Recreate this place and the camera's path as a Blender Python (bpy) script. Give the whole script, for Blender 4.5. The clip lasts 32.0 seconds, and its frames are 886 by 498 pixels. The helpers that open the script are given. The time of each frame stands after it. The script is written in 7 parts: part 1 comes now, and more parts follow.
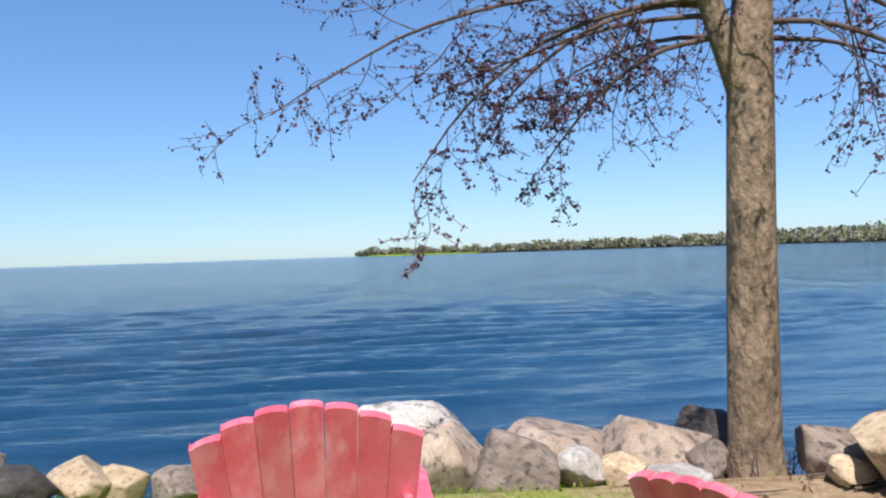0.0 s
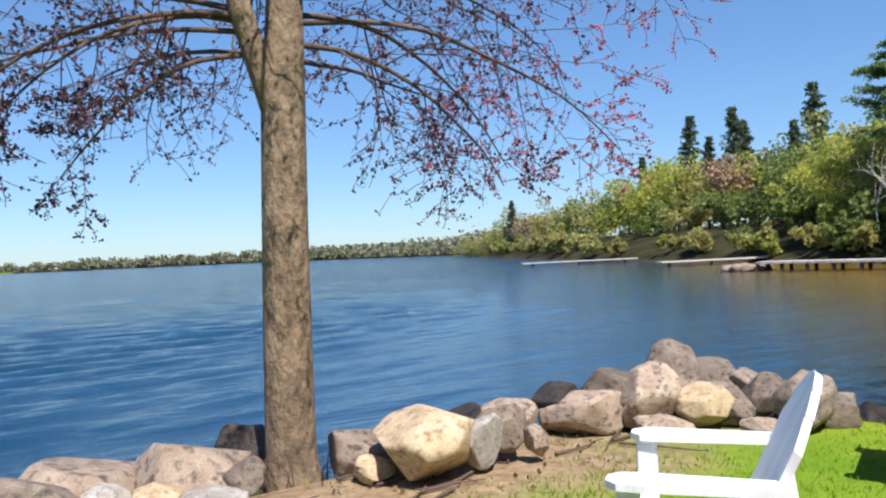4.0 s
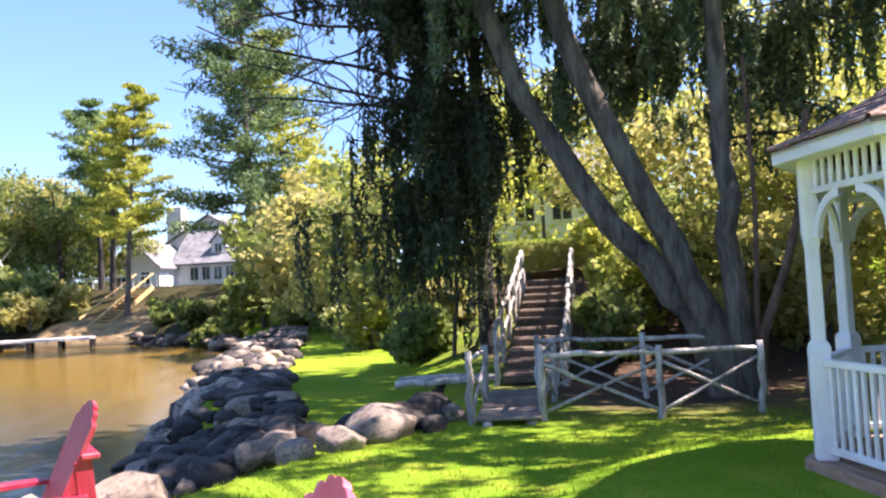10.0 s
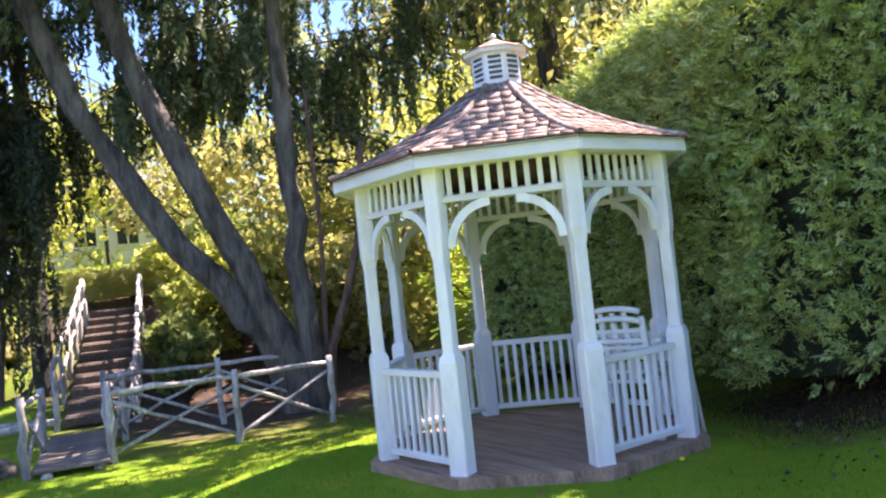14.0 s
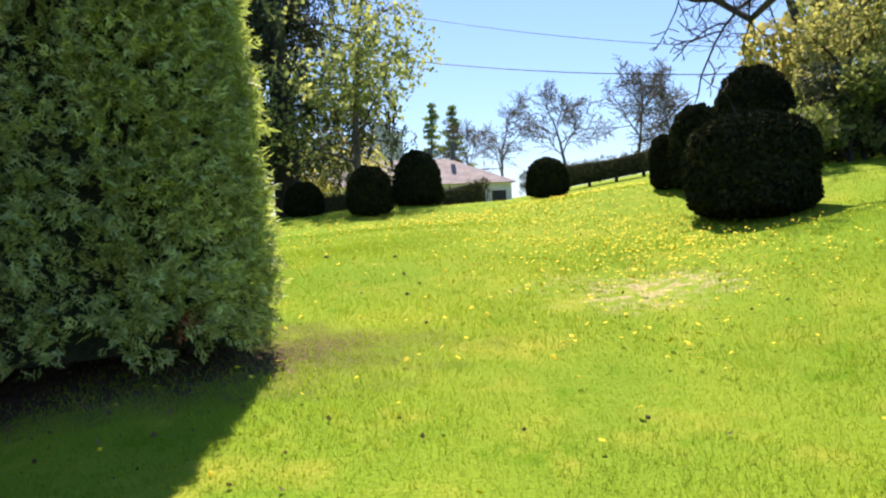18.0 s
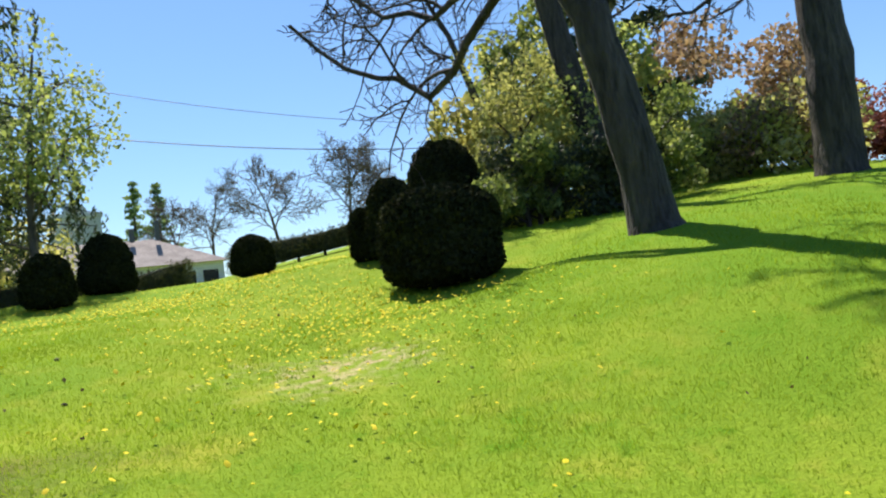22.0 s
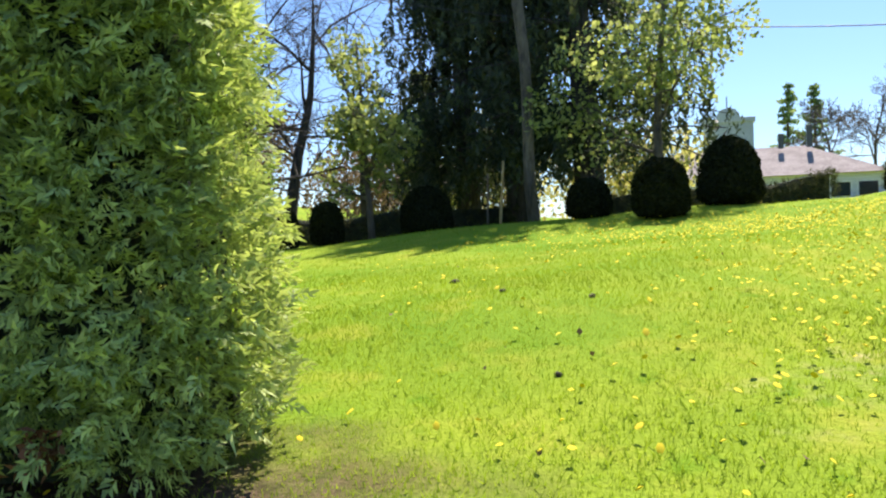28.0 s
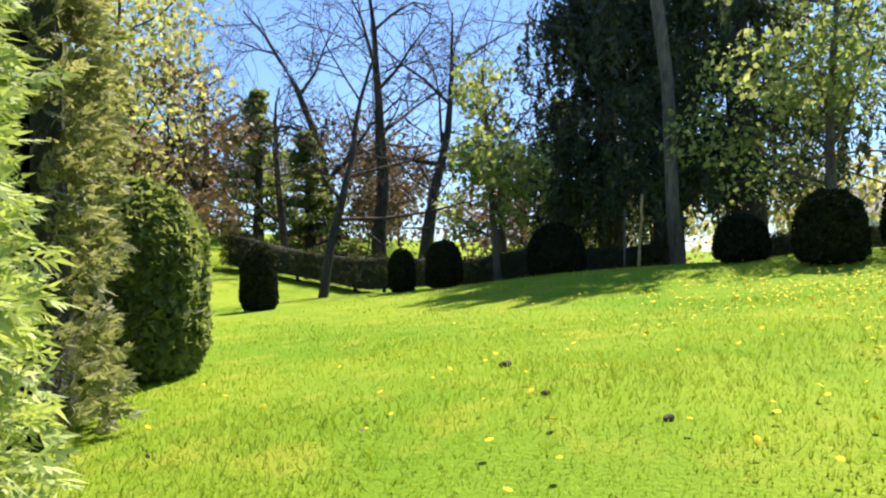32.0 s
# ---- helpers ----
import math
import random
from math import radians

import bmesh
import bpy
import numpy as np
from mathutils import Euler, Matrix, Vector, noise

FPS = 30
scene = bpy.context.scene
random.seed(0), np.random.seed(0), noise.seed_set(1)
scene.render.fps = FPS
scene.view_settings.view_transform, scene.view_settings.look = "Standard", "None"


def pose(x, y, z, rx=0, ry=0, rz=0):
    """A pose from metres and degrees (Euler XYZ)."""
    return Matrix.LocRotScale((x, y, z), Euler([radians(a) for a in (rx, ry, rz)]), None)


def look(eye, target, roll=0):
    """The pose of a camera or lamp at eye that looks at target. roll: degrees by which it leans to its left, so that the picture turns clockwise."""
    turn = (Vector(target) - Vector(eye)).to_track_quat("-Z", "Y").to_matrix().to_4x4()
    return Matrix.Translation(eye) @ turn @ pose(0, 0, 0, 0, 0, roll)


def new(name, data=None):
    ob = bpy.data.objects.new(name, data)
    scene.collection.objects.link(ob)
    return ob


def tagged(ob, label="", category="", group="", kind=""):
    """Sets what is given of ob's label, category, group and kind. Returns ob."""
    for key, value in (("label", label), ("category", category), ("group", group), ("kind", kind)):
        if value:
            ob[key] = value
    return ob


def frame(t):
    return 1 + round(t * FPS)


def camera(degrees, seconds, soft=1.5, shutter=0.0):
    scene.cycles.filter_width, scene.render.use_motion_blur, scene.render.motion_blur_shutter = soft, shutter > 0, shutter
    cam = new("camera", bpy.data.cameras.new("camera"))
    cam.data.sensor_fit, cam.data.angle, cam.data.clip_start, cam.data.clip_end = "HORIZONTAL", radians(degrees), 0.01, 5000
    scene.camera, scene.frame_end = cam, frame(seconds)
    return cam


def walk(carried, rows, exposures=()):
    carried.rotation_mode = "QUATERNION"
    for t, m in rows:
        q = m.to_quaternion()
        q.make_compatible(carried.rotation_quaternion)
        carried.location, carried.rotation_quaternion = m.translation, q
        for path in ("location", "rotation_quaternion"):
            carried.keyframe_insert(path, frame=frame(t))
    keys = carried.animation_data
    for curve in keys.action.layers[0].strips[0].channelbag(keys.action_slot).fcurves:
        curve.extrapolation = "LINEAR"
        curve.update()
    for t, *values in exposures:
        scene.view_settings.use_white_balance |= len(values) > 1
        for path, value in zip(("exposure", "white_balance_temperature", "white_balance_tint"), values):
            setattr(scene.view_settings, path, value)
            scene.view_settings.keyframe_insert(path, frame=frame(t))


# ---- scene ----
EXPO = [(0.0, 0.54, 6150, 16), (3.5, 0.54, 6280, 15), (6.0, 0.72, 6350, 14), (8.2, 1.0, 6500, 16), (9.0, 1.36, 6700, 22), (10.0, 1.75, 6750, 29), (12.0, 1.85, 6850, 33), (13.5, 1.95, 6850, 33), (15.5, 2.35, 6800, 35), (16.3, 2.28, 6950, 35),
        (17.0, 1.46, 7000, 29), (17.5, 1.18, 7050, 28), (19.0, 0.86, 6900, 19), (21.0, 0.66, 6750, 14), (24.0, 1.1, 6700, 16), (27.0, 1.1, 6800, 20), (29.0, 1.12, 6800, 20), (32.0, 1.15, 6700, 20)]
cam = camera(57.89, 32.0, soft=2.2)
PATH = [
    (0.0, 0.003, -0.002, 1.480, 90.29, 1.89, 0.84),
    (0.5, 0.008, -0.004, 1.477, 89.99, 2.04, -1.96),
    (1.0, 0.027, -0.023, 1.473, 89.77, 2.24, -4.82),
    (1.5, 0.044, -0.032, 1.460, 89.45, 2.12, -9.11),
    (2.0, 0.054, -0.043, 1.458, 89.54, 1.78, -12.38),
    (2.5, 0.085, -0.050, 1.464, 90.18, 1.82, -15.02),
    (3.0, 0.135, -0.051, 1.468, 90.71, 2.04, -19.22),
    (3.5, 0.190, -0.041, 1.471, 90.68, 2.26, -24.56),
    (5.5, 0.146, 0.690, 1.462, 90.10, 3.90, -46.44),
    (6.0, 0.149, 0.646, 1.471, 90.95, 4.13, -52.31),
    (6.5, 0.157, 0.629, 1.474, 91.69, 3.37, -56.84),
    (7.0, 0.156, 0.628, 1.471, 91.64, 2.96, -59.80),
    (7.5, 0.184, 0.651, 1.468, 90.61, 3.08, -65.99),
    (8.0, 0.197, 0.653, 1.470, 90.18, 2.55, -73.74),
    (8.5, 0.204, 0.639, 1.472, 90.60, 1.74, -80.57),
    (9.0, 0.205, 0.632, 1.475, 91.26, 1.70, -85.04),
    (9.5, 0.209, 0.623, 1.480, 92.07, 2.35, -88.81),
    (10.0, 0.233, 0.613, 1.491, 93.12, 2.78, -93.98),
    (10.5, 0.236, 0.607, 1.500, 94.65, 2.95, -97.82),
    (11.0, 0.240, 0.597, 1.502, 96.31, 3.37, -100.95),
    (11.5, 0.243, 0.587, 1.510, 97.81, 3.82, -104.25),
    (12.0, 0.255, 0.560, 1.511, 98.92, 4.16, -107.83),
    (12.5, 0.230, 0.558, 1.499, 99.38, 4.72, -111.90),
    (13.0, 0.219, 0.557, 1.494, 98.96, 5.06, -115.58),
    (13.5, 0.182, 0.579, 1.502, 95.47, 5.91, -119.49),
    (15.5, 0.303, 0.702, 1.564, 87.20, 4.06, -141.44),
    (16.0, 0.310, 0.698, 1.565, 87.63, 2.92, -150.55),
    (16.5, 0.299, 0.683, 1.573, 87.78, 3.28, -159.37),
    (17.0, 0.294, 0.679, 1.584, 87.70, 3.68, -169.03),
    (17.5, 0.286, 0.673, 1.600, 87.96, 2.64, -178.76),
    (18.0, 0.268, 0.662, 1.602, 88.37, 2.49, -186.93),
    (18.5, 0.266, 0.655, 1.606, 88.16, 3.09, -194.12),
    (19.0, 0.256, 0.652, 1.607, 87.81, 3.27, -200.89),
    (19.5, 0.207, 0.652, 1.615, 88.45, 3.06, -205.20),
    (20.0, 0.118, 0.626, 1.619, 90.17, 2.75, -209.19),
    (20.5, 0.036, 0.616, 1.612, 91.36, 2.22, -214.19),
    (21.0, -0.009, 0.603, 1.607, 91.16, 2.50, -216.31),
    (21.5, -0.067, 0.514, 1.621, 91.45, 3.96, -213.20),
    (22.0, -0.159, 0.400, 1.655, 92.01, 6.57, -206.70),
    (22.5, -0.286, 0.304, 1.665, 91.48, 8.11, -198.77),
    (23.0, -0.425, 0.190, 1.695, 90.58, 7.01, -192.71),
    (23.5, -0.428, -0.007, 1.660, 90.08, 5.27, -186.19),
    (24.0, -0.447, -0.234, 1.697, 91.19, 4.13, -181.87),
    (24.5, -0.525, -0.541, 1.707, 91.49, 3.09, -182.75),
    (26.5, -0.785, -1.584, 1.739, 92.02, 3.59, -174.42),
    (27.0, -0.836, -1.877, 1.763, 91.12, 3.11, -171.93),
    (27.5, -0.912, -2.090, 1.763, 89.93, 3.27, -168.83),
    (28.0, -1.005, -2.348, 1.785, 88.86, 2.02, -162.32),
    (28.5, -1.044, -2.676, 1.773, 88.25, 1.70, -158.49),
    (29.0, -1.084, -2.963, 1.826, 88.29, 2.46, -157.71),
    (29.5, -1.154, -3.245, 1.842, 88.94, 2.42, -152.59),
    (30.0, -1.183, -3.485, 1.888, 90.05, 3.29, -146.97),
    (30.5, -1.132, -3.798, 1.932, 91.48, 3.71, -148.12),
    (31.0, -1.152, -4.023, 1.942, 92.23, 3.36, -149.42),
    (31.5, -1.198, -4.263, 1.996, 92.03, 2.20, -148.24),
    (32.0, -1.166, -4.534, 1.985, 91.53, 1.49, -150.66),
]
walk(cam, [(t, pose(*p)) for t, *p in PATH], EXPO)


# world, sun and sky
SUN_EL, SUN_AZ = 56.0, 185.0
world = bpy.data.worlds.new("sky")
scene.world = world
world.use_nodes = True
wn = world.node_tree.nodes
sky = wn.new("ShaderNodeTexSky")
sky.sky_type = "NISHITA"
sky.sun_disc = False
sky.sun_elevation = radians(SUN_EL)
sky.sun_rotation = radians(SUN_AZ)
sky.air_density, sky.dust_density, sky.ozone_density = 1.0, 0.15, 4.0
rich = wn.new("ShaderNodeHueSaturation")
rich.inputs["Saturation"].default_value = 1.12
rich.inputs["Value"].default_value = 1.17
haze = wn.new("ShaderNodeGamma")
haze.inputs["Gamma"].default_value = 0.76
world.node_tree.links.new(sky.outputs[0], haze.inputs["Color"])
world.node_tree.links.new(haze.outputs[0], rich.inputs["Color"])
clear = wn.new("ShaderNodeMix")
clear.data_type, clear.blend_type = "RGBA", "MULTIPLY"
clear.inputs[0].default_value = 1.0
clear.inputs[7].default_value = (0.76, 0.97, 1.17, 1)
world.node_tree.links.new(rich.outputs[0], clear.inputs[6])
world.node_tree.links.new(clear.outputs[2], wn["Background"].inputs[0])
wn["Background"].inputs[1].default_value = 0.11
sun_data = bpy.data.lights.new("sun", "SUN")
sun_data.energy, sun_data.angle, sun_data.color = 5.0, radians(0.53), (1.0, 0.95, 0.87)
sun = new("sun", sun_data)
sun_dir = Vector((math.sin(radians(SUN_AZ)) * math.cos(radians(SUN_EL)), math.cos(radians(SUN_AZ)) * math.cos(radians(SUN_EL)), math.sin(radians(SUN_EL))))
sun.matrix_world = look(sun_dir * 60, (0, 0, 0))


# ---- materials ----
def shader(name):
    m = bpy.data.materials.new(name)
    m.use_nodes = True
    t = m.node_tree
    return m, t, t.nodes, t.links, t.nodes["Principled BSDF"]


def mix_rgb(t, a, b, fac, mode="MIX"):
    n = t.nodes.new("ShaderNodeMix")
    n.data_type, n.blend_type = "RGBA", mode
    for sock, v in ((n.inputs[0], fac), (n.inputs[6], a), (n.inputs[7], b)):
        if hasattr(v, "is_linked"):
            t.links.new(v, sock)
        else:
            sock.default_value = v if isinstance(v, (int, float)) else (*v, 1.0)
    return n.outputs[2]


def noise_fac(t, scale, detail=4.0, lo=0.35, hi=0.65, stretch=None, where="Object", rough=0.6):
    c = t.nodes.new("ShaderNodeTexCoord")
    n = t.nodes.new("ShaderNodeTexNoise")
    n.inputs["Scale"].default_value, n.inputs["Detail"].default_value, n.inputs["Roughness"].default_value = scale, detail, rough
    if stretch:
        mp = t.nodes.new("ShaderNodeMapping")
        mp.inputs["Scale"].default_value = stretch
        t.links.new(c.outputs[where], mp.inputs[0])
        t.links.new(mp.outputs[0], n.inputs["Vector"])
    else:
        t.links.new(c.outputs[where], n.inputs["Vector"])
    r = t.nodes.new("ShaderNodeMapRange")
    r.inputs[1].default_value, r.inputs[2].default_value = lo, hi
    t.links.new(n.outputs[0], r.inputs[0])
    return r.outputs[0]


def vary(t, col, amount, island=False):
    g = t.nodes.new("ShaderNodeNewGeometry" if island else "ShaderNodeObjectInfo")
    out = g.outputs["Random Per Island"] if island else g.outputs["Random"]
    r = t.nodes.new("ShaderNodeMapRange")
    r.inputs[3].default_value, r.inputs[4].default_value = 1 - amount, 1 + amount
    t.links.new(out, r.inputs[0])
    h = t.nodes.new("ShaderNodeHueSaturation")
    t.links.new(r.outputs[0], h.inputs["Value"])
    if hasattr(col, "is_linked"):
        t.links.new(col, h.inputs["Color"])
    else:
        h.inputs["Color"].default_value = (*col, 1)
    return h.outputs[0]


def add_bump(t, p, height, strength, dist=0.02):
    b = t.nodes.new("ShaderNodeBump")
    b.inputs["Strength"].default_value, b.inputs["Distance"].default_value = strength, dist
    t.links.new(height, b.inputs["Height"])
    t.links.new(b.outputs[0], p.inputs["Normal"])


def surface(name, c1, c2, c3=None, scale=3.0, fine=30.0, rough=0.75, bump=0.35, dist=0.02, stretch=None, amount=0.0, island=False, spec=0.4, where="Object", blot=(0.5, 0.7), grain=0.55):
    """Two-scale noise colour with relief."""
    m, t, nodes, links, p = shader(name)
    a = noise_fac(t, scale, 5, stretch=stretch, where=where)
    b = noise_fac(t, fine, 4, stretch=stretch, where=where)
    col = mix_rgb(t, c1, c2, a)
    if c3:
        col = mix_rgb(t, col, c3, noise_fac(t, scale * 2.3, 6, *blot, stretch=stretch, where=where))
    col = mix_rgb(t, col, mix_rgb(t, (0.55, 0.55, 0.55), (1.25, 1.25, 1.25), b), grain, "MULTIPLY")
    if amount:
        col = vary(t, col, amount, island)
    links.new(col, p.inputs["Base Color"])
    p.inputs["Roughness"].default_value = rough
    p.inputs["Specular IOR Level"].default_value = spec
    add_bump(t, p, b, bump, dist)
    return m


def leafy(name, c1, c2, light=0.35, glow=(1.22, 1.23, 0.84), rough=0.6, gloss=0.2):
    """Leaves that let some light through; each clump has a tone of its own."""
    m, t, nodes, links, p = shader(name)
    g = nodes.new("ShaderNodeNewGeometry")
    col = mix_rgb(t, c1, c2, g.outputs["Random Per Island"])
    big = noise_fac(t, 0.6, 3, 0.3, 0.7)
    col = mix_rgb(t, col, mix_rgb(t, (0.7, 0.75, 0.7), (1.25, 1.2, 1.1), big), 0.7, "MULTIPLY")
    links.new(col, p.inputs["Base Color"])
    p.inputs["Roughness"].default_value = rough
    p.inputs["Specular IOR Level"].default_value = gloss
    tr = nodes.new("ShaderNodeBsdfTranslucent")
    links.new(mix_rgb(t, col, glow, 1.0, "MULTIPLY"), tr.inputs[0])
    mx = nodes.new("ShaderNodeMixShader")
    mx.inputs[0].default_value = light
    links.new(p.outputs[0], mx.inputs[1])
    links.new(tr.outputs[0], mx.inputs[2])
    links.new(mx.outputs[0], nodes["Material Output"].inputs[0])
    return m


def plain(name, col, rough=0.5, metal=0.0):
    m, t, nodes, links, p = shader(name)
    links.new(mix_rgb(t, col, tuple(0.8 * c for c in col), noise_fac(t, 6, 4)), p.inputs["Base Color"])
    p.inputs["Roughness"].default_value, p.inputs["Metallic"].default_value = rough, metal
    return m


BARK = surface("maple_bark", (0.19, 0.135, 0.085), (0.31, 0.225, 0.145), (0.085, 0.06, 0.04), scale=3.2, fine=20, rough=0.9, bump=0.7, dist=0.02, stretch=(1, 1, 0.55))
DARKBARK = surface("furrowed_bark", (0.048, 0.041, 0.035), (0.105, 0.09, 0.077), (0.022, 0.019, 0.016), scale=3, fine=14, rough=0.95, bump=1.0, dist=0.05, stretch=(1, 1, 0.2))
GREYBARK = surface("grey_bark", (0.105, 0.085, 0.066), (0.23, 0.195, 0.155), (0.055, 0.044, 0.036), scale=3, fine=14, rough=0.95, bump=0.9, dist=0.05, stretch=(1, 1, 0.25))
TWIG = surface("twig", (0.09, 0.06, 0.05), (0.16, 0.11, 0.09), scale=4, fine=30, rough=0.9)
PALEBARK = surface("birch_bark", (0.5, 0.47, 0.42), (0.65, 0.62, 0.57), (0.15, 0.13, 0.11), scale=4, fine=20, rough=0.8, stretch=(1, 1, 0.4))
BUD = leafy("red_buds", (0.40, 0.05, 0.10), (0.68, 0.20, 0.26), 0.35)
BUDDARK = leafy("dark_buds", (0.05, 0.025, 0.04), (0.15, 0.06, 0.085), 0.2)
SPRUCE = leafy("weeping_needles", (0.045, 0.075, 0.048), (0.20, 0.25, 0.14), 0.32)
THUJA = leafy("thuja_sprays", (0.21, 0.275, 0.115), (0.54, 0.64, 0.245), 0.32, (1.3, 1.3, 0.7), 0.6, 0.12)
# hedge core, twigs coloured dark to give the shade in the gaps between sprays
THUJACORE = surface("shaded_inner_twigs", (0.03, 0.042, 0.022), (0.07, 0.08, 0.045), (0.06, 0.042, 0.025), scale=6, fine=40, rough=0.95, bump=0.8, dist=0.05)
# yellower variant of THUJA, its sunlit tint held in the colour
THUJALIT = leafy("sunlit_yellow_sprays", (0.15, 0.175, 0.075), (0.40, 0.41, 0.20), 0.42)
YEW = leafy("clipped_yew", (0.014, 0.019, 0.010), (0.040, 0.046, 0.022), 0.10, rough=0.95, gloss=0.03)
LOWHEDGE = leafy("low_hedge_leaves", (0.035, 0.042, 0.024), (0.15, 0.155, 0.085), 0.15, rough=0.95, gloss=0.03)
PINE = leafy("pine_needles", (0.09, 0.165, 0.075), (0.285, 0.375, 0.15), 0.45)
DEEPPINE = leafy("deep_pine_needles", (0.045, 0.095, 0.055), (0.19, 0.27, 0.115), 0.35)
# brighter copy of PINE with the sunlight already in its colour
PINELIT = leafy("sunlit_pine_needles", (0.234, 0.275, 0.048), (0.522, 0.522, 0.123), 0.5)
SPRING = leafy("spring_leaves", (0.27, 0.30, 0.07), (0.54, 0.55, 0.18), 0.58)
WILLOW = leafy("willow_leaves", (0.32, 0.34, 0.07), (0.62, 0.60, 0.18), 0.6)
OLIVE = leafy("olive_leaves", (0.25, 0.25, 0.095), (0.57, 0.52, 0.23), 0.55)
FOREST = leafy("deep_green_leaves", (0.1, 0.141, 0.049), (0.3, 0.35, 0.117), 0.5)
YELLOWLEAF = leafy("yellow_spring_leaves", (0.25, 0.26, 0.085), (0.50, 0.49, 0.21), 0.55)
PINKLEAF = leafy("brownish_pink_leaves", (0.26, 0.165, 0.11), (0.50, 0.35, 0.24), 0.3)
PALEGREEN = leafy("pale_green_leaves", (0.17, 0.22, 0.07), (0.42, 0.47, 0.19), 0.52)
FARSPRUCE = leafy("far_spruce_needles", (0.045, 0.075, 0.05), (0.15, 0.19, 0.12), 0.3)
DARKSPRUCE = leafy("dark_spruce_needles", (0.027, 0.043, 0.027), (0.106, 0.131, 0.075), 0.25)
# far-point leaves whose grey colour carries the haze of distance
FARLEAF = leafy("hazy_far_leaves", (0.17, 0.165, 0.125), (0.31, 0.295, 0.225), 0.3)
CRIMSON = leafy("crimson_blossom", (0.16, 0.045, 0.05), (0.36, 0.14, 0.12), 0.3)
BROWNTWIGS = leafy("dry_leaves", (0.12, 0.085, 0.05), (0.3, 0.22, 0.14), 0.2)


def grass_ground():
    m, t, nodes, links, p = shader("lawn")
    pos = nodes.new("ShaderNodeNewGeometry").outputs["Position"]

    def near(cx, cy, rx, ry, n_scale=1.2, n_amt=1.0):
        d = nodes.new("ShaderNodeVectorMath")
        d.operation = "SUBTRACT"
        d.inputs[1].default_value = (cx, cy, 0)
        links.new(pos, d.inputs[0])
        s = nodes.new("ShaderNodeVectorMath")
        s.operation = "MULTIPLY"
        s.inputs[1].default_value = (1 / rx, 1 / ry, 0)
        links.new(d.outputs[0], s.inputs[0])
        ln = nodes.new("ShaderNodeVectorMath")
        ln.operation = "LENGTH"
        links.new(s.outputs[0], ln.inputs[0])
        ad = nodes.new("ShaderNodeMath")
        ad.operation = "MULTIPLY_ADD"
        ad.inputs[1].default_value = n_amt
        links.new(noise_fac(t, n_scale, 5, 0.2, 0.8), ad.inputs[0])
        links.new(ln.outputs["Value"], ad.inputs[2])
        r = nodes.new("ShaderNodeMapRange")
        r.inputs[1].default_value, r.inputs[2].default_value = 1.9, 1.15
        links.new(ad.outputs[0], r.inputs[0])
        return r.outputs[0]

    a = mix_rgb(t, (0.162, 0.262, 0.022), (0.235, 0.315, 0.03), noise_fac(t, 0.55, 5))
    a = mix_rgb(t, a, (0.125, 0.245, 0.018), noise_fac(t, 0.23, 4, 0.45, 0.7))
    a = mix_rgb(t, a, (0.32, 0.33, 0.045), noise_fac(t, 1.7, 6, 0.52, 0.78))
    a = mix_rgb(t, a, (0.09, 0.21, 0.008), noise_fac(t, 2.6, 5, 0.58, 0.75))
    fine = noise_fac(t, 38, 5, 0.3, 0.7)
    a = mix_rgb(t, a, mix_rgb(t, (0.75, 0.78, 0.7), (1.25, 1.22, 1.1), fine), 0.6, "MULTIPLY")
    soil = mix_rgb(t, (0.20, 0.135, 0.075), (0.42, 0.31, 0.19), noise_fac(t, 9, 6, 0.3, 0.7))
    a = mix_rgb(t, a, soil, near(2.7, 4.8, 2.5, 1.0))
    worn = mix_rgb(t, (0.38, 0.29, 0.15), (0.5, 0.42, 0.24), noise_fac(t, 20, 5))
    dots = nodes.new("ShaderNodeMath")
    dots.operation = "MULTIPLY"
    links.new(near(-2.45, -6.55, 1.0, 0.75, 1.6, 1.5), dots.inputs[0])
    links.new(noise_fac(t, 7, 5, 0.42, 0.62), dots.inputs[1])
    a = mix_rgb(t, a, worn, dots.outputs[0])
    # deeper green painted on the slope for the oak twigs' shade
    oak_shade = nodes.new("ShaderNodeMath")
    oak_shade.operation = "MULTIPLY"
    oak_shade.inputs[1].default_value = 0.65
    links.new(near(-9.5, -6.5, 6.0, 4.5, 0.9, 1.3), oak_shade.inputs[0])
    a = mix_rgb(t, a, (0.095, 0.215, 0.012), oak_shade.outputs[0])
    litter = mix_rgb(t, (0.05, 0.035, 0.025), (0.13, 0.085, 0.06), noise_fac(t, 14, 5))
    a = mix_rgb(t, a, litter, near(2.7, -5.15, 2.3, 0.75, 2.0, 0.8))
    a = mix_rgb(t, a, litter, near(16.5, -4.5, 7.0, 3.4, 0.8, 0.9))
    a = mix_rgb(t, a, litter, near(11.6, -3.4, 1.9, 1.9, 1.2, 0.7))
    # bare banks and woodland floor; the far floor's colour includes its trees' shade
    sx = nodes.new("ShaderNodeSeparateXYZ")
    links.new(pos, sx.inputs[0])
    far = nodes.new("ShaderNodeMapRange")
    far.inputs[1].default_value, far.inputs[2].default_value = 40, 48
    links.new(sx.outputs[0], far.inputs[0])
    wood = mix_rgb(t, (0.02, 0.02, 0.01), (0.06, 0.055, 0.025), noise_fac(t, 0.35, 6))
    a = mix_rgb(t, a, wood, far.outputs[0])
    a = mix_rgb(t, a, mix_rgb(t, (0.17, 0.115, 0.06), (0.34, 0.25, 0.13), noise_fac(t, 1.1, 6)), near(54.0, 20.5, 2.6, 4.2, 0.5, 0.6))
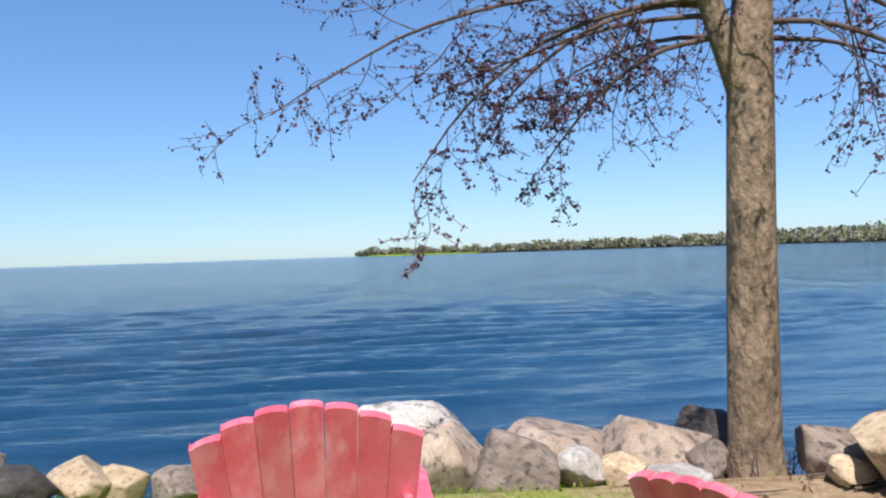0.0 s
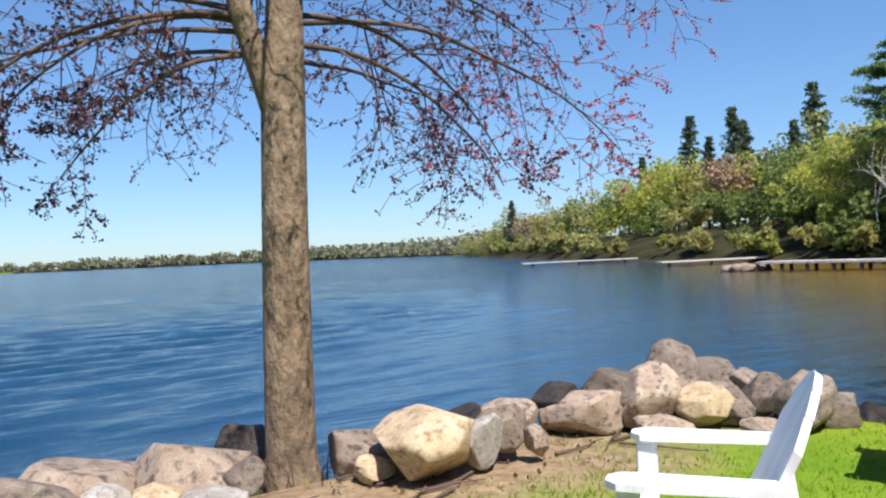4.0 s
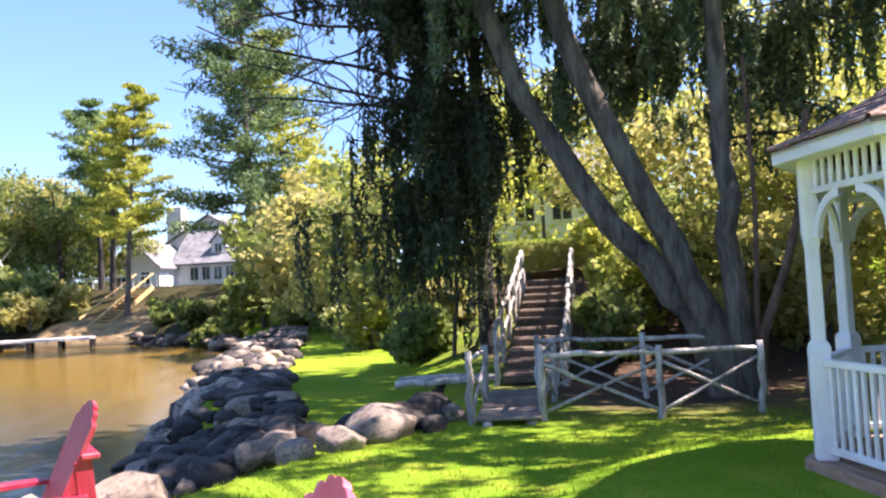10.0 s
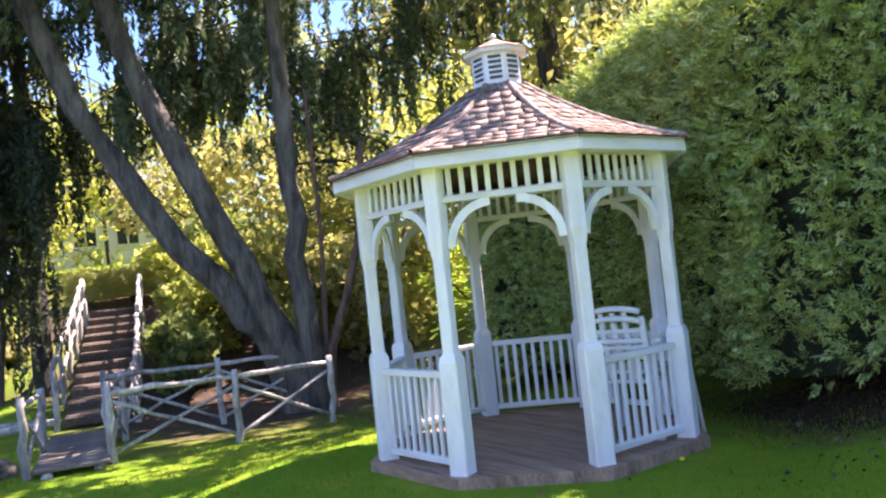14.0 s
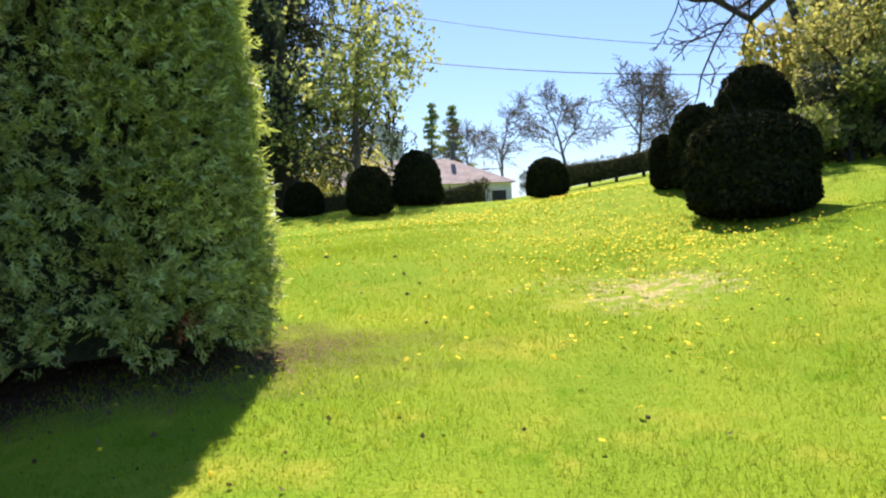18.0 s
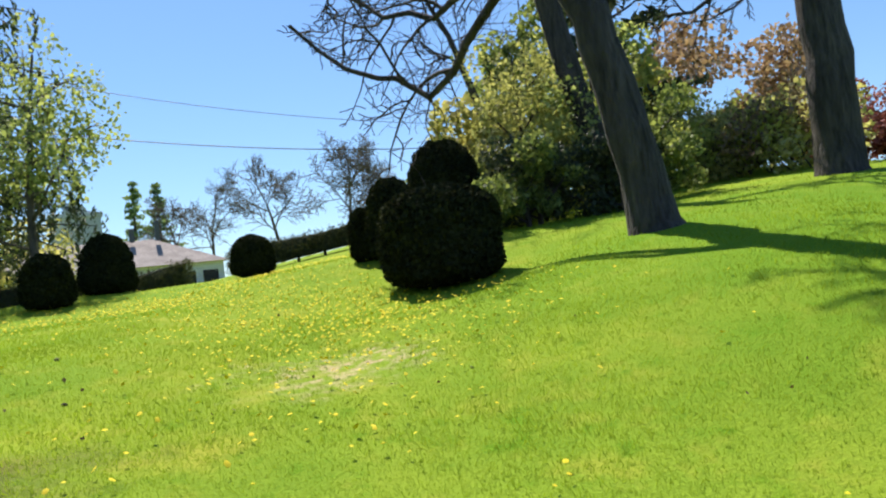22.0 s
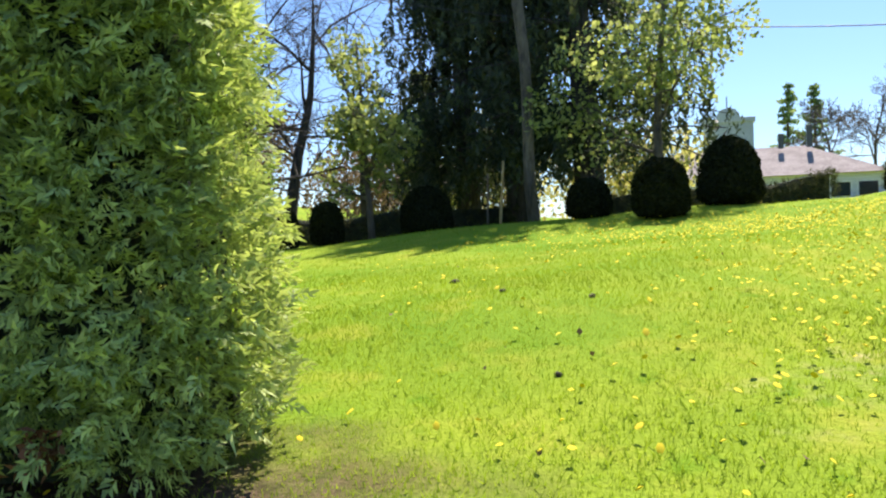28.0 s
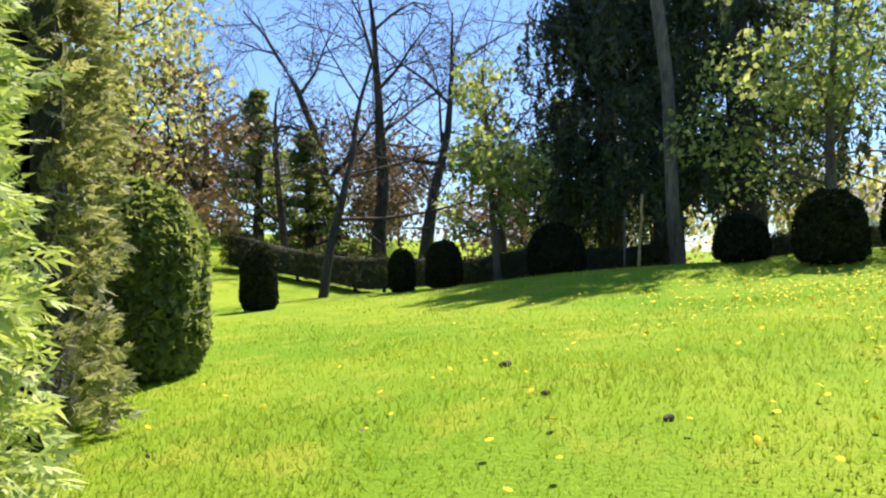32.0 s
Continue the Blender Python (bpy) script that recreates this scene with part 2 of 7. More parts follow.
    wet = nodes.new("ShaderNodeMapRange")
    wet.inputs[1].default_value, wet.inputs[2].default_value = -0.35, -0.75
    links.new(sx.outputs[2], wet.inputs[0])
    a = mix_rgb(t, a, (0.06, 0.05, 0.035), wet.outputs[0])
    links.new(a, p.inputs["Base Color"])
    p.inputs["Roughness"].default_value = 0.9
    p.inputs["Specular IOR Level"].default_value = 0.04
    add_bump(t, p, fine, 0.5, 0.02)
    return m


def water_surface():
    m, t, nodes, links, p = shader("lake_water")
    p.inputs["Base Color"].default_value = (0.012, 0.035, 0.06, 1)
    sx = nodes.new("ShaderNodeSeparateXYZ")
    links.new(nodes.new("ShaderNodeNewGeometry").outputs["Position"], sx.inputs[0])
    ma = nodes.new("ShaderNodeMath")
    ma.operation = "MULTIPLY_ADD"
    ma.inputs[1].default_value = -0.9
    links.new(sx.outputs[1], ma.inputs[0])
    links.new(sx.outputs[0], ma.inputs[2])
    sh = nodes.new("ShaderNodeMapRange")
    sh.inputs[1].default_value, sh.inputs[2].default_value = 4, 17
    links.new(ma.outputs[0], sh.inputs[0])
    deep = mix_rgb(t, (0.006, 0.036, 0.075), (0.010, 0.052, 0.105), noise_fac(t, 0.05, 4))
    # cove browned for its shallow bottom and the painted-in reflection of sunlit trees
    links.new(mix_rgb(t, deep, (0.225, 0.142, 0.028), sh.outputs[0]), p.inputs["Base Color"])
    p.inputs["Roughness"].default_value = 0.1
    p.inputs["IOR"].default_value = 1.333
    swell = mix_rgb(t, (0, 0, 0), (0.5, 0.5, 0.5), noise_fac(t, 0.5, 3, 0.2, 0.8, (0.4, 1.5, 1), rough=0.5))
    ripple = mix_rgb(t, (0, 0, 0), (0.42, 0.42, 0.42), noise_fac(t, 2.2, 6, 0.25, 0.75, (0.4, 1.7, 1), rough=0.58))
    lee = nodes.new("ShaderNodeMapRange")
    lee.inputs[1].default_value, lee.inputs[2].default_value, lee.inputs[3].default_value, lee.inputs[4].default_value = -28, -6, 1.0, 0.1
    links.new(ma.outputs[0], lee.inputs[0])
    lines = mix_rgb(t, (0, 0, 0), (0.16, 0.16, 0.16), noise_fac(t, 7.0, 3, 0.25, 0.75, (0.3, 1.5, 1), rough=0.55))
    add_bump(t, p, mix_rgb(t, mix_rgb(t, swell, ripple, 1.0, "ADD"), lines, 1.0, "ADD"), 1.0, 0.4)
    relief = [n for n in nodes if n.bl_idname == "ShaderNodeBump"][0]
    links.new(lee.outputs[0], relief.inputs["Strength"])
    return m


# ---- terrain ----
SHORE = [(-3000, 60), (-60, 9), (-10, 6.3), (0, 6.2), (4.4, 6.5), (6.2, 6.3), (7.2, 5.2), (7.4, 4.2), (7.6, 3.2), (8.3, 2.7), (9.4, 2.7), (10.6, 3.2),
         (12.5, 4.4), (18, 5.7), (28, 6.1), (36, 6.5), (45, 10.6), (51, 16.4), (52, 20), (56, 30), (62, 45), (72, 70), (84, 104), (150, 230),
         (300, 480), (380, 850), (360, 1250), (100, 1480), (-190, 1500), (-150, 1600), (700, 1800), (700, 3200), (-3000, 3200)]


def ss(a, b, v):
    u = np.clip((v - a) / (b - a), 0, 1)
    return u * u * (3 - 2 * u)


def shore_distance(x, y):
    """Distance to the waterline, positive on land."""
    best = np.full(x.shape, 1e9)
    inside = np.zeros(x.shape, bool)
    for (ax, ay), (bx, by) in zip(SHORE, SHORE[1:] + SHORE[:1]):
        dx, dy = bx - ax, by - ay
        u = np.clip(((x - ax) * dx + (y - ay) * dy) / (dx * dx + dy * dy), 0, 1)
        best = np.minimum(best, np.hypot(x - ax - u * dx, y - ay - u * dy))
        if ay != by:
            hit = ((ay > y) != (by > y)) & (x < ax + (y - ay) / (by - ay) * dx)
            inside ^= hit
    return np.where(inside, -best, best)


LAKE = -0.8
# known levels of the lawn: x, y, z
SPOTS = np.array([(1.3, -20.35, 2.03), (-0.33, -18.34, 1.94), (-1.67, -20.5, 2.18), (-5.34, -21.1, 2.29), (-5.6, -10.2, 1.55), (-5.9, -12.7, 2.09), (8.56, -20.1, 1.52), (3.1, -19.8, 1.92),
                  (-7.72, -7.93, 2.0), (-13.7, -9.5, 2.75), (-7.9, -4.2, 1.6), (-7.4, -2.6, 1.1), (-4.93, -1.55, 0.42), (9.05, -0.9, -0.12), (8.95, -2.35, -0.19), (8.9, -3.6, -0.26), (6.0, -23.2, 1.72),
                  (0, 0, 0), (-3, 0, 0.02), (-2.6, -5, 0.72), (3, -4, 0.51), (0.5, -6, 0.87), (4, 2, 0), (-2, -10, 1.36), (3, -12, 1.3)])


def slope(x, y):
    """The smooth lie of the lawn before shore and knolls."""
    s = 0.15 * np.clip(-0.3 - y, 0, 7.7) + 0.055 * np.clip(-8 - y, 0, 13)
    s = s * np.where(x < 0, 1 + 0.085 * np.clip(-x - 2.5, 0, 16), 1 / (1 + 0.035 * np.clip(x, 0, 40)))
    return s * (1 - 0.85 * ss(5.5, 9, x) * ss(-9, -5, y))


def hump(dx, dy):
    return np.exp(-(dx * dx + dy * dy) / (2 * 2.6 ** 2))


LIFT = np.linalg.solve(hump(SPOTS[:, None, 0] - SPOTS[None, :, 0], SPOTS[:, None, 1] - SPOTS[None, :, 1]) + 0.02 * np.eye(len(SPOTS)), SPOTS[:, 2] - slope(SPOTS[:, 0], SPOTS[:, 1]))


def heights(x, y):
    x, y = np.asarray(x, float), np.asarray(y, float)
    d = shore_distance(x, y)
    s = slope(x, y)
    for (px, py, _), k in zip(SPOTS, LIFT):
        s = s + k * hump(x - px, y - py)
    g = 1 - ss(1.7, 3.4, np.hypot(x - 5.04, y + 3.34))
    s = s * (1 - g) + 0.2 * g
    bank = np.minimum(3.0, 0.25 * np.clip(x - 12.8, 0, 60)) * ss(0.8, -1.2, y)
    strip = 0.01 * np.clip(x - 10, 0, 40)
    land = s + np.maximum(bank, strip)
    land = np.maximum(land, 3.0 * ss(2.5, 9, d) * ss(40, 50, x) + 2.5 * ss(10, 60, d) * ss(50, 80, x))
    land = np.where(y > 600, 4 * ss(0, 40, d), land)
    land = land + 0.03 * np.sin(x * 0.9 + 1.3 * np.sin(y * 0.5)) * np.cos(y * 0.8) * ss(3, 8, np.hypot(x, y))
    up = LAKE - 0.25 + (land - LAKE + 0.25) * ss(0.0, 1.25, d)
    return np.where(d > 0, up, LAKE - 0.25 - 1.5 * ss(0, 4, -d))


def gz(x, y):
    return float(heights(np.array([x]), np.array([y]))[0])


def fast_mesh(name, verts, faces, smooth=False):
    verts, faces = np.asarray(verts, np.float32), np.asarray(faces, np.int32)
    me = bpy.data.meshes.new(name)
    me.vertices.add(len(verts))
    me.vertices.foreach_set("co", verts.ravel())
    n, k = faces.shape
    me.loops.add(n * k)
    me.loops.foreach_set("vertex_index", faces.ravel())
    me.polygons.add(n)
    me.polygons.foreach_set("loop_start", np.arange(0, n * k, k, dtype=np.int32))
    if smooth:
        me.polygons.foreach_set("use_smooth", np.ones(n, bool))
    me.update(calc_edges=True)
    return me


def put(name, me, material, parent=None, label="", m=None):
    ob = new(name, me)
    if material and not me.materials:
        me.materials.append(material)
    if parent:
        ob.parent = parent
    if m is not None:
        ob.matrix_basis = m
    if label:
        ob["label"] = label
    return ob


def part(name, bm, material, parent, label="", m=None, smooth=False):
    me = bpy.data.meshes.new(name)
    if smooth:
        for f in bm.faces:
            f.smooth = True
    bm.to_mesh(me)
    bm.free()
    return put(name, me, material, parent, label, m)


def thing(name, label, category, m=None, group="", kind=""):
    ob = new(name)
    ob.empty_display_size = 0.1
    if m is not None:
        ob.matrix_basis = m
    return tagged(ob, label, category, group, kind)


N = 250
u = np.linspace(-1, 1, N)
warp = 26 * u + 2700 * u ** 7
gx, gy = np.meshgrid(warp + 3, warp + 0)
gzv = heights(gx.ravel(), gy.ravel())
idx = np.arange(N * N).reshape(N, N)
quads = np.stack([idx[:-1, :-1], idx[:-1, 1:], idx[1:, 1:], idx[1:, :-1]], -1).reshape(-1, 4)
tagged(put("ground", fast_mesh("ground", np.stack([gx.ravel(), gy.ravel(), gzv], 1), quads, True), grass_ground()), "spring lawn sloping up from a stony lake shore", "lawn", kind="structure")
# the lake: one sheet, finer near the shore, with wind waves
NW = 320
u = np.linspace(-1, 1, NW)
wx, wy = np.meshgrid(24 * u + 2980 * u ** 9 + 6, 22 * np.clip(u, -1, 1) + 1600 * u ** 9 + 16 + 1500 * np.clip(u, 0, 1) ** 11)
wx, wy = wx.ravel(), wy.ravel()
rw = np.random.default_rng(14)
wave = np.zeros(len(wx))
for k in range(26):
    lam = 0.45 * 1.07 ** k
    th = radians(104) + rw.normal(0, 0.24)
    kx, ky = math.cos(th) * 2 * math.pi / lam, math.sin(th) * 2 * math.pi / lam
    gust = 0.6 + 0.4 * np.sin(wx * rw.uniform(0.05, 0.3) + rw.uniform(0, 6)) * np.sin(wy * rw.uniform(0.05, 0.3) + rw.uniform(0, 6))
    wave += 0.012 * lam * gust * np.sin(kx * wx + ky * wy + rw.uniform(0, 6.3)) * ss(1.0, 0.25, np.hypot(wx - 6, wy - 16) * 0.02 / lam)
calm = 1 - 0.84 * ss(-22, 0, wx - 0.9 * wy)
iw = np.arange(NW * NW).reshape(NW, NW)
wq = np.stack([iw[:-1, :-1], iw[:-1, 1:], iw[1:, 1:], iw[1:, :-1]], -1).reshape(-1, 4)
tagged(put("water", fast_mesh("water", np.stack([wx, wy, LAKE + wave * calm], 1), wq, True), water_surface()), "rippled blue lake reaching the horizon", "lake", kind="structure")

# ---- growing things ----
def tube(path, radii, sides=8):
    path, radii = np.asarray(path, float), np.asarray(radii, float)
    tang = np.gradient(path, axis=0)
    tang /= np.linalg.norm(tang, axis=1, keepdims=True) + 1e-9
    ref = np.where(np.abs(tang[:, 2:3]) > 0.9, np.array([[1.0, 0, 0]]), np.array([[0, 0, 1.0]]))
    a = np.cross(tang, ref)
    a /= np.linalg.norm(a, axis=1, keepdims=True) + 1e-9
    b = np.cross(tang, a)
    ang = np.linspace(0, 2 * np.pi, sides, endpoint=False)
    ring = np.cos(ang)[None, :, None] * a[:, None] + np.sin(ang)[None, :, None] * b[:, None]
    v = (path[:, None] + ring * radii[:, None, None]).reshape(-1, 3)
    k = len(path)
    i = np.arange(k - 1)[:, None] * sides
    j = np.arange(sides)[None]
    jn = (j + 1) % sides
    f = np.stack([i + j, i + jn, i + sides + jn, i + sides + j], -1).reshape(-1, 4)
    return v, f


def join(parts):
    vs, fs, n = [], [], 0
    for v, f in parts:
        vs.append(v)
        fs.append(np.asarray(f) + n)
        n += len(v)
    return np.concatenate(vs), np.concatenate(fs)


def bent(rng, p0, d0, length, seg, wander, pull):
    """A wandering line from p0; pull bends it up or down on the way."""
    d = np.array(d0, float)
    d /= np.linalg.norm(d)
    pts, step = [np.array(p0, float)], length / seg
    for k in range(seg):
        d = d + rng.normal(0, wander, 3) + np.array([0, 0, pull])
        d /= np.linalg.norm(d)
        pts.append(pts[-1] + d * step)
    return np.array(pts)


def branch_out(rng, line, r0, r1, levels, out, tips, kids=(4, 6), ratio=0.55, spread=0.9, wander=0.12, pull=0.0, first=0.25, sides=5, twig=0.006, thin=0.6):
    k = len(line)
    rad = np.maximum(np.linspace(r0, r1, k), twig)
    out.append((line, rad, sides))
    if levels == 0:
        tips.extend(line[1:])
        return
    length = np.linalg.norm(np.diff(line, axis=0), axis=1).sum()
    n = rng.integers(kids[0], kids[1] + 1)
    for c in range(n):
        at = first + (1 - first) * (c + rng.random()) / n
        i = min(k - 2, int(at * (k - 1)))
        p = line[i] + (line[i + 1] - line[i]) * (at * (k - 1) - i)
        d = line[i + 1] - line[i]
        d = d / np.linalg.norm(d)
        side = rng.normal(0, 1, 3)
        side -= side @ d * d
        side /= np.linalg.norm(side)
        new_len = length * ratio * (1.15 - 0.5 * at) * rng.uniform(0.75, 1.2)
        child = bent(rng, p, d * (1 - 0.45 * spread) + side * spread, new_len, max(4, k - 2), wander, pull)
        branch_out(rng, child, rad[i] * thin, twig, levels - 1, out, tips, kids, ratio, spread, wander, pull, 0.15, max(3, sides - 3), twig, thin)


def wood(parts):
    """Joined tubes; the thinnest twigs get three sides."""
    return join([tube(l, r, 3 if r[0] < 0.02 else s) for l, r, s in parts])


def cards(rng, pts, size, wide=0.6, droop=0.0, up=0.0, vary_size=0.5):
    """Small pointed leaves or clumps, one at each point."""
    pts = np.asarray(pts, float)
    n = len(pts)
    a = rng.normal(0, 1, (n, 3))
    a[:, 2] += up
    a /= np.linalg.norm(a, axis=1, keepdims=True)
    if droop:
        a = a * (1 - droop) + np.array([0, 0, -1.0]) * droop
        a /= np.linalg.norm(a, axis=1, keepdims=True)
    b = np.cross(a, rng.normal(0, 1, (n, 3)))
    b /= np.linalg.norm(b, axis=1, keepdims=True) + 1e-9
    c = np.cross(a, b)
    s = (size * (1 + vary_size * rng.uniform(-1, 1, n)))[:, None]
    v = np.stack([pts - a * s * 0.5, pts + b * s * wide * 0.5 + c * s * 0.12, pts + a * s * 0.5, pts - b * s * wide * 0.5 + c * s * 0.12], 1).reshape(-1, 3)
    return v, np.arange(4 * n).reshape(n, 4)


def on_blobs(rng, blobs, n, shell=0.65):
    """Points in the outer shell of uneven blobs (x, y, z, rx, ry, rz)."""
    blobs = np.asarray(blobs, float)
    w = blobs[:, 3] * blobs[:, 4] + blobs[:, 4] * blobs[:, 5]
    k = rng.choice(len(blobs), n, p=w / w.sum())
    d = rng.normal(0, 1, (n, 3))
    d /= np.linalg.norm(d, axis=1, keepdims=True)
    r = shell + (1 - shell) * rng.random(n) ** 0.6
    bump = 1 + 0.18 * np.sin(d[:, 0] * 7 + k) * np.cos(d[:, 2] * 6 + 2 * k)
    return blobs[k, :3] + d * blobs[k, 3:] * (r * bump)[:, None]


def leaf_tree(name, label, x, y, height, spread, seed, leaf, bark=DARKBARK, n=2600, size=0.35, trunk_r=0.2, clear=0.25, limbs=7, z=None, blobs=12, lean=(0, 0), group="", category="tree", levels=1):
    """A leafy tree: trunk, limbs and an uneven crown of small clumps."""
    rng = np.random.default_rng(seed)
    z = gz(x, y) if z is None else z
    t = thing(name, label, category, pose(x, y, z - 0.1), group)
    line = bent(rng, (0, 0, 0), (lean[0] + rng.normal(0, 0.03), lean[1] + rng.normal(0, 0.03), 1), height * 0.8, 9, 0.03, 0.0)
    out, tips = [(line, np.linspace(trunk_r, trunk_r * 0.25, 10), 9)], []
    put("trunk", fast_mesh("trunk", *wood(out), True), bark, t)
    br, ends = [], []
    for c in range(limbs):
        at = clear + (0.95 - clear) * (c + 0.5) / limbs
        p = line[min(9, int(at * 9))]
        a = c * 2.4 + rng.uniform(-0.4, 0.4)
        d = (math.cos(a), math.sin(a), rng.uniform(0.35, 0.9))
        l = bent(rng, p, d, spread * rng.uniform(0.6, 1.0) * (1.15 - 0.6 * at), 6, 0.1, 0.02)
        branch_out(rng, l, trunk_r * 0.4, 0.02, levels, br, tips, (3, 4), 0.5, 0.9, 0.12, 0.0)
        ends.append(l[-1])
        ends.append(l[3])
    tagged(put("branchwork", fast_mesh("branchwork", *wood(br), True), bark, t), kind="stuff")
    bl = []
    for k in range(blobs):
        e = ends[k % len(ends)] + rng.normal(0, 0.12, 3) * spread
        r = spread * rng.uniform(0.22, 0.42)
        bl.append((*e, r, r, r * rng.uniform(0.6, 0.95)))
    pts = on_blobs(rng, bl, n, 0.5)
    put("crown", fast_mesh("crown", *cards(rng, pts, size, 0.75)), leaf, t)
    return t


def pine_tree(name, label, x, y, height, spread, seed, leaf, n=2600, size=0.5, trunk_r=0.25, clear=0.3, z=None, shape=0.7, bark=DARKBARK, tiers=16, group=""):
    """A conifer: bare lower trunk, tiers of level boughs with needle tufts and gaps between them."""
    rng = np.random.default_rng(seed)
    z = gz(x, y) if z is None else z
    t = thing(name, label, "pine", pose(x, y, z - 0.1), group)
    line = bent(rng, (0, 0, 0), (0, 0, 1), height, 10, 0.015, 0.0)
    put("trunk", fast_mesh("trunk", *tube(line, np.linspace(trunk_r, 0.03, 11), 9), True), bark, t)
    br, pts = [], []
    for k in range(tiers):
        at = clear + (1 - clear) * (k + 0.3) / tiers
        i = min(9, int(at * 10))
        p = line[i] + (line[i + 1] - line[i]) * (at * 10 - i)
        for c in range(rng.integers(3, 6)):
            a = rng.uniform(0, 2 * np.pi)
            reach = spread * (1 - ((at - clear) / (1 - clear)) ** 1.3 * shape) * rng.uniform(0.45, 1.1)
            if at > 0.93:
                reach *= 0.4
            l = bent(rng, p, (math.cos(a), math.sin(a), rng.uniform(-0.15, 0.3)), reach, 5, 0.08, 0.03)
            br.append((l, np.linspace(0.2 * trunk_r, 0.012, 6), 4))
            for q in l[2:]:
                pts.append((q[0], q[1], q[2] + 0.1, 0.16 * spread, 0.16 * spread, 0.07 * spread))
    tagged(put("branchwork", fast_mesh("branchwork", *wood(br), True), bark, t), kind="stuff")
    put("needles", fast_mesh("needles", *cards(rng, on_blobs(rng, pts, n, 0.2), size, 0.35, 0, 0.3)), leaf, t)
    return t


def bare_tree(name, label, x, y, height, seed, limbs=6, trunk_r=0.18, spread=0.8, levels=3, z=None, lean=(0, 0), bark=GREYBARK, buds=None, group="", first=0.3, twig=0.008):
    rng = np.random.default_rng(seed)
    z = gz(x, y) if z is None else z
    t = thing(name, label, "tree", pose(x, y, z - 0.1), group)
    line = bent(rng, (0, 0, 0), (*lean, 1), height * 0.85, 9, 0.085, 0.01)
    out, tips = [], []
    branch_out(rng, line, trunk_r, 0.03, levels, out, tips, (limbs, limbs + 2), 0.55, spread, 0.22, 0.015, first, 8, twig)
    put("trunk", fast_mesh("trunk", *tube(line, np.linspace(trunk_r, 0.03, 10), 9), True), bark, t)
    tagged(put("branchwork", fast_mesh("branchwork", *wood([(l[::2] if len(l) > 5 else l, r[::2] if len(l) > 5 else r, max(3, q - 2)) for l, r, q in out[1:]]), True), bark, t), kind="stuff")
    if buds:
        tips = np.array(tips)
        put("crown", fast_mesh("crown", *cards(rng, tips + rng.normal(0, 0.1, tips.shape), 0.14, 0.8)), buds, t)
    return t


def clipped(name, label, x, y, rx, ry, height, seed, leaf=YEW, n=9000, size=0.09, egg=0.0, group="", z=None, category="shrub", box=2.4):
    """A shrub clipped to a rounded shape: short stems, a dense core and a skin of small sprays."""
    rng = np.random.default_rng(seed)
    z = gz(x, y) if z is None else z
    t = thing(name, label, category, pose(x, y, z), group)
    d = rng.normal(0, 1, (n, 3))
    d /= np.linalg.norm(d, axis=1, keepdims=True)

    def shape(d, k):
        e = np.sign(d[:, 2]) * np.abs(d[:, 2]) ** 0.8
        side = np.sqrt(np.clip(1 - np.where(e > 0, np.abs(e) ** box, np.abs(e) ** 6), 0, 1)) / (np.linalg.norm(d[:, :2], axis=1) + 1e-6)
        w = 1 - egg * e
        bump = 1 + 0.035 * np.sin(d[:, 0] * 9 + seed) * np.cos(d[:, 1] * 8 + d[:, 2] * 6)
        return np.stack([d[:, 0] * side * rx * w * k * bump, d[:, 1] * side * ry * w * k * bump, height * (0.49 + 0.51 * e * k * bump)], 1)

    put("foliage", fast_mesh("foliage", *cards(rng, shape(d, rng.uniform(0.93, 1.02, n)[:]), size, 0.7)), leaf, t)
    g = np.linspace(0, np.pi, 15)
    h = np.linspace(0, 2 * np.pi, 24, endpoint=False)
    sph = np.stack([np.outer(np.sin(g), np.cos(h)), np.outer(np.sin(g), np.sin(h)), np.outer(np.cos(g), np.ones(24))], -1).reshape(-1, 3)
    i, j = np.meshgrid(np.arange(14), np.arange(24), indexing="ij")
    f = np.stack([i * 24 + j, (i + 1) * 24 + j, (i + 1) * 24 + (j + 1) % 24, i * 24 + (j + 1) % 24], -1).reshape(-1, 4)
    put("core", fast_mesh("core", shape(sph, 0.93), f, True), leaf, t)
    stems = [(np.array([(rng.normal(0, 0.08), rng.normal(0, 0.08), -0.12), (rng.normal(0, 0.1), rng.normal(0, 0.1), height * 0.4)]), np.array([0.05, 0.04]), 6) for _ in range(3)]
    put("stem", fast_mesh("stem", *wood(stems), True), DARKBARK, t)
    return t


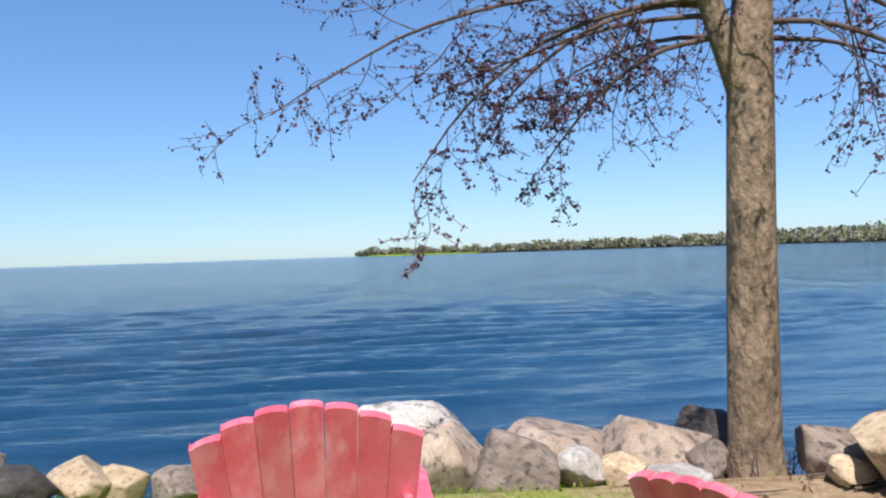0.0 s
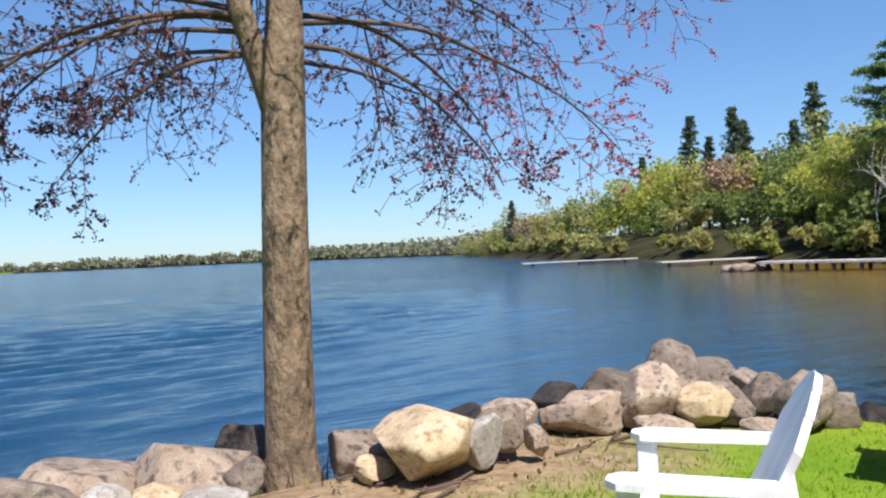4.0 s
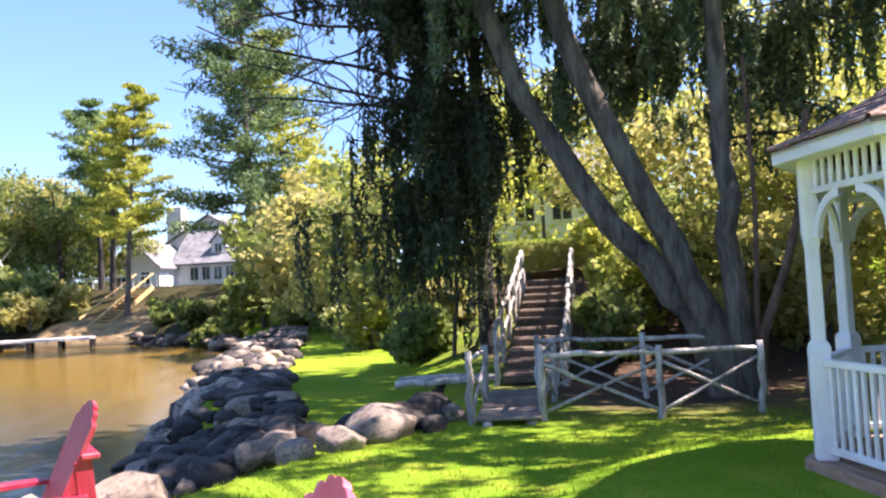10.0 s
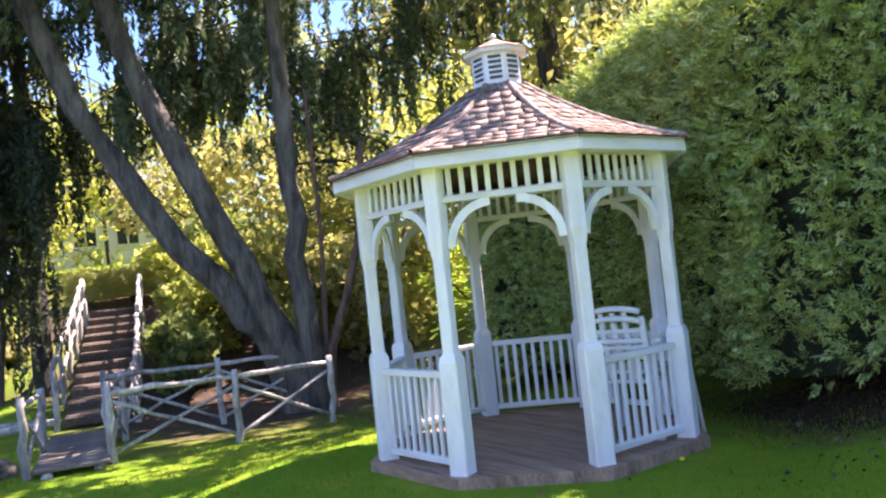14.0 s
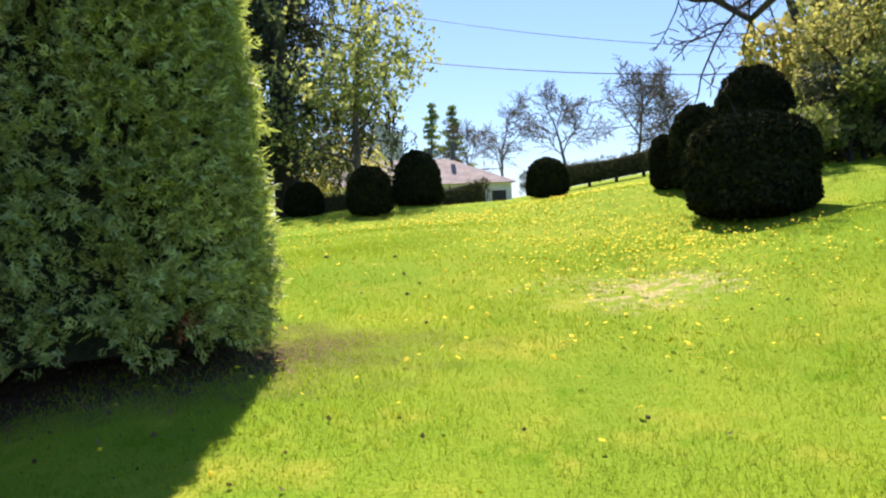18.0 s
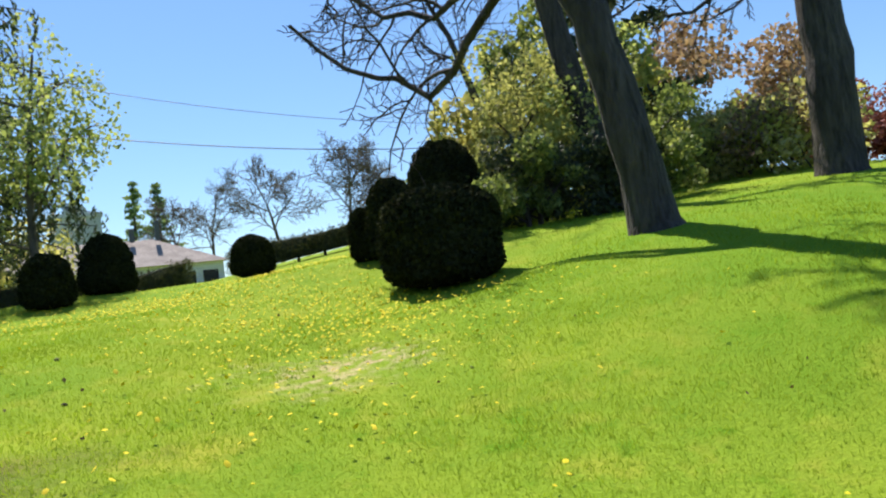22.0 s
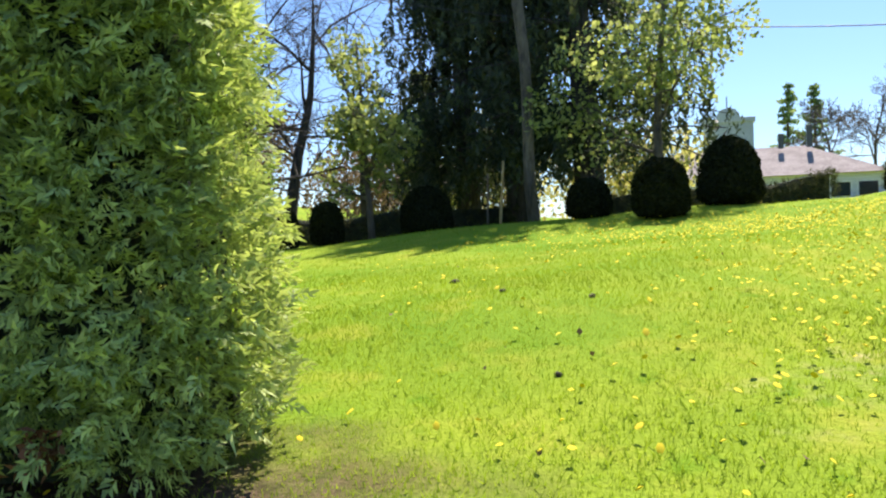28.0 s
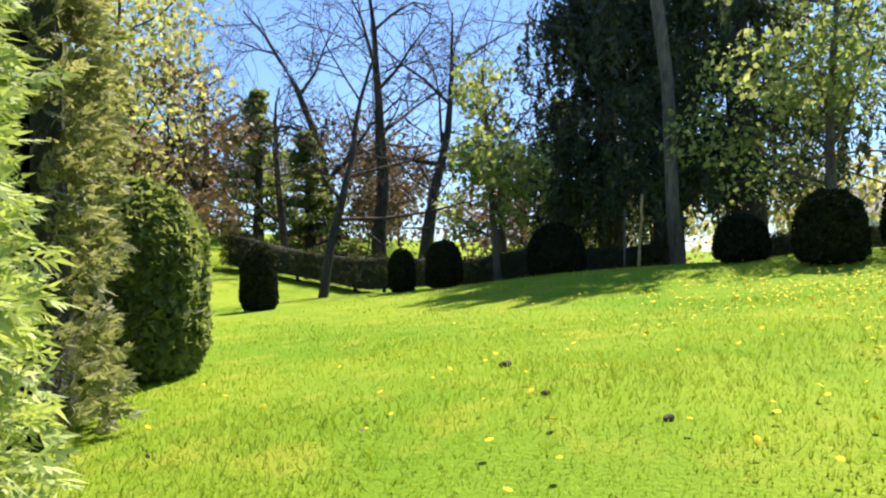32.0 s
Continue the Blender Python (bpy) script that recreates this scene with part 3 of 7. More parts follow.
def hedge_wall(name, label, line, thick, height, seed, leaf, n, size, group="", crown=0.25, lit=None, z=None, bottom=0.15, category="hedge", top_wave=0.08, fan=5, dense=1.0, taper=0.0, fall=0.0, front=0.5):
    """A hedge along a line: dense core, sprays all over, rounded ends and top."""
    rng = np.random.default_rng(seed)
    line = np.array(line, float)
    cum = np.r_[0, np.cumsum(np.linalg.norm(np.diff(line, axis=0), axis=1))]
    total = cum[-1]
    t = thing(name, label, category, pose(0, 0, 0), group)

    def spot(s, a, k, inset=0.0):
        """s along, a round the section (0 front foot, 1 back foot)."""
        hh = np.abs(np.cos((a - 0.5) * np.pi)) ** 0.35
        si = inset + s * (total - 2 * inset) / total + taper * hh ** 1.5 * np.clip(1 - s / 1.4, 0, 1)
        px, py = np.interp(si, cum, line[:, 0]), np.interp(si, cum, line[:, 1])
        e = np.minimum(s + 0.05, total) - np.maximum(s - 0.05, 0)
        tx = (np.interp(s + 0.05, cum, line[:, 0]) - np.interp(s - 0.05, cum, line[:, 0])) / e
        ty = (np.interp(s + 0.05, cum, line[:, 1]) - np.interp(s - 0.05, cum, line[:, 1])) / e
        end = np.minimum(s, total - s) / thick
        round_end = np.sqrt(np.clip(1 - np.clip(1 - end / 0.55, 0, 1) ** 2, 0.0, 1))
        th = (a - 0.5) * np.pi * 1.0
        sn, cs = np.sin(th), np.cos(th)
        w = np.sign(sn) * np.abs(sn) ** 0.35
        lump = 1 + 0.08 * np.sin(s * 2.1 + seed) * np.sin(hh * 4 + s) + 0.05 * np.sin(s * 5.3 + hh * 7) + 0.06 * np.sin(s * 9 + hh * 15) * np.sin(s * 5 - hh * 21) + 0.04 * np.sin(s * 17 - hh * 31) * np.sin(s * 13 + hh * 37)
        off = w * thick * 0.5 * lump * k * (0.01 + 0.99 * round_end) * (1 - crown * hh ** 2 * 0.5)
        top = height * (1 - fall * ss(1.6, 2.8, s)) * (1 + top_wave * np.sin(s * 1.3 + seed)) * (0.9 + 0.1 * round_end)
        return np.stack([px - ty * off, py + tx * off, heights(px, py) + bottom + hh * (top - bottom) * (0.9 + 0.1 * k)], 1)

    # boughlets standing out unevenly, each a tuft of flat fan-shaped sprays
    per = 9
    nc = n // per
    hh = rng.random(nc) ** 0.9
    side = np.where(rng.random(nc) < front, 1.0, -1.0)
    a = 0.5 + side * np.arccos(np.clip(hh, 0.002, 0.999) ** (1 / 0.35)) / np.pi
    top = rng.random(nc) < 0.18
    a[top] = rng.uniform(0.05, 0.95, top.sum())
    s = total * rng.random(nc) ** dense
    cap = rng.random(nc) < 0.13
    arc = thick * 0.55 * (1 - np.cos(rng.random(nc) * np.pi / 2))
    s = np.where(cap, np.where(rng.random(nc) < (0.5 if dense == 1.0 else 0.9), arc, total - arc), s)
    root = spot(s, a, 0.80 + 0.25 * rng.random(nc) ** 0.8)
    inner = spot(s, a, np.full(nc, 0.5))
    inner[:, 2] = root[:, 2] - 0.05
    out = root - inner
    out /= np.linalg.norm(out, axis=1, keepdims=True) + 1e-6
    t0, t1 = line[1] - line[0], line[-1] - line[-2]
    out[:, :2] -= (t0 / np.linalg.norm(t0))[None] * 1.3 * np.clip(1 - s / (0.55 * thick), 0, 1)[:, None]
    out[:, :2] += (t1 / np.linalg.norm(t1))[None] * 1.3 * np.clip(1 - (total - s) / (0.55 * thick), 0, 1)[:, None]
    out = out + rng.normal(0, 0.35, (nc, 3)) + np.array([0, 0, 0.25])
    out /= np.linalg.norm(out, axis=1, keepdims=True)
    n = nc * per
    root, out = np.repeat(root, per, 0), np.repeat(out, per, 0)
    root = root + rng.normal(0, 0.035, (n, 3)) + out * (rng.random(n) * 0.15 - 0.04)[:, None]
    out = out + rng.normal(0, 0.45, (n, 3))
    out[:, 2] -= 0.12
    out /= np.linalg.norm(out, axis=1, keepdims=True)
    across = np.cross(out, rng.normal(0, 1, (n, 3)))
    across /= np.linalg.norm(across, axis=1, keepdims=True)
    bend = np.cross(out, across) * rng.normal(0, 0.25, n)[:, None]
    big = (size * rng.uniform(0.65, 1.15, n))[:, None]
    cols, fan_f, at = [], [], 0
    # a frond: side leaflets in pairs along an axis, and the tip
    for u0, tw, ln in ((0.45, 0.0, 0.75), (0.08, 0.75, 0.5), (0.16, -0.75, 0.52), (0.3, 0.68, 0.5), (0.4, -0.66, 0.46), (0.55, 0.6, 0.38), (0.64, -0.58, 0.34), (0.02, 0.25, 0.6))[:fan + 3]:
        tw = tw + rng.normal(0, 0.12, n)[:, None]
        d = out * np.cos(tw) + across * np.sin(tw) + bend
        e = across * np.cos(tw) - out * np.sin(tw)
        q = d * big * ln * rng.uniform(0.75, 1.2, n)[:, None]
        q[:, 2] -= 0.10 * size
        foot = root + (out + bend) * big * u0
        cols += [foot - e * big * 0.085, foot + e * big * 0.12 + q * 0.45, foot + q]
        fan_f.append((at, at + 1, at + 2))
        at += 3
    vs = [np.stack(cols, 1).reshape(-1, 3)]
    fs = [(np.array(fan_f)[None] + (np.arange(n) * at)[:, None, None]).reshape(-1, 3)]
    put("foliage", fast_mesh("foliage", np.concatenate(vs), np.concatenate(fs)), leaf, t)
    m = int(total / 0.25) + 2
    row = np.r_[0.001, 0.02, 0.06, 0.12, 0.2, np.linspace(0.3, total - 0.3, m), total - 0.2, total - 0.12, total - 0.06, total - 0.02, total - 0.001]
    m = len(row)
    S, A = np.meshgrid(row, np.linspace(0, 1, 26), indexing="ij")
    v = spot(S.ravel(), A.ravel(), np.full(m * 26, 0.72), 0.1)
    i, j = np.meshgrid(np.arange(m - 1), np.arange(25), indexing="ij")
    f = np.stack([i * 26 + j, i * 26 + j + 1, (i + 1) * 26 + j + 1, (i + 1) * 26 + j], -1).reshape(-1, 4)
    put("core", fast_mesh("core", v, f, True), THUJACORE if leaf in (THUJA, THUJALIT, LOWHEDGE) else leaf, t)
    for s0 in np.arange(0.5, total, 0.9):
        px, py = np.interp(s0, cum, line[:, 0]), np.interp(s0, cum, line[:, 1])
        q = gz(px, py)
        put("stem", fast_mesh("stem", *tube([(px, py, q - 0.1), (px + 0.05, py, q + 0.5), (px, py + 0.04, q + height * 0.6)], [0.06, 0.05, 0.03], 6), True), DARKBARK, t)
    return t


# ---- the maple on the shore ----
rng = np.random.default_rng(5)
MX, MY = 2.0, 5.45
maple = thing("maple_tree", "young maple with mottled bark and red spring buds", "tree", pose(MX, MY, gz(MX, MY) - 0.1))
trunk_line = np.array([(0, 0, 0), (0.0, 0, 0.12), (-0.01, 0, 0.5), (0.0, 0, 1.2), (0.02, 0.01, 2.0), (0.05, 0.03, 2.8), (0.10, 0.05, 3.6), (0.17, 0.05, 4.6), (0.25, 0.1, 6.0)])
put("trunk", fast_mesh("trunk", *tube(trunk_line, [0.27, 0.2, 0.175, 0.168, 0.16, 0.155, 0.13, 0.10, 0.05], 16), True), BARK, maple)
fork = np.array([(0.03, 0.02, 2.7), (-0.12, 0.0, 3.15), (-0.25, -0.05, 3.5), (-0.42, -0.1, 4.3), (-0.65, -0.1, 5.3)])
put("fork_limb", fast_mesh("fork_limb", *tube(fork, [0.1, 0.09, 0.08, 0.06, 0.03], 10), True), BARK, maple)
mb, mt = [], []
BOUGHS = [((-0.25, 0.0, 3.5), (-1.0, 0.1, 0.16), 3.2, -0.045), ((-0.28, -0.05, 3.65), (-0.85, -0.5, 0.25), 2.6, -0.06), ((-0.1, 0.0, 3.35), (-0.75, 0.5, 0.2), 2.5, -0.05),
          ((0.1, 0.03, 3.45), (0.95, -0.25, 0.2), 3.0, -0.05), ((0.1, 0.05, 3.8), (0.95, 0.25, 0.25), 3.4, -0.055), ((0.1, 0.0, 3.6), (0.8, -0.65, 0.28), 2.7, -0.05),
          ((0.1, 0.05, 4.0), (0.2, 0.9, 0.3), 3.0, -0.07), ((0.0, -0.05, 4.0), (-0.1, -0.9, 0.5), 2.0, -0.05), ((-0.4, -0.05, 4.2), (-0.9, 0.15, 0.4), 2.9, -0.07),
          ((0.15, 0.05, 4.4), (0.9, -0.1, 0.45), 3.3, -0.07), ((0.07, 0.0, 3.2), (0.7, 0.45, 0.1), 2.2, -0.06), ((0.0, 0.0, 3.2), (-0.5, 0.75, 0.2), 2.3, -0.05),
          ((0.12, -0.02, 4.0), (0.7, -0.8, 0.4), 2.7, -0.06), ((-0.5, -0.1, 4.6), (-0.7, -0.6, 0.5), 2.6, -0.085), ((-0.2, 0.0, 3.45), (-0.9, -0.1, 0.1), 2.5, -0.095), ((-0.15, 0.0, 3.4), (-0.75, 0.1, 0.15), 1.9, -0.12), ((0.1, 0.0, 3.5), (0.9, 0.1, 0.2), 2.6, -0.085), ((0.12, 0.02, 3.3), (0.8, -0.15, 0.1), 2.0, -0.11), ((-0.1, 0.0, 3.2), (-0.7, 0.15, 0.05), 1.6, -0.1)]
for p, d, length, pull in BOUGHS:
    l = bent(rng, p, d, length, 12, 0.045, pull)
    branch_out(rng, l, 0.023, 0.005, 2, mb, mt, (8, 10), 0.44, 0.85, 0.13, -0.012, 0.12, 7, 0.0028, 0.5)
put("branchwork", fast_mesh("branchwork", *wood(mb), True), TWIG, maple)
mt = np.array(mt)
pick = mt[rng.random(len(mt)) < 0.4]
clus = np.repeat(pick, 4, 0) + rng.normal(0, 0.016, (len(pick) * 4, 3))
red = clus[:, 0] > 2.5 - 1.7 * rng.random(len(clus)) ** 2
put("red_blossom", fast_mesh("red_blossom", *cards(rng, clus[red], 0.031, 0.7)), BUD, maple)
put("bud_tuft", fast_mesh("bud_tuft", *cards(rng, clus[~red], 0.028, 0.7)), BUDDARK, maple)

# ---- weeping spruces by the steps ----
def weeping(name, label, trunks, curtains, seed, n_strip, bark=GREYBARK, leaf=SPRUCE, full=0.78):
    rng = np.random.default_rng(seed)
    t = thing(name, label, "spruce", pose(0, 0, 0))
    for path, r0, r1 in trunks:
        p = np.array(path, float)
        k = np.linspace(0, 1, 14)
        q = np.stack([np.interp(k, np.linspace(0, 1, len(p)), p[:, i]) for i in range(3)], 1) + rng.normal(0, 0.025, (14, 3))
        put("trunk", fast_mesh("trunk", *tube(q, np.linspace(r0, r1, 14) * (1 + 0.25 * np.exp(-np.arange(14) * 0.9)), 12), True), bark, t)
    boughs, strips = [], []
    for cx, cy, cz, rx, ry, drop, count in curtains:
        for _ in range(int(count * full)):
            a = rng.uniform(0, 2 * np.pi)
            r = rng.random() ** 0.5
            p = np.array([cx + rx * r * math.cos(a), cy + ry * r * math.sin(a), cz + rng.normal(0, 0.35)])
            d = np.array([rng.normal(0, 1), rng.normal(0, 1), rng.uniform(-0.1, 0.3)])
            l = bent(rng, p, d, rng.uniform(0.9, 2.0), 6, 0.1, -0.08)
            boughs.append((l, np.linspace(0.022, 0.006, 7), 4))
            own = drop * rng.uniform(0.2, 0.95)
            for q in l:
                if rng.random() < 0.45:
                    continue
                ln0 = own * rng.uniform(0.6, 1.1)
                for _k in range(n_strip + 2):
                    s = q + rng.normal(0, 0.055, 3)
                    ln = ln0 * rng.uniform(0.55, 1.0)
                    m = max(5, int(ln / 0.045))
                    z = np.linspace(0, -ln, m)
                    sw = rng.normal(0, 0.06, 2)
                    thin = 0.03 * np.linspace(1.0, 0.5, m)
                    strips.append(np.stack([s[0] + sw[0] * z + rng.normal(0, 1, m) * thin, s[1] + sw[1] * z + rng.normal(0, 1, m) * thin, s[2] + z], 1))
    tagged(put("branchwork", fast_mesh("branchwork", *wood(boughs), True), DARKBARK, t), kind="stuff")
    pts = np.concatenate(strips)
    put("needles", fast_mesh("needles", *cards(rng, pts, 0.14, 0.34, 0.5)), leaf, t)
    return t


weeping("weeping_spruce", "old weeping spruce with leaning twin trunks behind the rustic fence",
        [([(10.5, -3.85, -0.3), (10.62, -3.58, 0.62), (10.78, -3.18, 1.36), (10.97, -2.58, 2.2), (11.14, -1.9, 3.28), (11.26, -1.35, 4.3), (11.32, -0.95, 5.4), (11.4, -0.4, 7.0), (11.4, 0.0, 9.4)], 0.2, 0.12),
         ([(10.46, -3.97, -0.3), (10.57, -3.7, 0.8), (10.69, -3.4, 1.6), (10.84, -3.0, 2.55), (10.98, -2.5, 3.7), (11.1, -2.1, 4.7), (11.17, -1.85, 5.5), (11.3, -1.4, 8.0), (11.4, -1.1, 11.0)], 0.21, 0.12),
         ([(10.4, -4.08, -0.2), (10.44, -4.0, 0.75), (10.5, -3.88, 1.8), (10.47, -3.93, 2.9), (10.5, -3.9, 5.0), (10.6, -3.8, 8.0)], 0.18, 0.1)],
        # boughs above z 8 are out of view, added to shade bank and lawn
        [(11.2, -2.4, 7.0, 2.4, 2.0, 1.5, 31), (12.3, -3.7, 5.7, 1.4, 1.5, 1.9, 24), (12.1, -4.9, 5.3, 1.2, 1.3, 1.8, 24), (11.0, -1.2, 6.4, 1.8, 1.6, 1.3, 22), (11.4, -6.0, 5.8, 1.6, 1.5, 1.4, 18), (12.4, -2.6, 5.2, 1.0, 0.9, 1.4, 9), (11.9, -4.6, 4.0, 0.9, 0.9, 1.3, 9), (11.4, -5.2, 7.2, 2.2, 2.2, 1.7, 26), (11.6, -7.4, 6.4, 1.8, 1.6, 1.8, 26), (11.2, -3.0, 9.2, 2.3, 2.0, 1.2, 60), (11.4, -2.6, 11.4, 2.0, 1.8, 1.3, 44), (13.4, -3.2, 9.4, 2.2, 1.4, 1.1, 56), (9.2, -2.1, 9.0, 2.0, 1.3, 0.9, 64), (9.3, -3.3, 9.2, 1.8, 1.2, 0.9, 44), (12.4, -1.8, 8.7, 1.6, 1.0, 0.8, 40), (12.2, -3.4, 8.4, 1.6, 1.0, 0.8, 36)], 21, 3)
steps_spruce = weeping("weeping_spruce", "dark weeping spruce hanging over the foot of the steps",
        [([(14.5, -1.2, 0.2), (14.5, -1.15, 2.5), (14.5, -1.17, 4.7), (14.4, -1.0, 8)], 0.16, 0.1), ([(14.6, -0.56, 0.1), (14.58, -0.62, 1.8), (14.55, -0.6, 3.8)], 0.04, 0.025)],
        [(14.0, -0.2, 6.7, 0.8, 0.5, 1.5, 30), (14.2, -0.9, 6.9, 0.9, 0.5, 1.8, 26), (13.9, -0.5, 4.9, 0.4, 0.3, 1.8, 20), (13.9, -0.8, 4.6, 0.4, 0.3, 1.9, 14), (13.9, -0.55, 3.6, 0.3, 0.2, 1.7, 10), (13.8, 0.8, 7.6, 0.9, 0.7, 1.2, 30), (13.85, 0.2, 2.9, 0.1, 0.1, 2.4, 9), (14.2, -1.0, 3.6, 0.3, 0.25, 1.2, 8), (14.0, -1.6, 7.8, 0.9, 0.6, 0.9, 6)], 22, 4, DARKBARK, DARKSPRUCE, 1.1)
# this spruce wears THUJALIT, so its sunlit look is in the needle colour
weeping("weeping_spruce", "tall sunlit weeping spruce behind the gazebo and hedge",
        [([(9.8, -8.4, 0.3), (9.75, -8.3, 4), (9.7, -8.2, 8), (9.6, -8.1, 12)], 0.28, 0.08)],
        # some boughs over the gazebo hang out of view, added to shade the lawn
        [(8.6, -7.6, 6.6, 2.0, 1.6, 1.6, 26), (9.6, -8.2, 8.2, 2.4, 2.2, 1.8, 34), (9.7, -8.2, 10.2, 1.8, 1.8, 1.6, 26), (10.6, -8.8, 6.2, 1.8, 1.6, 1.6, 20), (7.4, -7.0, 6.2, 1.1, 1.1, 1.3, 12), (7.2, -5.8, 7.3, 1.7, 1.3, 0.8, 44), (8.9, -5.2, 7.6, 1.6, 1.4, 1.3, 18), (8.2, -4.6, 8.0, 1.8, 1.6, 0.7, 46), (7.4, -3.8, 8.6, 1.4, 1.4, 0.6, 18), (5.9, -4.9, 7.8, 1.4, 1.3, 0.6, 14), (7.0, -5.2, 9.6, 1.8, 1.5, 0.7, 18), (9.6, -3.6, 8.3, 1.6, 1.6, 1.0, 20)], 23, 3, DARKBARK, THUJALIT)
rng = np.random.default_rng(33)
for k, (z, d, ln) in enumerate([(3.4, (-0.6, 1, 0.05), 3.6), (4.3, (-0.9, 1, 0.1), 4.4), (5.0, (-0.5, 1, 0.25), 5.0), (5.8, (-0.8, 1, 0.2), 5.0), (6.4, (-0.6, 1, 0.1), 4.6), (4.7, (-0.2, 1, 0.0), 4.0)]):
    twigs = []
    branch_out(rng, bent(rng, (14.5, -1.1, z), d, ln, 10, 0.1, 0.012), 0.045, 0.012, 2, twigs, [], (4, 6), 0.42, 0.8, 0.16, 0.01, 0.25, 6, 0.008)
    put("dead_bough", fast_mesh("dead_bough", *wood(twigs), True), DARKBARK, steps_spruce, "bare crooked bough")
REDBARK = surface("reddish_bark", (0.14, 0.075, 0.05), (0.24, 0.14, 0.1), (0.07, 0.045, 0.035), scale=4, fine=18, rough=0.9, bump=0.7, dist=0.02, stretch=(1, 1, 0.3))
rng = np.random.default_rng(31)
sap = thing("sapling", "slim reddish stems leaning beside the old spruce", "tree", pose(0, 0, 0))
for path, r0 in (([(10.38, -4.13, -0.1), (10.37, -4.15, 0.77), (10.35, -4.2, 1.57), (10.33, -4.24, 2.46), (10.35, -4.2, 4.4)], 0.05), ([(10.37, -4.12, -0.1), (10.34, -4.21, 0.77), (10.21, -4.47, 1.48), (10.11, -4.68, 2.34), (10.05, -4.85, 3.6)], 0.085), ([(10.1, -4.6, 0.0), (10.0, -4.75, 0.9), (9.85, -5.1, 1.7), (9.8, -5.3, 2.6)], 0.03)):
    put("stem", fast_mesh("stem", *tube(np.array(path) + rng.normal(0, 0.012, (len(path), 3)), np.linspace(r0, r0 * 0.5, len(path)), 8), True), REDBARK, sap)

# ---- thuja hedge and its neighbours ----
big_hedge = hedge_wall("thuja_hedge", "tall clipped thuja hedge with bare brown feet behind the gazebo", [(0.92, -5.5), (2.0, -5.35), (3.4, -5.35), (5.5, -6.2), (7.6, -6.6), (9.2, -6.3)], 1.7, 4.0, 41, THUJA, 82000, 0.11, top_wave=0.05, bottom=0.1, dense=1.15, taper=0.3, fall=0.17, fan=3, front=0.7)
rng = np.random.default_rng(47)
RUST = leafy("rusty_sprays", (0.16, 0.07, 0.035), (0.34, 0.16, 0.085), 0.2)
tagged(put("dry_patch", fast_mesh("dry_patch", *cards(rng, np.array([1.31, -4.66, 1.03]) + rng.normal(0, 0.045, (90, 3)), 0.06, 0.5)), RUST, big_hedge, "rusty dry patch of dead sprays"), kind="stuff")
clipped("thuja_bush", "broad dark thuja bush at the lawn's edge", 4.87, -9.5, 0.66, 0.66, 1.82, 42, FOREST, 16000, 0.10)
hedge_wall("thuja_hedge", "yellow-green thuja row behind the hedge", [(3.0, -7.3), (3.6, -7.45), (4.6, -7.7), (6.5, -8.4)], 1.2, 3.2, 43, THUJALIT, 9000, 0.14)
clipped("thuja_column", "narrow sunlit thuja column at the lawn's edge", -4.93, -1.55, 0.30, 0.30, 3.3, 44, THUJALIT, 15000, 0.09)

# ---- stones ----
GRANITE = surface("weathered_granite", (0.30, 0.22, 0.16), (0.44, 0.35, 0.265), (0.10, 0.08, 0.065), scale=2.2, fine=26, grain=0.45, rough=0.85, bump=0.35, dist=0.012, amount=0.28, blot=(0.5, 0.66))
GREYSTONE = surface("grey_stone", (0.18, 0.138, 0.105), (0.31, 0.25, 0.195), (0.075, 0.06, 0.05), scale=2.2, fine=26, grain=0.45, rough=0.85, bump=0.35, dist=0.012, amount=0.3, blot=(0.5, 0.66))
TANSTONE = surface("tan_stone", (0.46, 0.34, 0.2), (0.6, 0.47, 0.31), (0.28, 0.19, 0.11), scale=2.2, fine=26, grain=0.45, rough=0.85, bump=0.35, dist=0.012, amount=0.15, blot=(0.5, 0.66))
PALESTONE = surface("pale_stone", (0.42, 0.37, 0.31), (0.66, 0.62, 0.56), (0.24, 0.2, 0.16), scale=1.8, fine=24, rough=0.85, bump=0.5, dist=0.02, amount=0.12)
# wet stone darkened further: the bank trees' shade is in this colour
DARKSTONE = surface("dark_wet_shaded_stone", (0.022, 0.018, 0.016), (0.075, 0.062, 0.052), (0.22, 0.19, 0.16), scale=2.4, fine=24, rough=0.7, bump=0.6, dist=0.02, amount=0.4, blot=(0.62, 0.8))


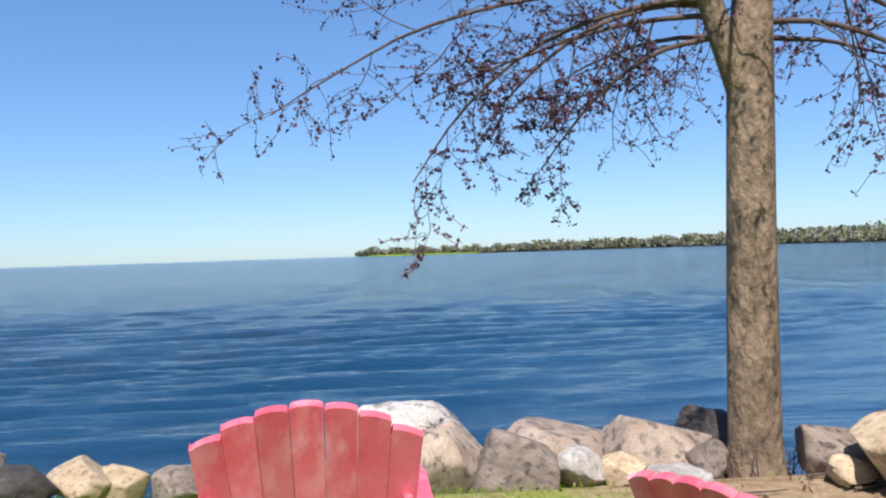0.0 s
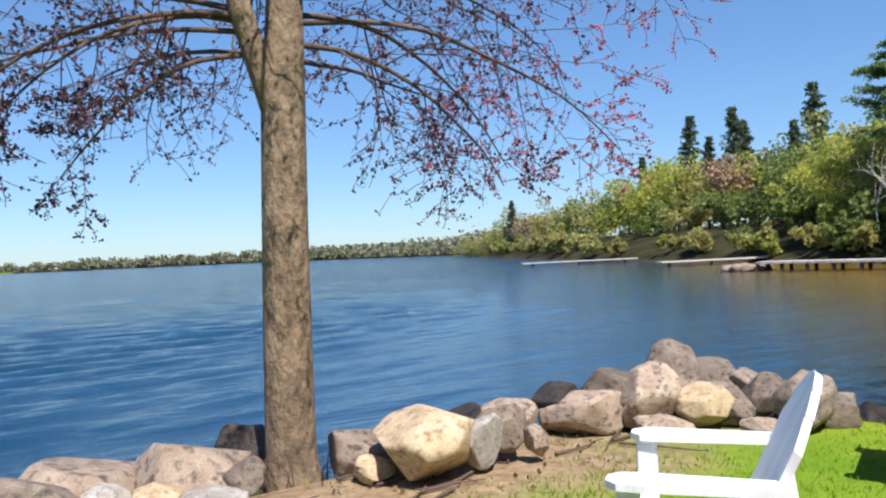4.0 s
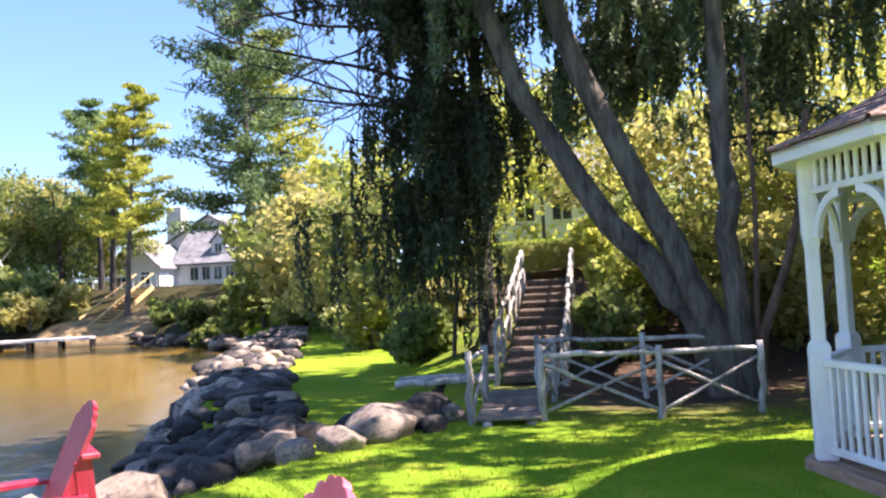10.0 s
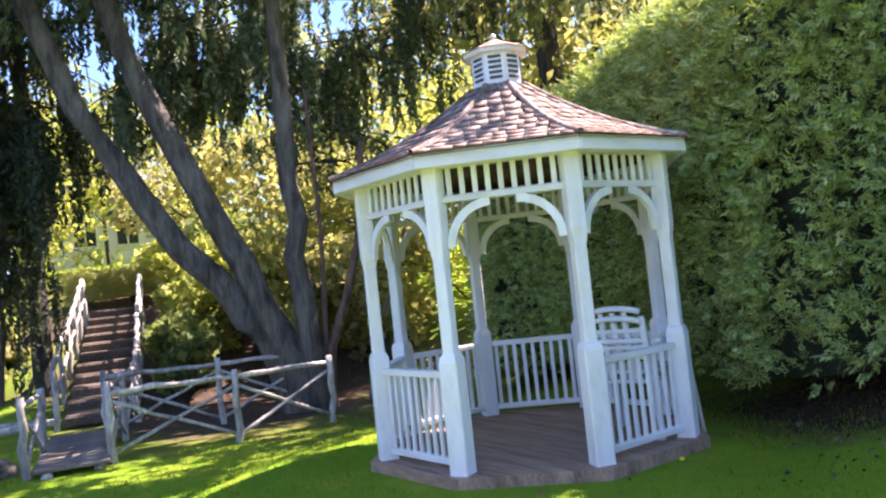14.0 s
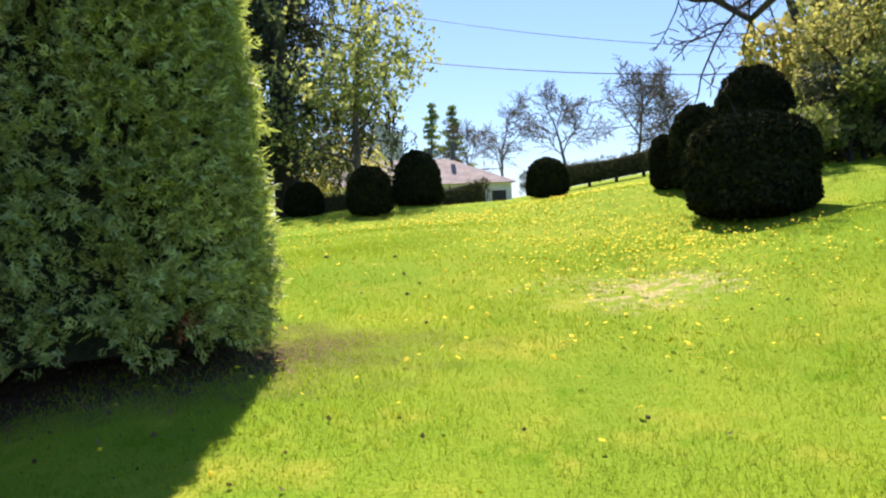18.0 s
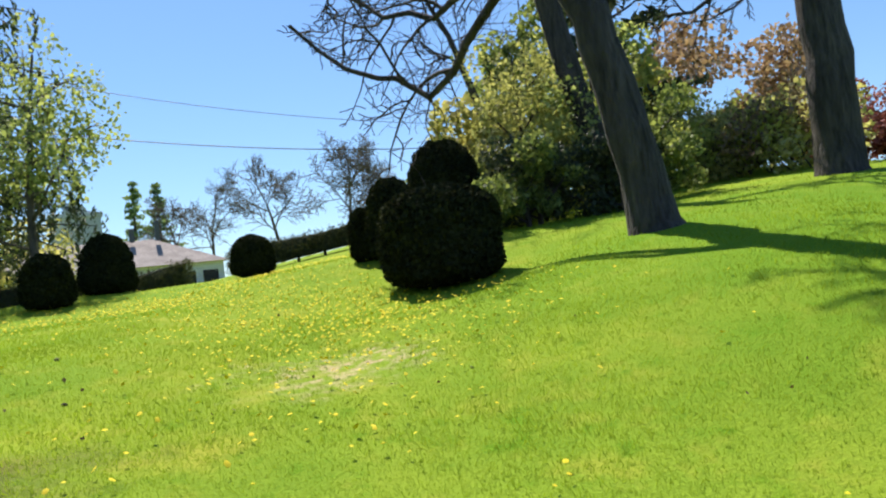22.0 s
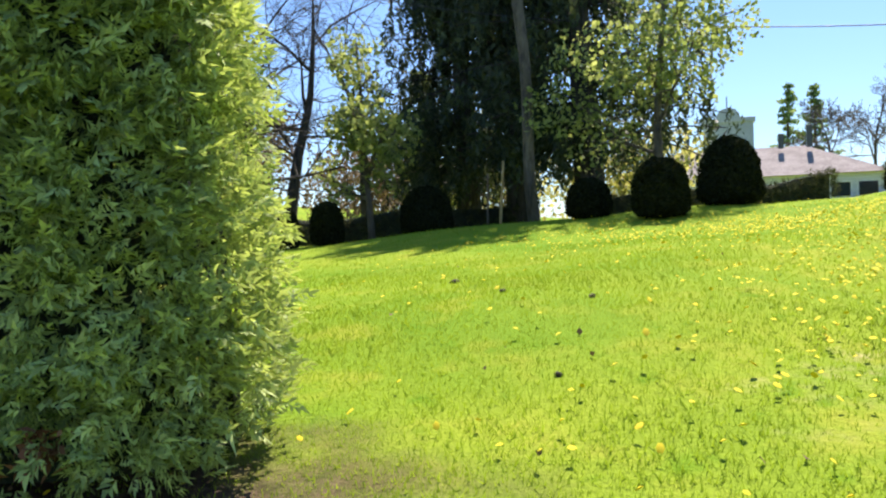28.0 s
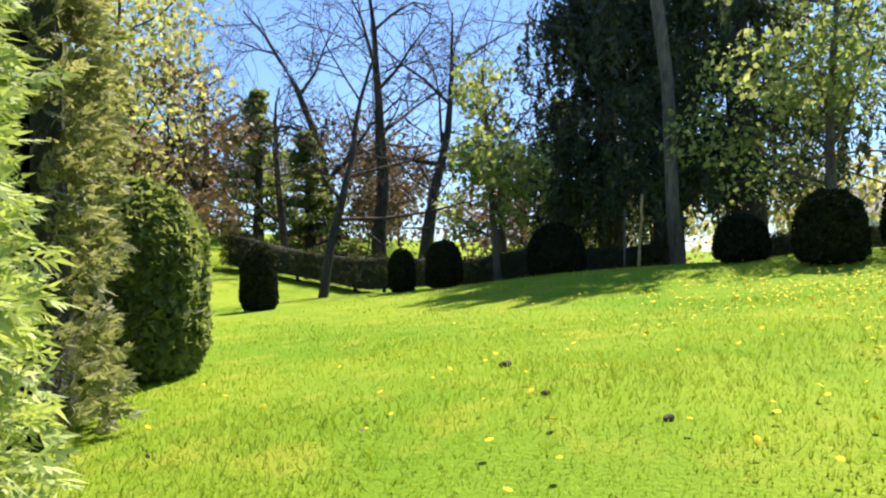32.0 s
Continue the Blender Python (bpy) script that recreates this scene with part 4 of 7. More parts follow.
def stone_mesh(seed, detail=3, cuts=8):
    r = random.Random(seed)
    bm = bmesh.new()
    bmesh.ops.create_icosphere(bm, subdivisions=detail, radius=1.0)
    planes = []
    for _ in range(cuts):
        n = Vector((r.gauss(0, 1), r.gauss(0, 1), r.gauss(0, 0.8))).normalized()
        planes.append((n, r.uniform(0.55, 0.86)))
    off = Vector((r.uniform(0, 50), r.uniform(0, 50), r.uniform(0, 50)))
    tumble = Matrix.Rotation(r.uniform(0, 3), 3, "X") @ Matrix.Rotation(r.uniform(0, 3), 3, "Z")
    for v in bm.verts:
        d = v.co.normalized()
        q = tumble @ d
        blocky = 0.94 / (abs(q.x) ** 3.2 + abs(q.y) ** 3.2 + abs(q.z) ** 3.2) ** (1 / 3.2)
        p = d * (blocky - 0.02 + 0.18 * noise.noise(d * 1.3 + off) + 0.11 * noise.noise(d * 2.7 + off) + 0.035 * noise.noise(d * 6 + off))
        for n, k in planes:
            over = p.dot(n) - k
            if over > 0:
                p -= n * over * 0.97
        v.co = p
    for f in bm.faces:
        f.smooth = True
    me = bpy.data.meshes.new("boulder")
    bm.to_mesh(me)
    bm.free()
    return me


def boulder(x, y, rx, ry, rz, seed, material, label, group="shore boulders", z=None, turn=None, sink=0.3, detail=3):
    me = stone_mesh(seed, detail)
    me.materials.append(material)
    ob = new("boulder", me)
    r = random.Random(seed + 7)
    z = gz(x, y) if z is None else z
    ob.matrix_basis = pose(x, y, z + rz * 0.28, r.uniform(-8, 8), r.uniform(-8, 8), r.uniform(0, 360) if turn is None else turn) @ Matrix.Diagonal((rx, ry, rz * 0.74, 1))
    return tagged(ob, label, "boulder", group)


def rubble(name, label, stones):
    """Far stones in one mesh: x, y, z, radii, seed and material of each."""
    vs, fs, slot, mats, at = [], [], [], [], 0
    for x, y, z, rx, ry, rz, seed, material in stones:
        me = stone_mesh(seed, 2)
        r = random.Random(seed + 7)
        m = np.array(pose(x, y, z + rz * 0.28, r.uniform(-8, 8), r.uniform(-8, 8), r.uniform(0, 360)) @ Matrix.Diagonal((rx, ry, rz * 0.74, 1)))
        v = np.array([q.co[:] for q in me.vertices])
        vs.append(v @ m[:3, :3].T + m[:3, 3])
        f = [[i + at for i in p.vertices] for p in me.polygons]
        if material not in mats:
            mats.append(material)
        slot += [mats.index(material)] * len(f)
        fs += f
        at += len(v)
        bpy.data.meshes.remove(me)
    me = bpy.data.meshes.new(name)
    me.from_pydata(np.concatenate(vs).tolist(), [], fs)
    for material in mats:
        me.materials.append(material)
    me.polygons.foreach_set("material_index", slot)
    me.polygons.foreach_set("use_smooth", [True] * len(slot))
    return tagged(new(name, me), label, "stones", kind="stuff")


W = "rounded granite boulder on the lake shore"
G = "grey lichened boulder on the lake shore"
T = "large tan boulder dappled with shade by the maple"
P = "pale whitish boulder on the lake shore"
LB = {id(GRANITE): W, id(GREYSTONE): G, id(TANSTONE): T, id(PALESTONE): P, id(DARKSTONE): "dark shaded boulder at the waterline"}
r = random.Random(12)
for k, (x, y, rx, top, foot, mtl) in enumerate([
        (5.15, 4.94, 0.33, 0.59, 0.02, GREYSTONE), (4.51, 5.0, 0.25, 0.51, 0.0, GREYSTONE), (4.68, 4.74, 0.24, 0.5, 0.02, GRANITE), (4.2, 5.0, 0.34, 0.39, 0.0, GRANITE), (4.94, 4.47, 0.2, 0.38, 0.0, TANSTONE), (5.23, 4.45, 0.18, 0.33, 0.0, GREYSTONE), (5.67, 4.49, 0.2, 0.36, 0.0, GREYSTONE),
        (5.5, 4.0, 0.22, 0.45, 0.0, GREYSTONE), (4.6, 4.5, 0.24, 0.17, 0.0, GRANITE), (3.71, 5.3, 0.25, 0.28, -0.05, GRANITE), (5.15, 4.1, 0.15, 0.16, 0.0, GRANITE), (5.95, 5.4, 0.36, 0.4, 0.0, GREYSTONE), (6.1, 5.0, 0.2, 0.32, 0.0, GREYSTONE), (6.2, 4.6, 0.24, 0.25, -0.1, GREYSTONE), (6.35, 4.3, 0.22, 0.2, -0.2, GREYSTONE), (5.9, 4.0, 0.15, 0.2, -0.1, GREYSTONE),
        (4.6, 5.1, 0.2, 0.43, 0.05, DARKSTONE), (4.1, 5.25, 0.2, 0.40, 0.05, DARKSTONE), (3.3, 4.74, 0.19, 0.42, 0.1, GRANITE), (2.98, 4.6, 0.15, 0.40, 0.15, PALESTONE), (2.66, 4.74, 0.33, 0.50, -0.1, TANSTONE),
        (3.42, 4.52, 0.10, 0.26, 0.12, GRANITE), (-0.42, 5.95, 0.13, 0.28, -0.1, PALESTONE), (-0.12, 5.6, 0.25, 0.26, -0.12, GRANITE), (0.41, 5.4, 0.34, 0.27, -0.13, GREYSTONE), (0.69, 5.76, 0.12, 0.28, 0.0, GRANITE), (0.8, 5.24, 0.18, 0.17, -0.10, PALESTONE),
        (1.34, 5.75, 0.31, 0.26, -0.11, GRANITE), (1.06, 5.19, 0.16, 0.14, -0.06, TANSTONE), (1.6, 5.35, 0.15, 0.18, -0.02, GREYSTONE), (1.82, 5.95, 0.16, 0.2, -0.02, DARKSTONE), (1.29, 4.93, 0.21, 0.13, 0.0, PALESTONE), (2.5, 5.42, 0.3, 0.26, -0.05, GRANITE),
        (2.36, 4.92, 0.15, 0.16, 0.02, TANSTONE), (-2.53, 4.54, 0.22, 0.34, 0.1, DARKSTONE), (-2.3, 4.8, 0.22, 0.31, 0.05, TANSTONE), (-2.05, 4.81, 0.2, 0.27, 0.02, TANSTONE), (-1.74, 4.89, 0.2, 0.20, -0.02, GREYSTONE), (-1.44, 4.99, 0.19, 0.15, -0.06, GRANITE),
        (-1.1, 5.28, 0.2, 0.12, -0.16, GREYSTONE), (-0.74, 5.3, 0.2, 0.14, -0.16, GRANITE), (-3.1, 4.9, 0.32, 0.3, 0.0, GREYSTONE), (-3.7, 5.1, 0.34, 0.28, 0.0, GRANITE), (-4.4, 5.2, 0.36, 0.3, 0.0, GREYSTONE),
        (0.25, 5.95, 0.26, 0.05, -0.4, DARKSTONE), (0.95, 5.85, 0.22, 0.02, -0.4, DARKSTONE), (2.1, 6.0, 0.25, 0.05, -0.4, GREYSTONE), (2.95, 5.4, 0.26, 0.3, -0.1, DARKSTONE), (3.5, 5.4, 0.28, 0.26, -0.15, DARKSTONE), (5.4, 5.4, 0.3, 0.26, -0.2, DARKSTONE),
        (5.6, 4.95, 0.24, 0.22, -0.1, GREYSTONE), (6.7, 4.9, 0.3, 0.05, -0.5, GREYSTONE), (6.75, 4.2, 0.24, 0.0, -0.4, DARKSTONE), (5.75, 4.3, 0.16, 0.1, -0.05, DARKSTONE), (6.55, 3.75, 0.24, 0.0, -0.3, GREYSTONE), (7.05, 3.5, 0.24, 0.0, -0.4, GRANITE),
        (7.5, 3.3, 0.2, -0.1, -0.5, DARKSTONE), (7.4, 3.0, 0.2, 0.0, -0.3, GREYSTONE)]):
    foot = min(foot, gz(x, y) + 0.06) - 0.03
    rz = (top - foot) / 2
    rx = max(rx * 1.12, rz * 1.1)
    me = stone_mesh(100 + k, 4, 13)
    me.materials.append(mtl)
    ob = new("boulder", me)
    ob.matrix_basis = pose(x, y, top - rz * 0.9, r.uniform(-6, 6), r.uniform(-6, 6), r.uniform(0, 360)) @ Matrix.Diagonal((rx * 1.04, rx * r.uniform(0.85, 1.05), rz * 1.02, 1))
    tagged(ob, LB[id(mtl)], "boulder", "shore boulders")
# the dark stone bank across the small cove
r = random.Random(77)
D = "dark wet boulder of the shaded shore bank across the cove"
edge = [(8.2, 2.0), (9.2, 1.85), (10.3, 2.0), (11.6, 2.25), (13.2, 2.5), (15.5, 2.8), (18, 3.0), (21, 3.2), (25, 3.55), (30, 3.9), (35, 4.3)]
n, far_bank = 0, []
for (ax, ay), (bx, by) in zip(edge, edge[1:]):
    ln = math.hypot(bx - ax, by - ay)
    rows, step, gap = (8, 0.32, 0.25) if ax < 11 else (9, 0.33, 0.26) if ax < 14 else (6, 0.5, 0.36)
    for c in range(int(ln / step)):
        for row in range(rows):
            u = (c + r.random()) * step / ln
            x, y = ax + (bx - ax) * u + r.uniform(-0.15, 0.15), ay + (by - ay) * u + row * gap - 0.1 + r.uniform(-0.15, 0.15)
            s = r.uniform(0.12, 0.34) if ax < 14 else r.uniform(0.16, 0.34)
            z = 0.02 - row * 0.10
            # near stones are mostly DARKSTONE, to stand for the spruces' shade
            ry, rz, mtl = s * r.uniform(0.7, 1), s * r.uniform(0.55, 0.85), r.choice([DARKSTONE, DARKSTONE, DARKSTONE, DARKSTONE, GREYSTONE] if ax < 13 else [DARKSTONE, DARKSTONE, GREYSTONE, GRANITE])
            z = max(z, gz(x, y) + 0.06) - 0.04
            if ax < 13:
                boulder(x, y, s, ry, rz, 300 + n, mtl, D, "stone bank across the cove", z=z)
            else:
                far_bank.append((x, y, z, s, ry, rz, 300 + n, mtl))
            n += 1
rubble("stone_bank", "tight bank of dark and grey field stones along the cove", far_bank)
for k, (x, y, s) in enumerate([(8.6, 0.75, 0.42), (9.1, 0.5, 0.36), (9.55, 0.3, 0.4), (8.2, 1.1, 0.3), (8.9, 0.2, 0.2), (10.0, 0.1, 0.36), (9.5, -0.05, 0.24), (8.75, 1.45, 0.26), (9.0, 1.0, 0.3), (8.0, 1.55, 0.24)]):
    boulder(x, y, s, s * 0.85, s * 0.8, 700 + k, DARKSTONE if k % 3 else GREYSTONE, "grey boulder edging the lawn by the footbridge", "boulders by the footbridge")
# pale rubble along the far shore
r = random.Random(5)
heap = []
for k in range(120):
    u = k / 119
    x, y = 36.5 + 14.5 * u + r.uniform(-0.5, 0.5), (6.8 + (10.6 - 6.8) * u / 0.6 if u < 0.6 else 10.6 + 5.8 * (u - 0.6) / 0.4) - 0.2 + r.uniform(-0.4, 0.5)
    heap.append((x, y, r.uniform(-0.8, -0.35), r.uniform(0.25, 0.55), r.uniform(0.25, 0.5), r.uniform(0.2, 0.4), 800 + k, r.choice([GREYSTONE, GRANITE, DARKSTONE])))
rubble("shore_rubble", "grey rubble stones at the foot of the far bank", heap)

# ---- garden chairs ----
def paint(name, c1, c2, worn, rough=0.45):
    m, t, nodes, links, p = shader(name)
    col = mix_rgb(t, c1, c2, noise_fac(t, 3.0, 5))
    col = mix_rgb(t, col, worn, noise_fac(t, 7, 7, 0.48, 0.8, (1, 1, 0.3)))
    col = vary(t, col, 0.10)
    links.new(col, p.inputs["Base Color"])
    p.inputs["Roughness"].default_value = rough
    add_bump(t, p, noise_fac(t, 45, 4, stretch=(1, 1, 0.12)), 0.25, 0.004)
    return m


REDPAINT = paint("faded_red_paint", (0.66, 0.08, 0.125), (0.72, 0.17, 0.22), (0.8, 0.42, 0.46), 0.38)
# darker copy of the red for the cove chair, its shaded sides coloured in
SHADEDRED = paint("shaded_red_paint", (0.33, 0.014, 0.035), (0.39, 0.03, 0.055), (0.5, 0.1, 0.13))
WHITEPAINT = paint("white_paint", (0.78, 0.79, 0.80), (0.84, 0.84, 0.84), (0.62, 0.6, 0.56))
BOLT = plain("zinc_bolt", (0.35, 0.34, 0.33), 0.4, 0.9)


def outline_board(bm, pts, thick, m):
    """A board cut to an outline (x, z), with thickness along y and a slight chamfer."""
    front = [bm.verts.new(m @ Vector((x, -thick / 2, z))) for x, z in pts]
    back = [bm.verts.new(m @ Vector((x, thick / 2, z))) for x, z in pts]
    bm.faces.new(front)
    bm.faces.new(back[::-1])
    k = len(pts)
    for i in range(k):
        bm.faces.new((front[i], back[i], back[(i + 1) % k], front[(i + 1) % k]))
    bmesh.ops.recalc_face_normals(bm, faces=bm.faces)


def board(name, material, parent, size, m, bevel=0.006, label=""):
    bm = bmesh.new()
    bmesh.ops.create_cube(bm, size=1.0)
    bmesh.ops.scale(bm, vec=size, verts=bm.verts)
    if bevel:
        bmesh.ops.bevel(bm, geom=bm.edges[:], offset=min(bevel, min(size) * 0.3), segments=1, affect="EDGES")
    return part(name, bm, material, parent, label, m)


def between(p, q, roll=0.0):
    """The pose of a bar whose z runs from p to q."""
    p, q = Vector(p), Vector(q)
    return Matrix.Translation((p + q) / 2) @ (q - p).to_track_quat("Z", "Y").to_matrix().to_4x4() @ Matrix.Rotation(radians(roll), 4, "Z")


def bar(name, material, parent, p, q, w, d, roll=0.0, bevel=0.005, label=""):
    return board(name, material, parent, (w, d, (Vector(q) - Vector(p)).length), between(p, q, roll), bevel, label)


def deck_chair(m, mat, label, group="chairs by the lake", slats=7, lean=24, fan_turn=1.45, short=False, arched=False, arm=0.6, top=0.755, crest=0.1):
    """A fan-backed wooden garden chair that faces +y."""
    c = thing("garden_chair", label, "chair", m @ Matrix.Diagonal((1, 0.78, 1, 1)), group)
    tilt = Matrix.Rotation(radians(lean), 4, "X")
    base = Matrix.Translation((0, -0.20, 0.30)) @ tilt
    front = 0.2 if short else 0.33
    for i in range(slats):
        k = i - (slats - 1) / 2
        f = k / ((slats - 1) / 2)
        length = top - (0.16 if arched else crest) * f * f - 0.01 * abs(f)
        w0, w1 = 0.081, 0.1
        fan = Matrix.Translation((k * 0.085, 0, 0)) @ Matrix.Rotation(radians(k * fan_turn), 4, "Y")
        pts = [(-w0 / 2, -0.08), (w0 / 2, -0.08), (w1 / 2, length - 0.035 - (0.053 * f if arched else 0))]
        for a in (25, 55, 90, 125, 155):
            s = f * (0.053 if arched else 0.014)
            pts.append((w1 / 2 * math.cos(radians(a)), length - 0.035 + (0.004 if arched else 0.014) * math.sin(radians(a)) - s * math.cos(radians(a))))
        pts.append((-w1 / 2, length - 0.035 + (0.053 * f if arched else 0)))
        bm = bmesh.new()
        outline_board(bm, pts, 0.034, base @ fan)
        part("back_slat", bm, mat, c)
    if not arched:
        bar("back_rail", mat, c, base @ Vector((-0.31, -0.03, 0.33)), base @ Vector((0.31, -0.03, 0.33)), 0.025, 0.07)
    bar("back_rail", mat, c, base @ Vector((-0.28, -0.03, 0.05)), base @ Vector((0.28, -0.03, 0.05)), 0.025, 0.08)
    for i in range(6):
        u = i / 5
        p = Vector((0, front + 0.03 - (front + 0.19) * u, min(0.40, arm - 0.11) - 0.13 * u))
        bar("seat_slat", mat, c, p + Vector((-0.28, 0, 0)), p + Vector((0.28, 0, 0)), 0.092, 0.022, 14)
    for s in (-1, 1):
        bar("front_leg", mat, c, (s * 0.30, front, 0), (s * 0.30, front, (arm if short else 0.567) - 0.015), 0.028, 0.10)
        bar("rear_leg", mat, c, (s * 0.265, front + 0.05, 0.36), (s * 0.265, -0.62, 0.04), 0.025, 0.115, 0)
        bar("back_post", mat, c, (s * 0.30, -0.50, 0.02), (s * 0.30, -0.42, 0.5 if arched else 0.66), 0.03, 0.12 if short else 0.10)
        bm = bmesh.new()
        rear, fore = (-0.44, 0.28) if short else (-0.54, 0.42)
        pts = [(-0.055, rear), (0.055, rear), (0.075, fore - 0.17), (0.07, fore - 0.05), (0.03, fore), (-0.03, fore), (-0.07, fore - 0.05), (-0.075, fore - 0.17)]
        outline_board(bm, pts, 0.024, Matrix.Translation((s * 0.335, 0, arm if short else 0.567)) @ Matrix.Rotation(radians(-90), 4, "X"))
        part("armrest", bm, mat, c)
        bm = bmesh.new()
        outline_board(bm, [(0, 0), (0.09, 0), (0.02, -0.2), (0, -0.2)], 0.025, Matrix.Translation((s * 0.315, front, 0.55)) @ Matrix.Rotation(radians(0 if s > 0 else 180), 4, "Z"))
        part("arm_bracket", bm, mat, c)
        for z in (0.35, 0.2):
            b2 = bmesh.new()
            bmesh.ops.create_cone(b2, cap_ends=True, segments=8, radius1=0.011, radius2=0.008, depth=0.012)
            part("bolt", b2, BOLT, c, m=Matrix.Translation((s * 0.318, front, z)) @ Matrix.Rotation(radians(90), 4, "Y"))
    if short and not arched:
        board("back_shelf", mat, c, (0.68, 0.13, 0.035), pose(0, -0.47, 0.68), 0.008)
    bar("apron", mat, c, (-0.29, front + 0.055, 0.36), (0.29, front + 0.055, 0.36), 0.022, 0.1)
    return c


def facing(az):
    return -az


deck_chair(pose(-0.535, 2.91, gz(-0.5, 3.0), 0, 0, facing(-8)) @ Matrix.Scale(1.05, 4), REDPAINT, "faded red fan-backed wooden garden chair facing the lake")
deck_chair(pose(0.97, 2.18, gz(0.97, 2.18) - 0.06, 0, 0, facing(62)), REDPAINT, "faded red wooden garden chair beside the other red chair", top=0.715, crest=0.03)
deck_chair(pose(2.44, 2.27, gz(2.6, 2.35), 0, 0, facing(-40)) @ Matrix.Scale(1.065, 4), WHITEPAINT, "white-painted wooden garden chair on the lawn", lean=31, fan_turn=0.3, short=True, arched=True, arm=0.62)
deck_chair(pose(5.06, 2.80, gz(4.98, 2.84) - 0.02, 0, 0, facing(-28)), SHADEDRED, "red wooden garden chair near the cove, toned down for shade", lean=29, fan_turn=0.5, short=True, arm=0.46, top=0.77)
deck_chair(pose(2.39, 1.215, gz(2.5, 1.1), 0, 0, facing(-14)) @ Matrix.Scale(1.06, 4), REDPAINT, "sun-bleached red wooden garden chair turned from the hedge", lean=31, fan_turn=0.5, short=True, arm=0.56)

# ---- gazebo ----
SHINGLE = surface("cedar_shingle", (0.19, 0.105, 0.075), (0.31, 0.185, 0.13), (0.5, 0.44, 0.37), scale=5, fine=40, rough=0.8, bump=0.6, dist=0.006, amount=0.35, stretch=(1, 1, 1), blot=(0.45, 0.7))
SHINGLES = surface("cedar_shingles_far", (0.19, 0.105, 0.075), (0.31, 0.185, 0.13), (0.5, 0.44, 0.37), scale=5, fine=40, rough=0.8, bump=0.6, dist=0.006, amount=0.35, island=True, blot=(0.45, 0.7))
DECKWOOD = surface("worn_deck_boards", (0.29, 0.17, 0.115), (0.42, 0.27, 0.18), (0.17, 0.1, 0.07), scale=2, fine=18, rough=0.8, bump=0.3, dist=0.005, amount=0.2, stretch=(0.3, 3, 1))
OLDWOOD = surface("silver_weathered_wood", (0.34, 0.31, 0.27), (0.54, 0.51, 0.46), (0.18, 0.155, 0.13), scale=3, fine=24, rough=0.9, bump=0.6, dist=0.01, amount=0.2, stretch=(1, 1, 0.3))
BRIDGEWOOD = surface("trodden_planks", (0.13, 0.105, 0.085), (0.25, 0.21, 0.17), (0.08, 0.065, 0.05), scale=3, fine=20, rough=0.9, bump=0.5, dist=0.008, amount=0.25)
STAIRWOOD = surface("old_step_timber", (0.085, 0.063, 0.046), (0.18, 0.132, 0.098), (0.08, 0.06, 0.045), scale=3, fine=22, rough=0.9, bump=0.6, dist=0.01, amount=0.25)
LOUVRE = plain("shaded_louvre", (0.08, 0.09, 0.1), 0.6)
CX, CY, CR, CB = 5.04, -3.34, 1.16, 0.25
ANG = [radians(160.55 + 45 * k) for k in range(8)]
gazebo = thing("gazebo", "white octagonal wooden gazebo with a cedar-shingle roof and louvred cupola", "gazebo", pose(CX, CY, CB))


def rim(k, rad, z):
    a = ANG[k % 8]
    return Vector((rad * math.cos(a), rad * math.sin(a), z))


def square_post(profile, parent, m, material=WHITEPAINT, name="post"):
    """A square post from (height, half width) steps."""
    bm = bmesh.new()
    rings = [[bm.verts.new((sx * w, sy * w, z)) for sx, sy in ((-1, -1), (1, -1), (1, 1), (-1, 1))] for z, w in profile]
    for a, b in zip(rings, rings[1:]):
        for i in range(4):
            bm.faces.new((a[i], a[(i + 1) % 4], b[(i + 1) % 4], b[i]))
    bm.faces.new(rings[0][::-1])
    bm.faces.new(rings[-1])
    bmesh.ops.bevel(bm, geom=[e for e in bm.edges if abs(e.verts[0].co.z - e.verts[1].co.z) > 0.1], offset=0.008, segments=1, affect="EDGES")
    return part(name, bm, material, parent, m=m)


PROFILE = [(0, 0.066), (0.72, 0.066), (0.76, 0.056), (0.78, 0.043), (1.4, 0.043), (1.45, 0.048), (1.5, 0.055), (1.99, 0.055)]
for k in range(8):
    square_post(PROFILE, gazebo, Matrix.Translation(rim(k, CR, 0.02)) @ Matrix.Rotation(ANG[k], 4, "Z"))
bm = bmesh.new()
ring = [bm.verts.new(rim(k, CR + 0.14, 0.02)) for k in range(8)]
low = [bm.verts.new(rim(k, CR + 0.14, -0.14)) for k in range(8)]
bm.faces.new(ring)
for k in range(8):
    bm.faces.new((low[k], low[(k + 1) % 8], ring[(k + 1) % 8], ring[k]))
part("floor", bm, DECKWOOD, gazebo, "brown boarded floor")


def span(k, rad, z, inset=0.0):
    p, q = rim(k, rad, z), rim(k + 1, rad, z)
    d = (q - p).normalized()
    return p + d * inset, q - d * inset


